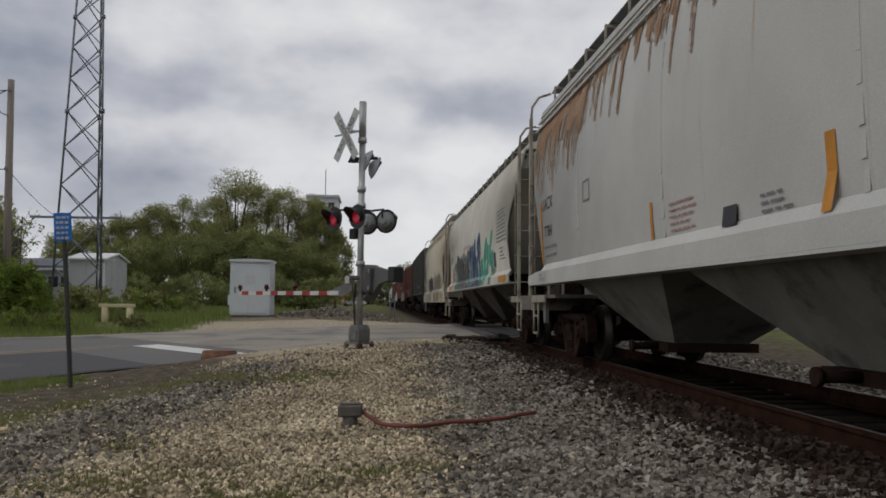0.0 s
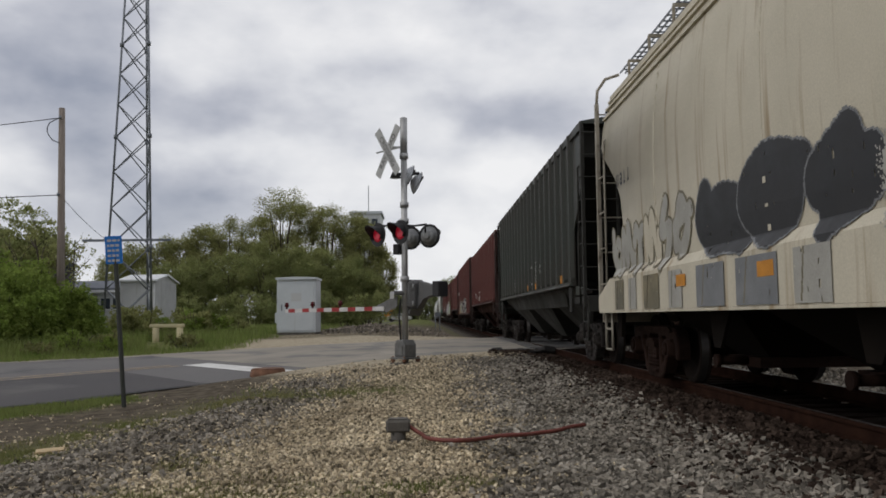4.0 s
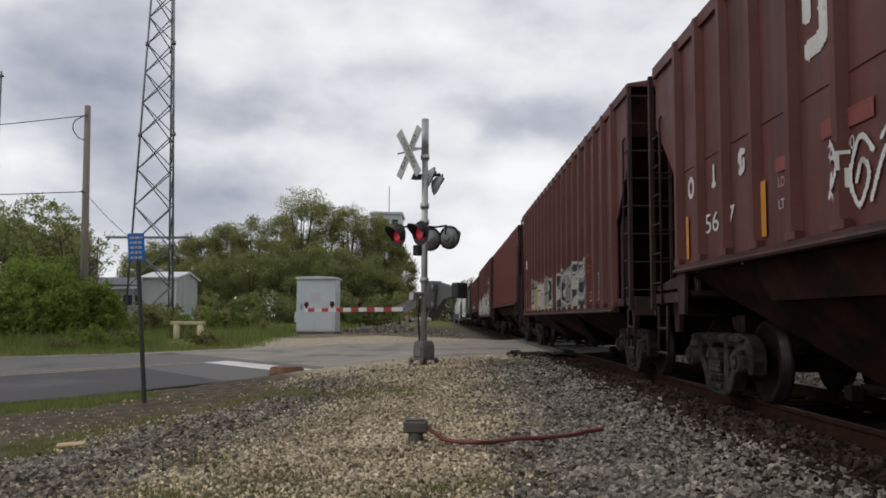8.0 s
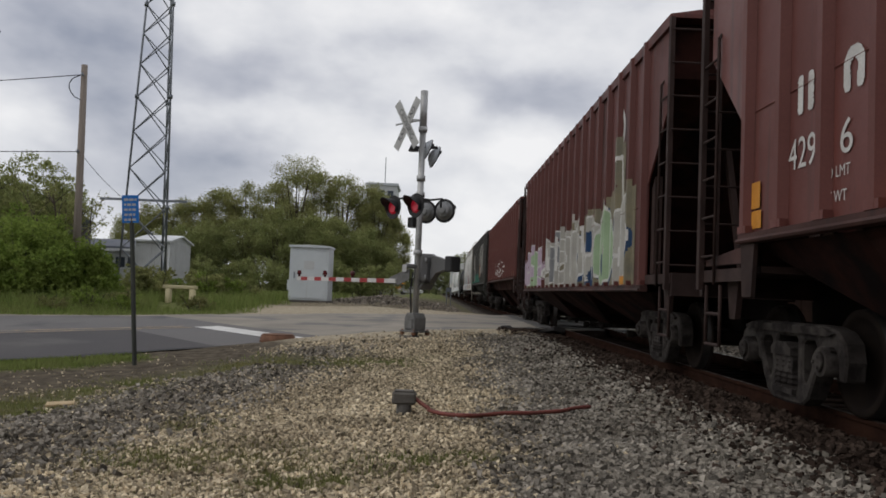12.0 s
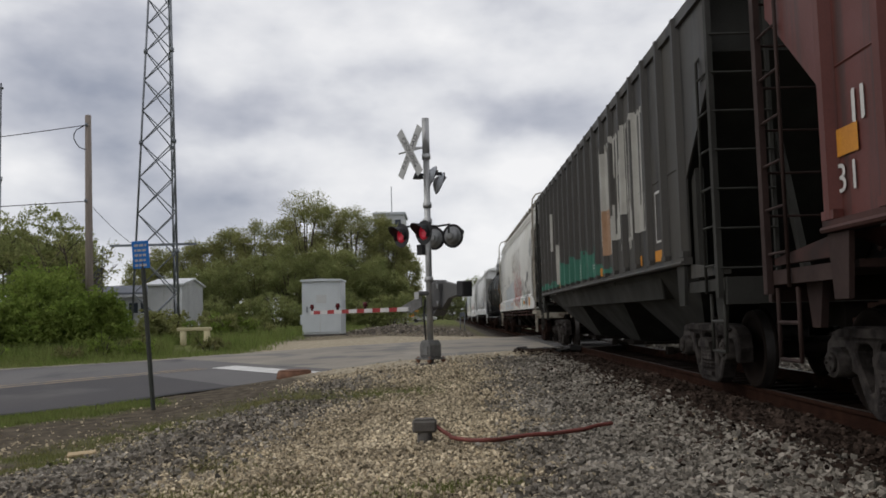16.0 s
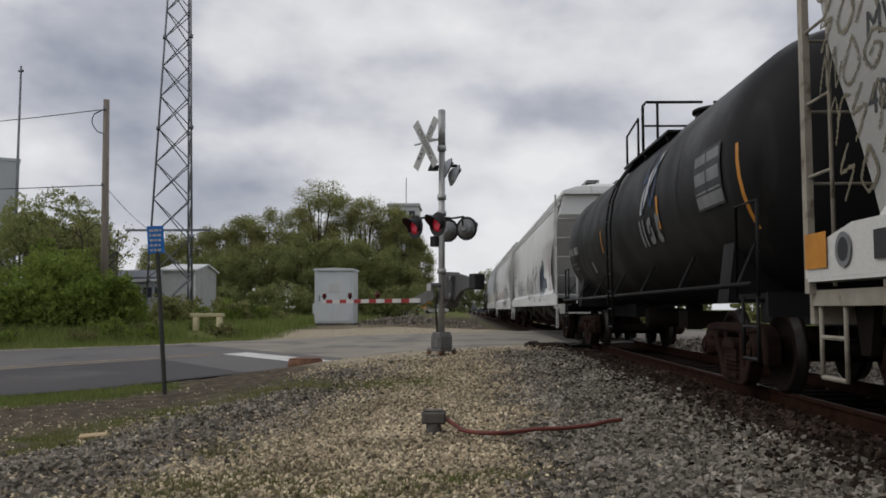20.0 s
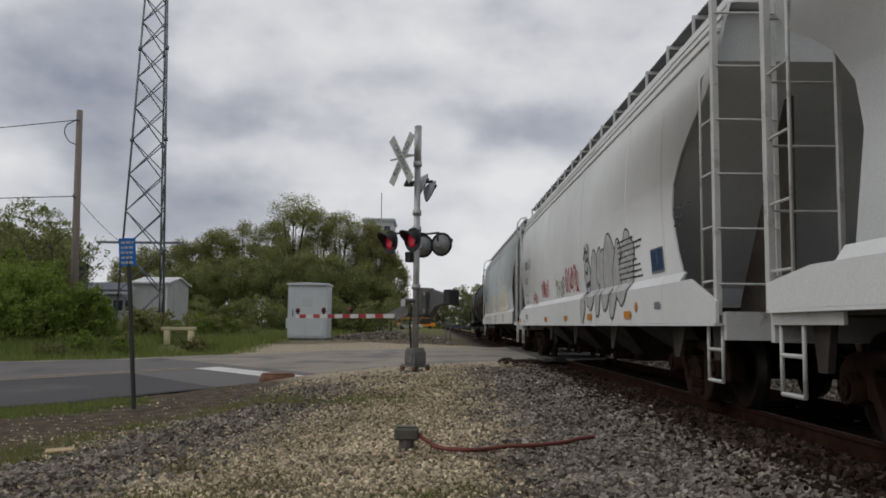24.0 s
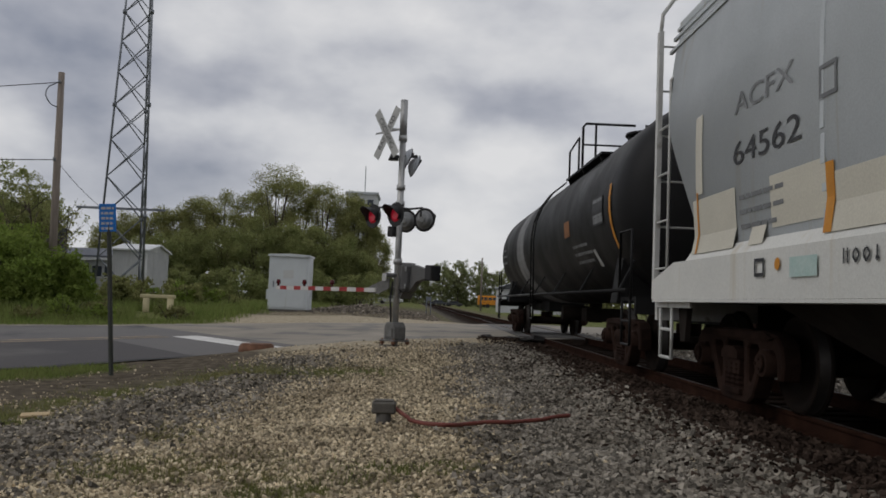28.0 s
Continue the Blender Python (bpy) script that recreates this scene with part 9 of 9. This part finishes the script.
    for i in range(10):
        p, q = i / 10, (i + 1) / 10
        def edge(t):
            z = 2.42 + 0.9 * t
            w = 0.34 * math.sin(math.pi * min(1, t * 0.9 + 0.1)) ** 0.8
            return (10.75 + 1.0 * t - w * 0.6, z), (10.75 + 1.0 * t + w * 0.6, z)
        (a, b), (c, d) = edge(p), edge(q)
        bm.faces.new([bm.verts.new(s.at(*v)) for v in (a, b, d, c)])
    part("leaf_emblem", bm, M["signwhite"], s.car, "white and blue leaf shape")
    s.tag(10.75, 2.5, 1.0, 0.75, 2, "blue_ink", 111, 0.07, "emblem_line", loop=0)
    s.letters(10.5, 1.92, 3, 0.4, 0.42, "grey_ink", 0.52, 112, label="outlined company letters")
    s.bars("yellow_stripe", [(11.8, 2.1, 0.11, 0.48)], "orange", "yellow stripe")
    s.bars("yellow_stripe", [(6.78, 2.08, 0.09, 0.46)], "orange", "yellow stripe")
    s.letters(1.75, 2.28, 4, 0.15, 0.2, "white_ink", 0.21, 113)
    s.text("78624", 2.7, 2.28, 0.26, "white_ink")
    s.small_print(2.1, 2.05, 0.9, 2, "grey_ink", 114, 0.05, 0.12)
    s.bars("placard", [(5.0, 1.75, 0.16, 0.22)], "signwhite", "white placard")
    panel(s, 13.9, 2.1, 1.05, 0.7, "grey_ink", "black_ink")
    s.bars("yellow_stripe", [(15.5, 1.75, 0.1, 0.9)], "orange", "yellow stripe")

    s = smooth_hopper(12, "white", "clean white covered hopper car with black tags", sill=(1.08, 1.40), bays=4, high=4.46, hoop=False, ends=STEPPED, far=BELLY, bay_paint="bay_white")
    g = Paint(s, 4.8, 19.0, 1.09, 2.9, 0.015)
    g.scrawl(5.0, 1.45, 3.4, 0.75, 5, "grey_ink", 0.022, 121)
    g.scrawl(5.1, 1.45, 3.2, 0.6, 5, "blue_ink", 0.014, 129)
    g.scrawl(8.7, 1.45, 2.4, 0.6, 4, "black_ink", 0.018, 122)
    g.scrawl(11.2, 1.30, 2.6, 1.1, 3, "black_ink", 0.030, 123, 0.25)
    g.scrawl(13.4, 1.25, 2.6, 1.15, 2, "black_ink", 0.030, 130, 0.25)
    g.stroke(s.curve([(14.3, 2.75), (14.6, 2.0), (15.2, 1.2), (15.6, 1.9)]), 0.03, "black_ink")
    g.scrawl(16.1, 1.45, 0.6, 0.7, 2, "grey_ink", 0.022, 124)
    g.block(16.85, 1.6, 17.0, 2.0, "orange_red")
    g.scrawl(16.8, 1.45, 1.7, 0.9, 4, "blue_ink", 0.05, 126, 0.2)
    g.scrawl(16.7, 1.45, 1.8, 1.0, 4, "black_ink", 0.032, 125, 0.2)
    g.done("spray_tag", "loose black and blue outline tags")
    panel(s, 18.56, 1.60, 0.55, 0.36, "blue_ink", "white_ink")
    s.bars("orange_stripe", [(20.12, 1.50, 0.085, 1.05)], "orange_red", "orange-red stripe")
    s.small_print(19.8, 1.7, 0.5, 3, "grey_ink", 126, 0.03, 0.07)
    s.small_print(18.6, 1.24, 1.0, 1, "grey_ink", 127, 0.035)
    s.small_print(3.3, 2.5, 0.9, 2, "grey_ink", 128, 0.12, 0.4)
    s.bars("dark_plate", [(17.2, 1.2, 0.3, 0.1)], "grey_ink")

    s = smooth_hopper(13, "white", "white covered hopper car with red and black tags", sill=(0.97, 1.45), bays=4, high=4.42, hoop=False, far=NOSE, bay_paint="bay_white")
    s.text("EQUX", 2.28, 2.66, 0.33, "black_ink", "marking", 1.0)
    s.text("C", 3.5, 2.66, 0.18, "black_ink", "marking")
    s.text("12051", 2.28, 2.2, 0.30, "black_ink", squeeze=0.95)
    s.text("LD LMT 215900", 2.35, 1.80, 0.11, "black_ink")
    s.text("LT WT  66100", 2.38, 1.62, 0.11, "black_ink")
    square_mark(s, 3.42, 2.62, 0.28, 0.28, "grey_ink")
    g = Paint(s, 3.9, 17.0, 0.985, 2.5, 0.014)
    g.scrawl(4.1, 1.5, 1.2, 0.34, 4, "red_ink", 0.018, 132)
    g.scrawl(6.1, 1.62, 1.5, 0.42, 5, "red_ink", 0.020, 133)
    g.scrawl(8.9, 1.6, 1.3, 0.36, 4, "olive_ink", 0.018, 134)
    g.scrawl(10.35, 1.62, 1.7, 0.52, 5, "red_ink", 0.024, 135)
    g.disc(13.05, 1.85, 0.33, "black_ink")
    g.disc(13.05, 1.85, 0.29, "signwhite")
    g.stroke(s.curve([(12.9, 1.95), (13.05, 1.9), (13.1, 2.0)]), 0.035, "black_ink")
    g.stroke([(12.95, 1.68), (13.3, 1.72)], 0.05, "black_ink")
    g.scrawl(12.75, 2.15, 0.55, 0.25, 3, "black_ink", 0.020, 136)
    g.piece(13.4, 1.10, 3.2, 1.25, 5, ["signwhite"], "black_ink", 137, 0.17, 0.030, 0.10)
    g.piece(12.6, 0.97, 0.5, 0.55, 1, ["signwhite"], "black_ink", 138, 0.10, 0.03, 0.0)
    g.done("spray_tag", "red tags and white bubble forms outlined in black")
    s.small_print(15.75, 2.2, 1.5, 8, "black_ink", 139, 0.045, 0.082)
    panel(s, 17.7, 1.62, 0.62, 0.32, "blue_ink", "grey_ink")
    s.small_print(18.9, 2.3, 0.6, 3, "black_ink", 140, 0.05, 0.1)
    reflectors(s, 1.04, (7.2, 10.5, 13.3, 16.35, 0.9), 0.44, 0.11)
    s.bars("dark_plate", [(2.95, 1.12, 0.26, 0.16), (18.1, 1.15, 0.26, 0.09)], "grey_ink")
    disc_mark(s, 17.1, 1.2, 0.07, "orange")
    s.small_print(2.0, 1.06, 0.6, 1, "grey_ink", 141, 0.04)

    s = smooth_hopper(14, "grey_white", "grey-white covered hopper car with cream paint patches", sill=(1.04, 1.44), bays=4, high=4.38, ends=DEEP, far=BLUNT, bay_paint="bay_grey", sill_paint="aged_white")
    s.bars("cream_patch", [(2.0, 1.5, 1.15, 0.55), (3.5, 1.5, 0.3, 0.16), (3.9, 1.62, 0.95, 0.42), (4.9, 1.5, 1.0, 0.42), (2.1, 2.1, 0.2, 0.8)], "patch_cream", "cream patch over old lettering")
    s.bars("cream_patch", [(8.2, 1.5, 0.9, 0.95), (9.1, 1.5, 1.0, 0.7), (10.1, 1.5, 0.85, 0.85), (12.5, 1.5, 1.2, 0.75), (13.4, 1.5, 1.0, 0.95), (14.4, 1.5, 1.6, 1.1), (16.0, 1.5, 1.4, 0.7)], "patch_cream", "cream patch over old lettering")
    s.bars("grey_patch", [(10.4, 1.06, 1.4, 0.36), (14.8, 1.06, 0.9, 0.36), (6.9, 1.06, 1.0, 0.3)], "grey_blue", "grey touch-up")
    s.text("ACFX", 3.16, 2.70, 0.27, "grey_ink", "marking", 1.75)
    s.text("64562", 3.12, 2.24, 0.30, "black_ink", squeeze=1.85)
    square_mark(s, 4.78, 2.46, 0.26, 0.24, "grey_ink")
    s.small_print(3.25, 1.92, 0.9, 3, "grey_ink", 152, 0.06, 0.13)
    s.bars("orange_stripe", [(4.85, 1.5, 0.12, 0.5)], "orange", "orange stripe")
    s.bars("orange_stripe", [(2.12, 1.5, 0.05, 0.62), (13.55, 1.5, 0.15, 0.5)], "orange", "orange stripe")
    s.bars("dark_stripe", [(8.15, 1.52, 0.06, 0.35), (10.2, 1.52, 0.07, 0.42)], "bay_brown")
    s.letters(5.2, 1.27, 4, 0.09, 0.1, "black_ink", 0.13, 153)
    s.small_print(5.8, 1.28, 0.9, 1, "black_ink", 154, 0.09)
    square_mark(s, 3.75, 1.22, 0.2, 0.15, "black_ink")
    disc_mark(s, 4.2, 1.31, 0.05, "orange")
    s.bars("label_sticker", [(4.42, 1.20, 0.44, 0.15)], "sticker", "pale green sticker")
    s.bars("chip", [(7.6, 2.9, 0.05, 0.1), (12.0, 2.7, 0.05, 0.12), (6.5, 2.75, 0.04, 0.06), (14.2, 2.9, 0.06, 0.1), (14.6, 2.75, 0.03, 0.08), (16.1, 3.0, 0.07, 0.14)], "bay_brown")
    s.small_print(17.3, 2.6, 0.9, 4, "grey_ink", 155, 0.05, 0.1)

    s = tank_car(15, "black tank car with a faded grey band, last of the train", band=True)
    s.lift += 0.004
    s.bars("orange_placard", [(13.6, 2.25, 0.55, 0.3)], "orange_dull", "rusty orange placard")
    panel(s, 16.3, 2.25, 0.75, 0.45, "grey_ink", "black_ink")
    s.bars("yellow_stripe", [(17.5, 1.8, 0.12, 1.0)], "orange", "yellow stripe")
    s.small_print(14.2, 2.0, 1.4, 3, "grey_ink", 161, 0.08, 0.14)
    s.small_print(2.0, 2.6, 1.2, 3, "grey_ink", 162, 0.12, 0.2)
    s.bars("placard", [(15.8, 1.62, 0.2, 0.28)], "signwhite", "white placard")


build_train()
build_gravel()
build_grass()


def motions():
    """The train rolls towards the eye at an even speed; its wheels turn."""
    for car, k in CARS:
        mid = (COUPLINGS[k] + COUPLINGS[k + 1]) / 2
        walk(car, [(t, pose(TRACK, 10 + SPEED * (mid - t), 0)) for t in (0, 4, 8, 12, 16, 20, 24, 28)])
    # the bus: where its nose stands, time by time
    walk(BUS, [(t, pose(x - 6.1, 212, -0.28)) for t, x in ((0, -5.6), (10, -5.6), (20, -5.6), (22.5, -4.6), (23.5, -1.6), (24.5, 2.8), (25, 6.0), (26, 11.9), (27, 19.6), (28, 27.7))])
    step = 1 / 15
    for w, y in WHEELSETS:
        walk(w, [(i * step, pose(0, y, WHEEL_R, math.degrees(SPEED * i * step / WHEEL_R))) for i in range(421)])


motions()
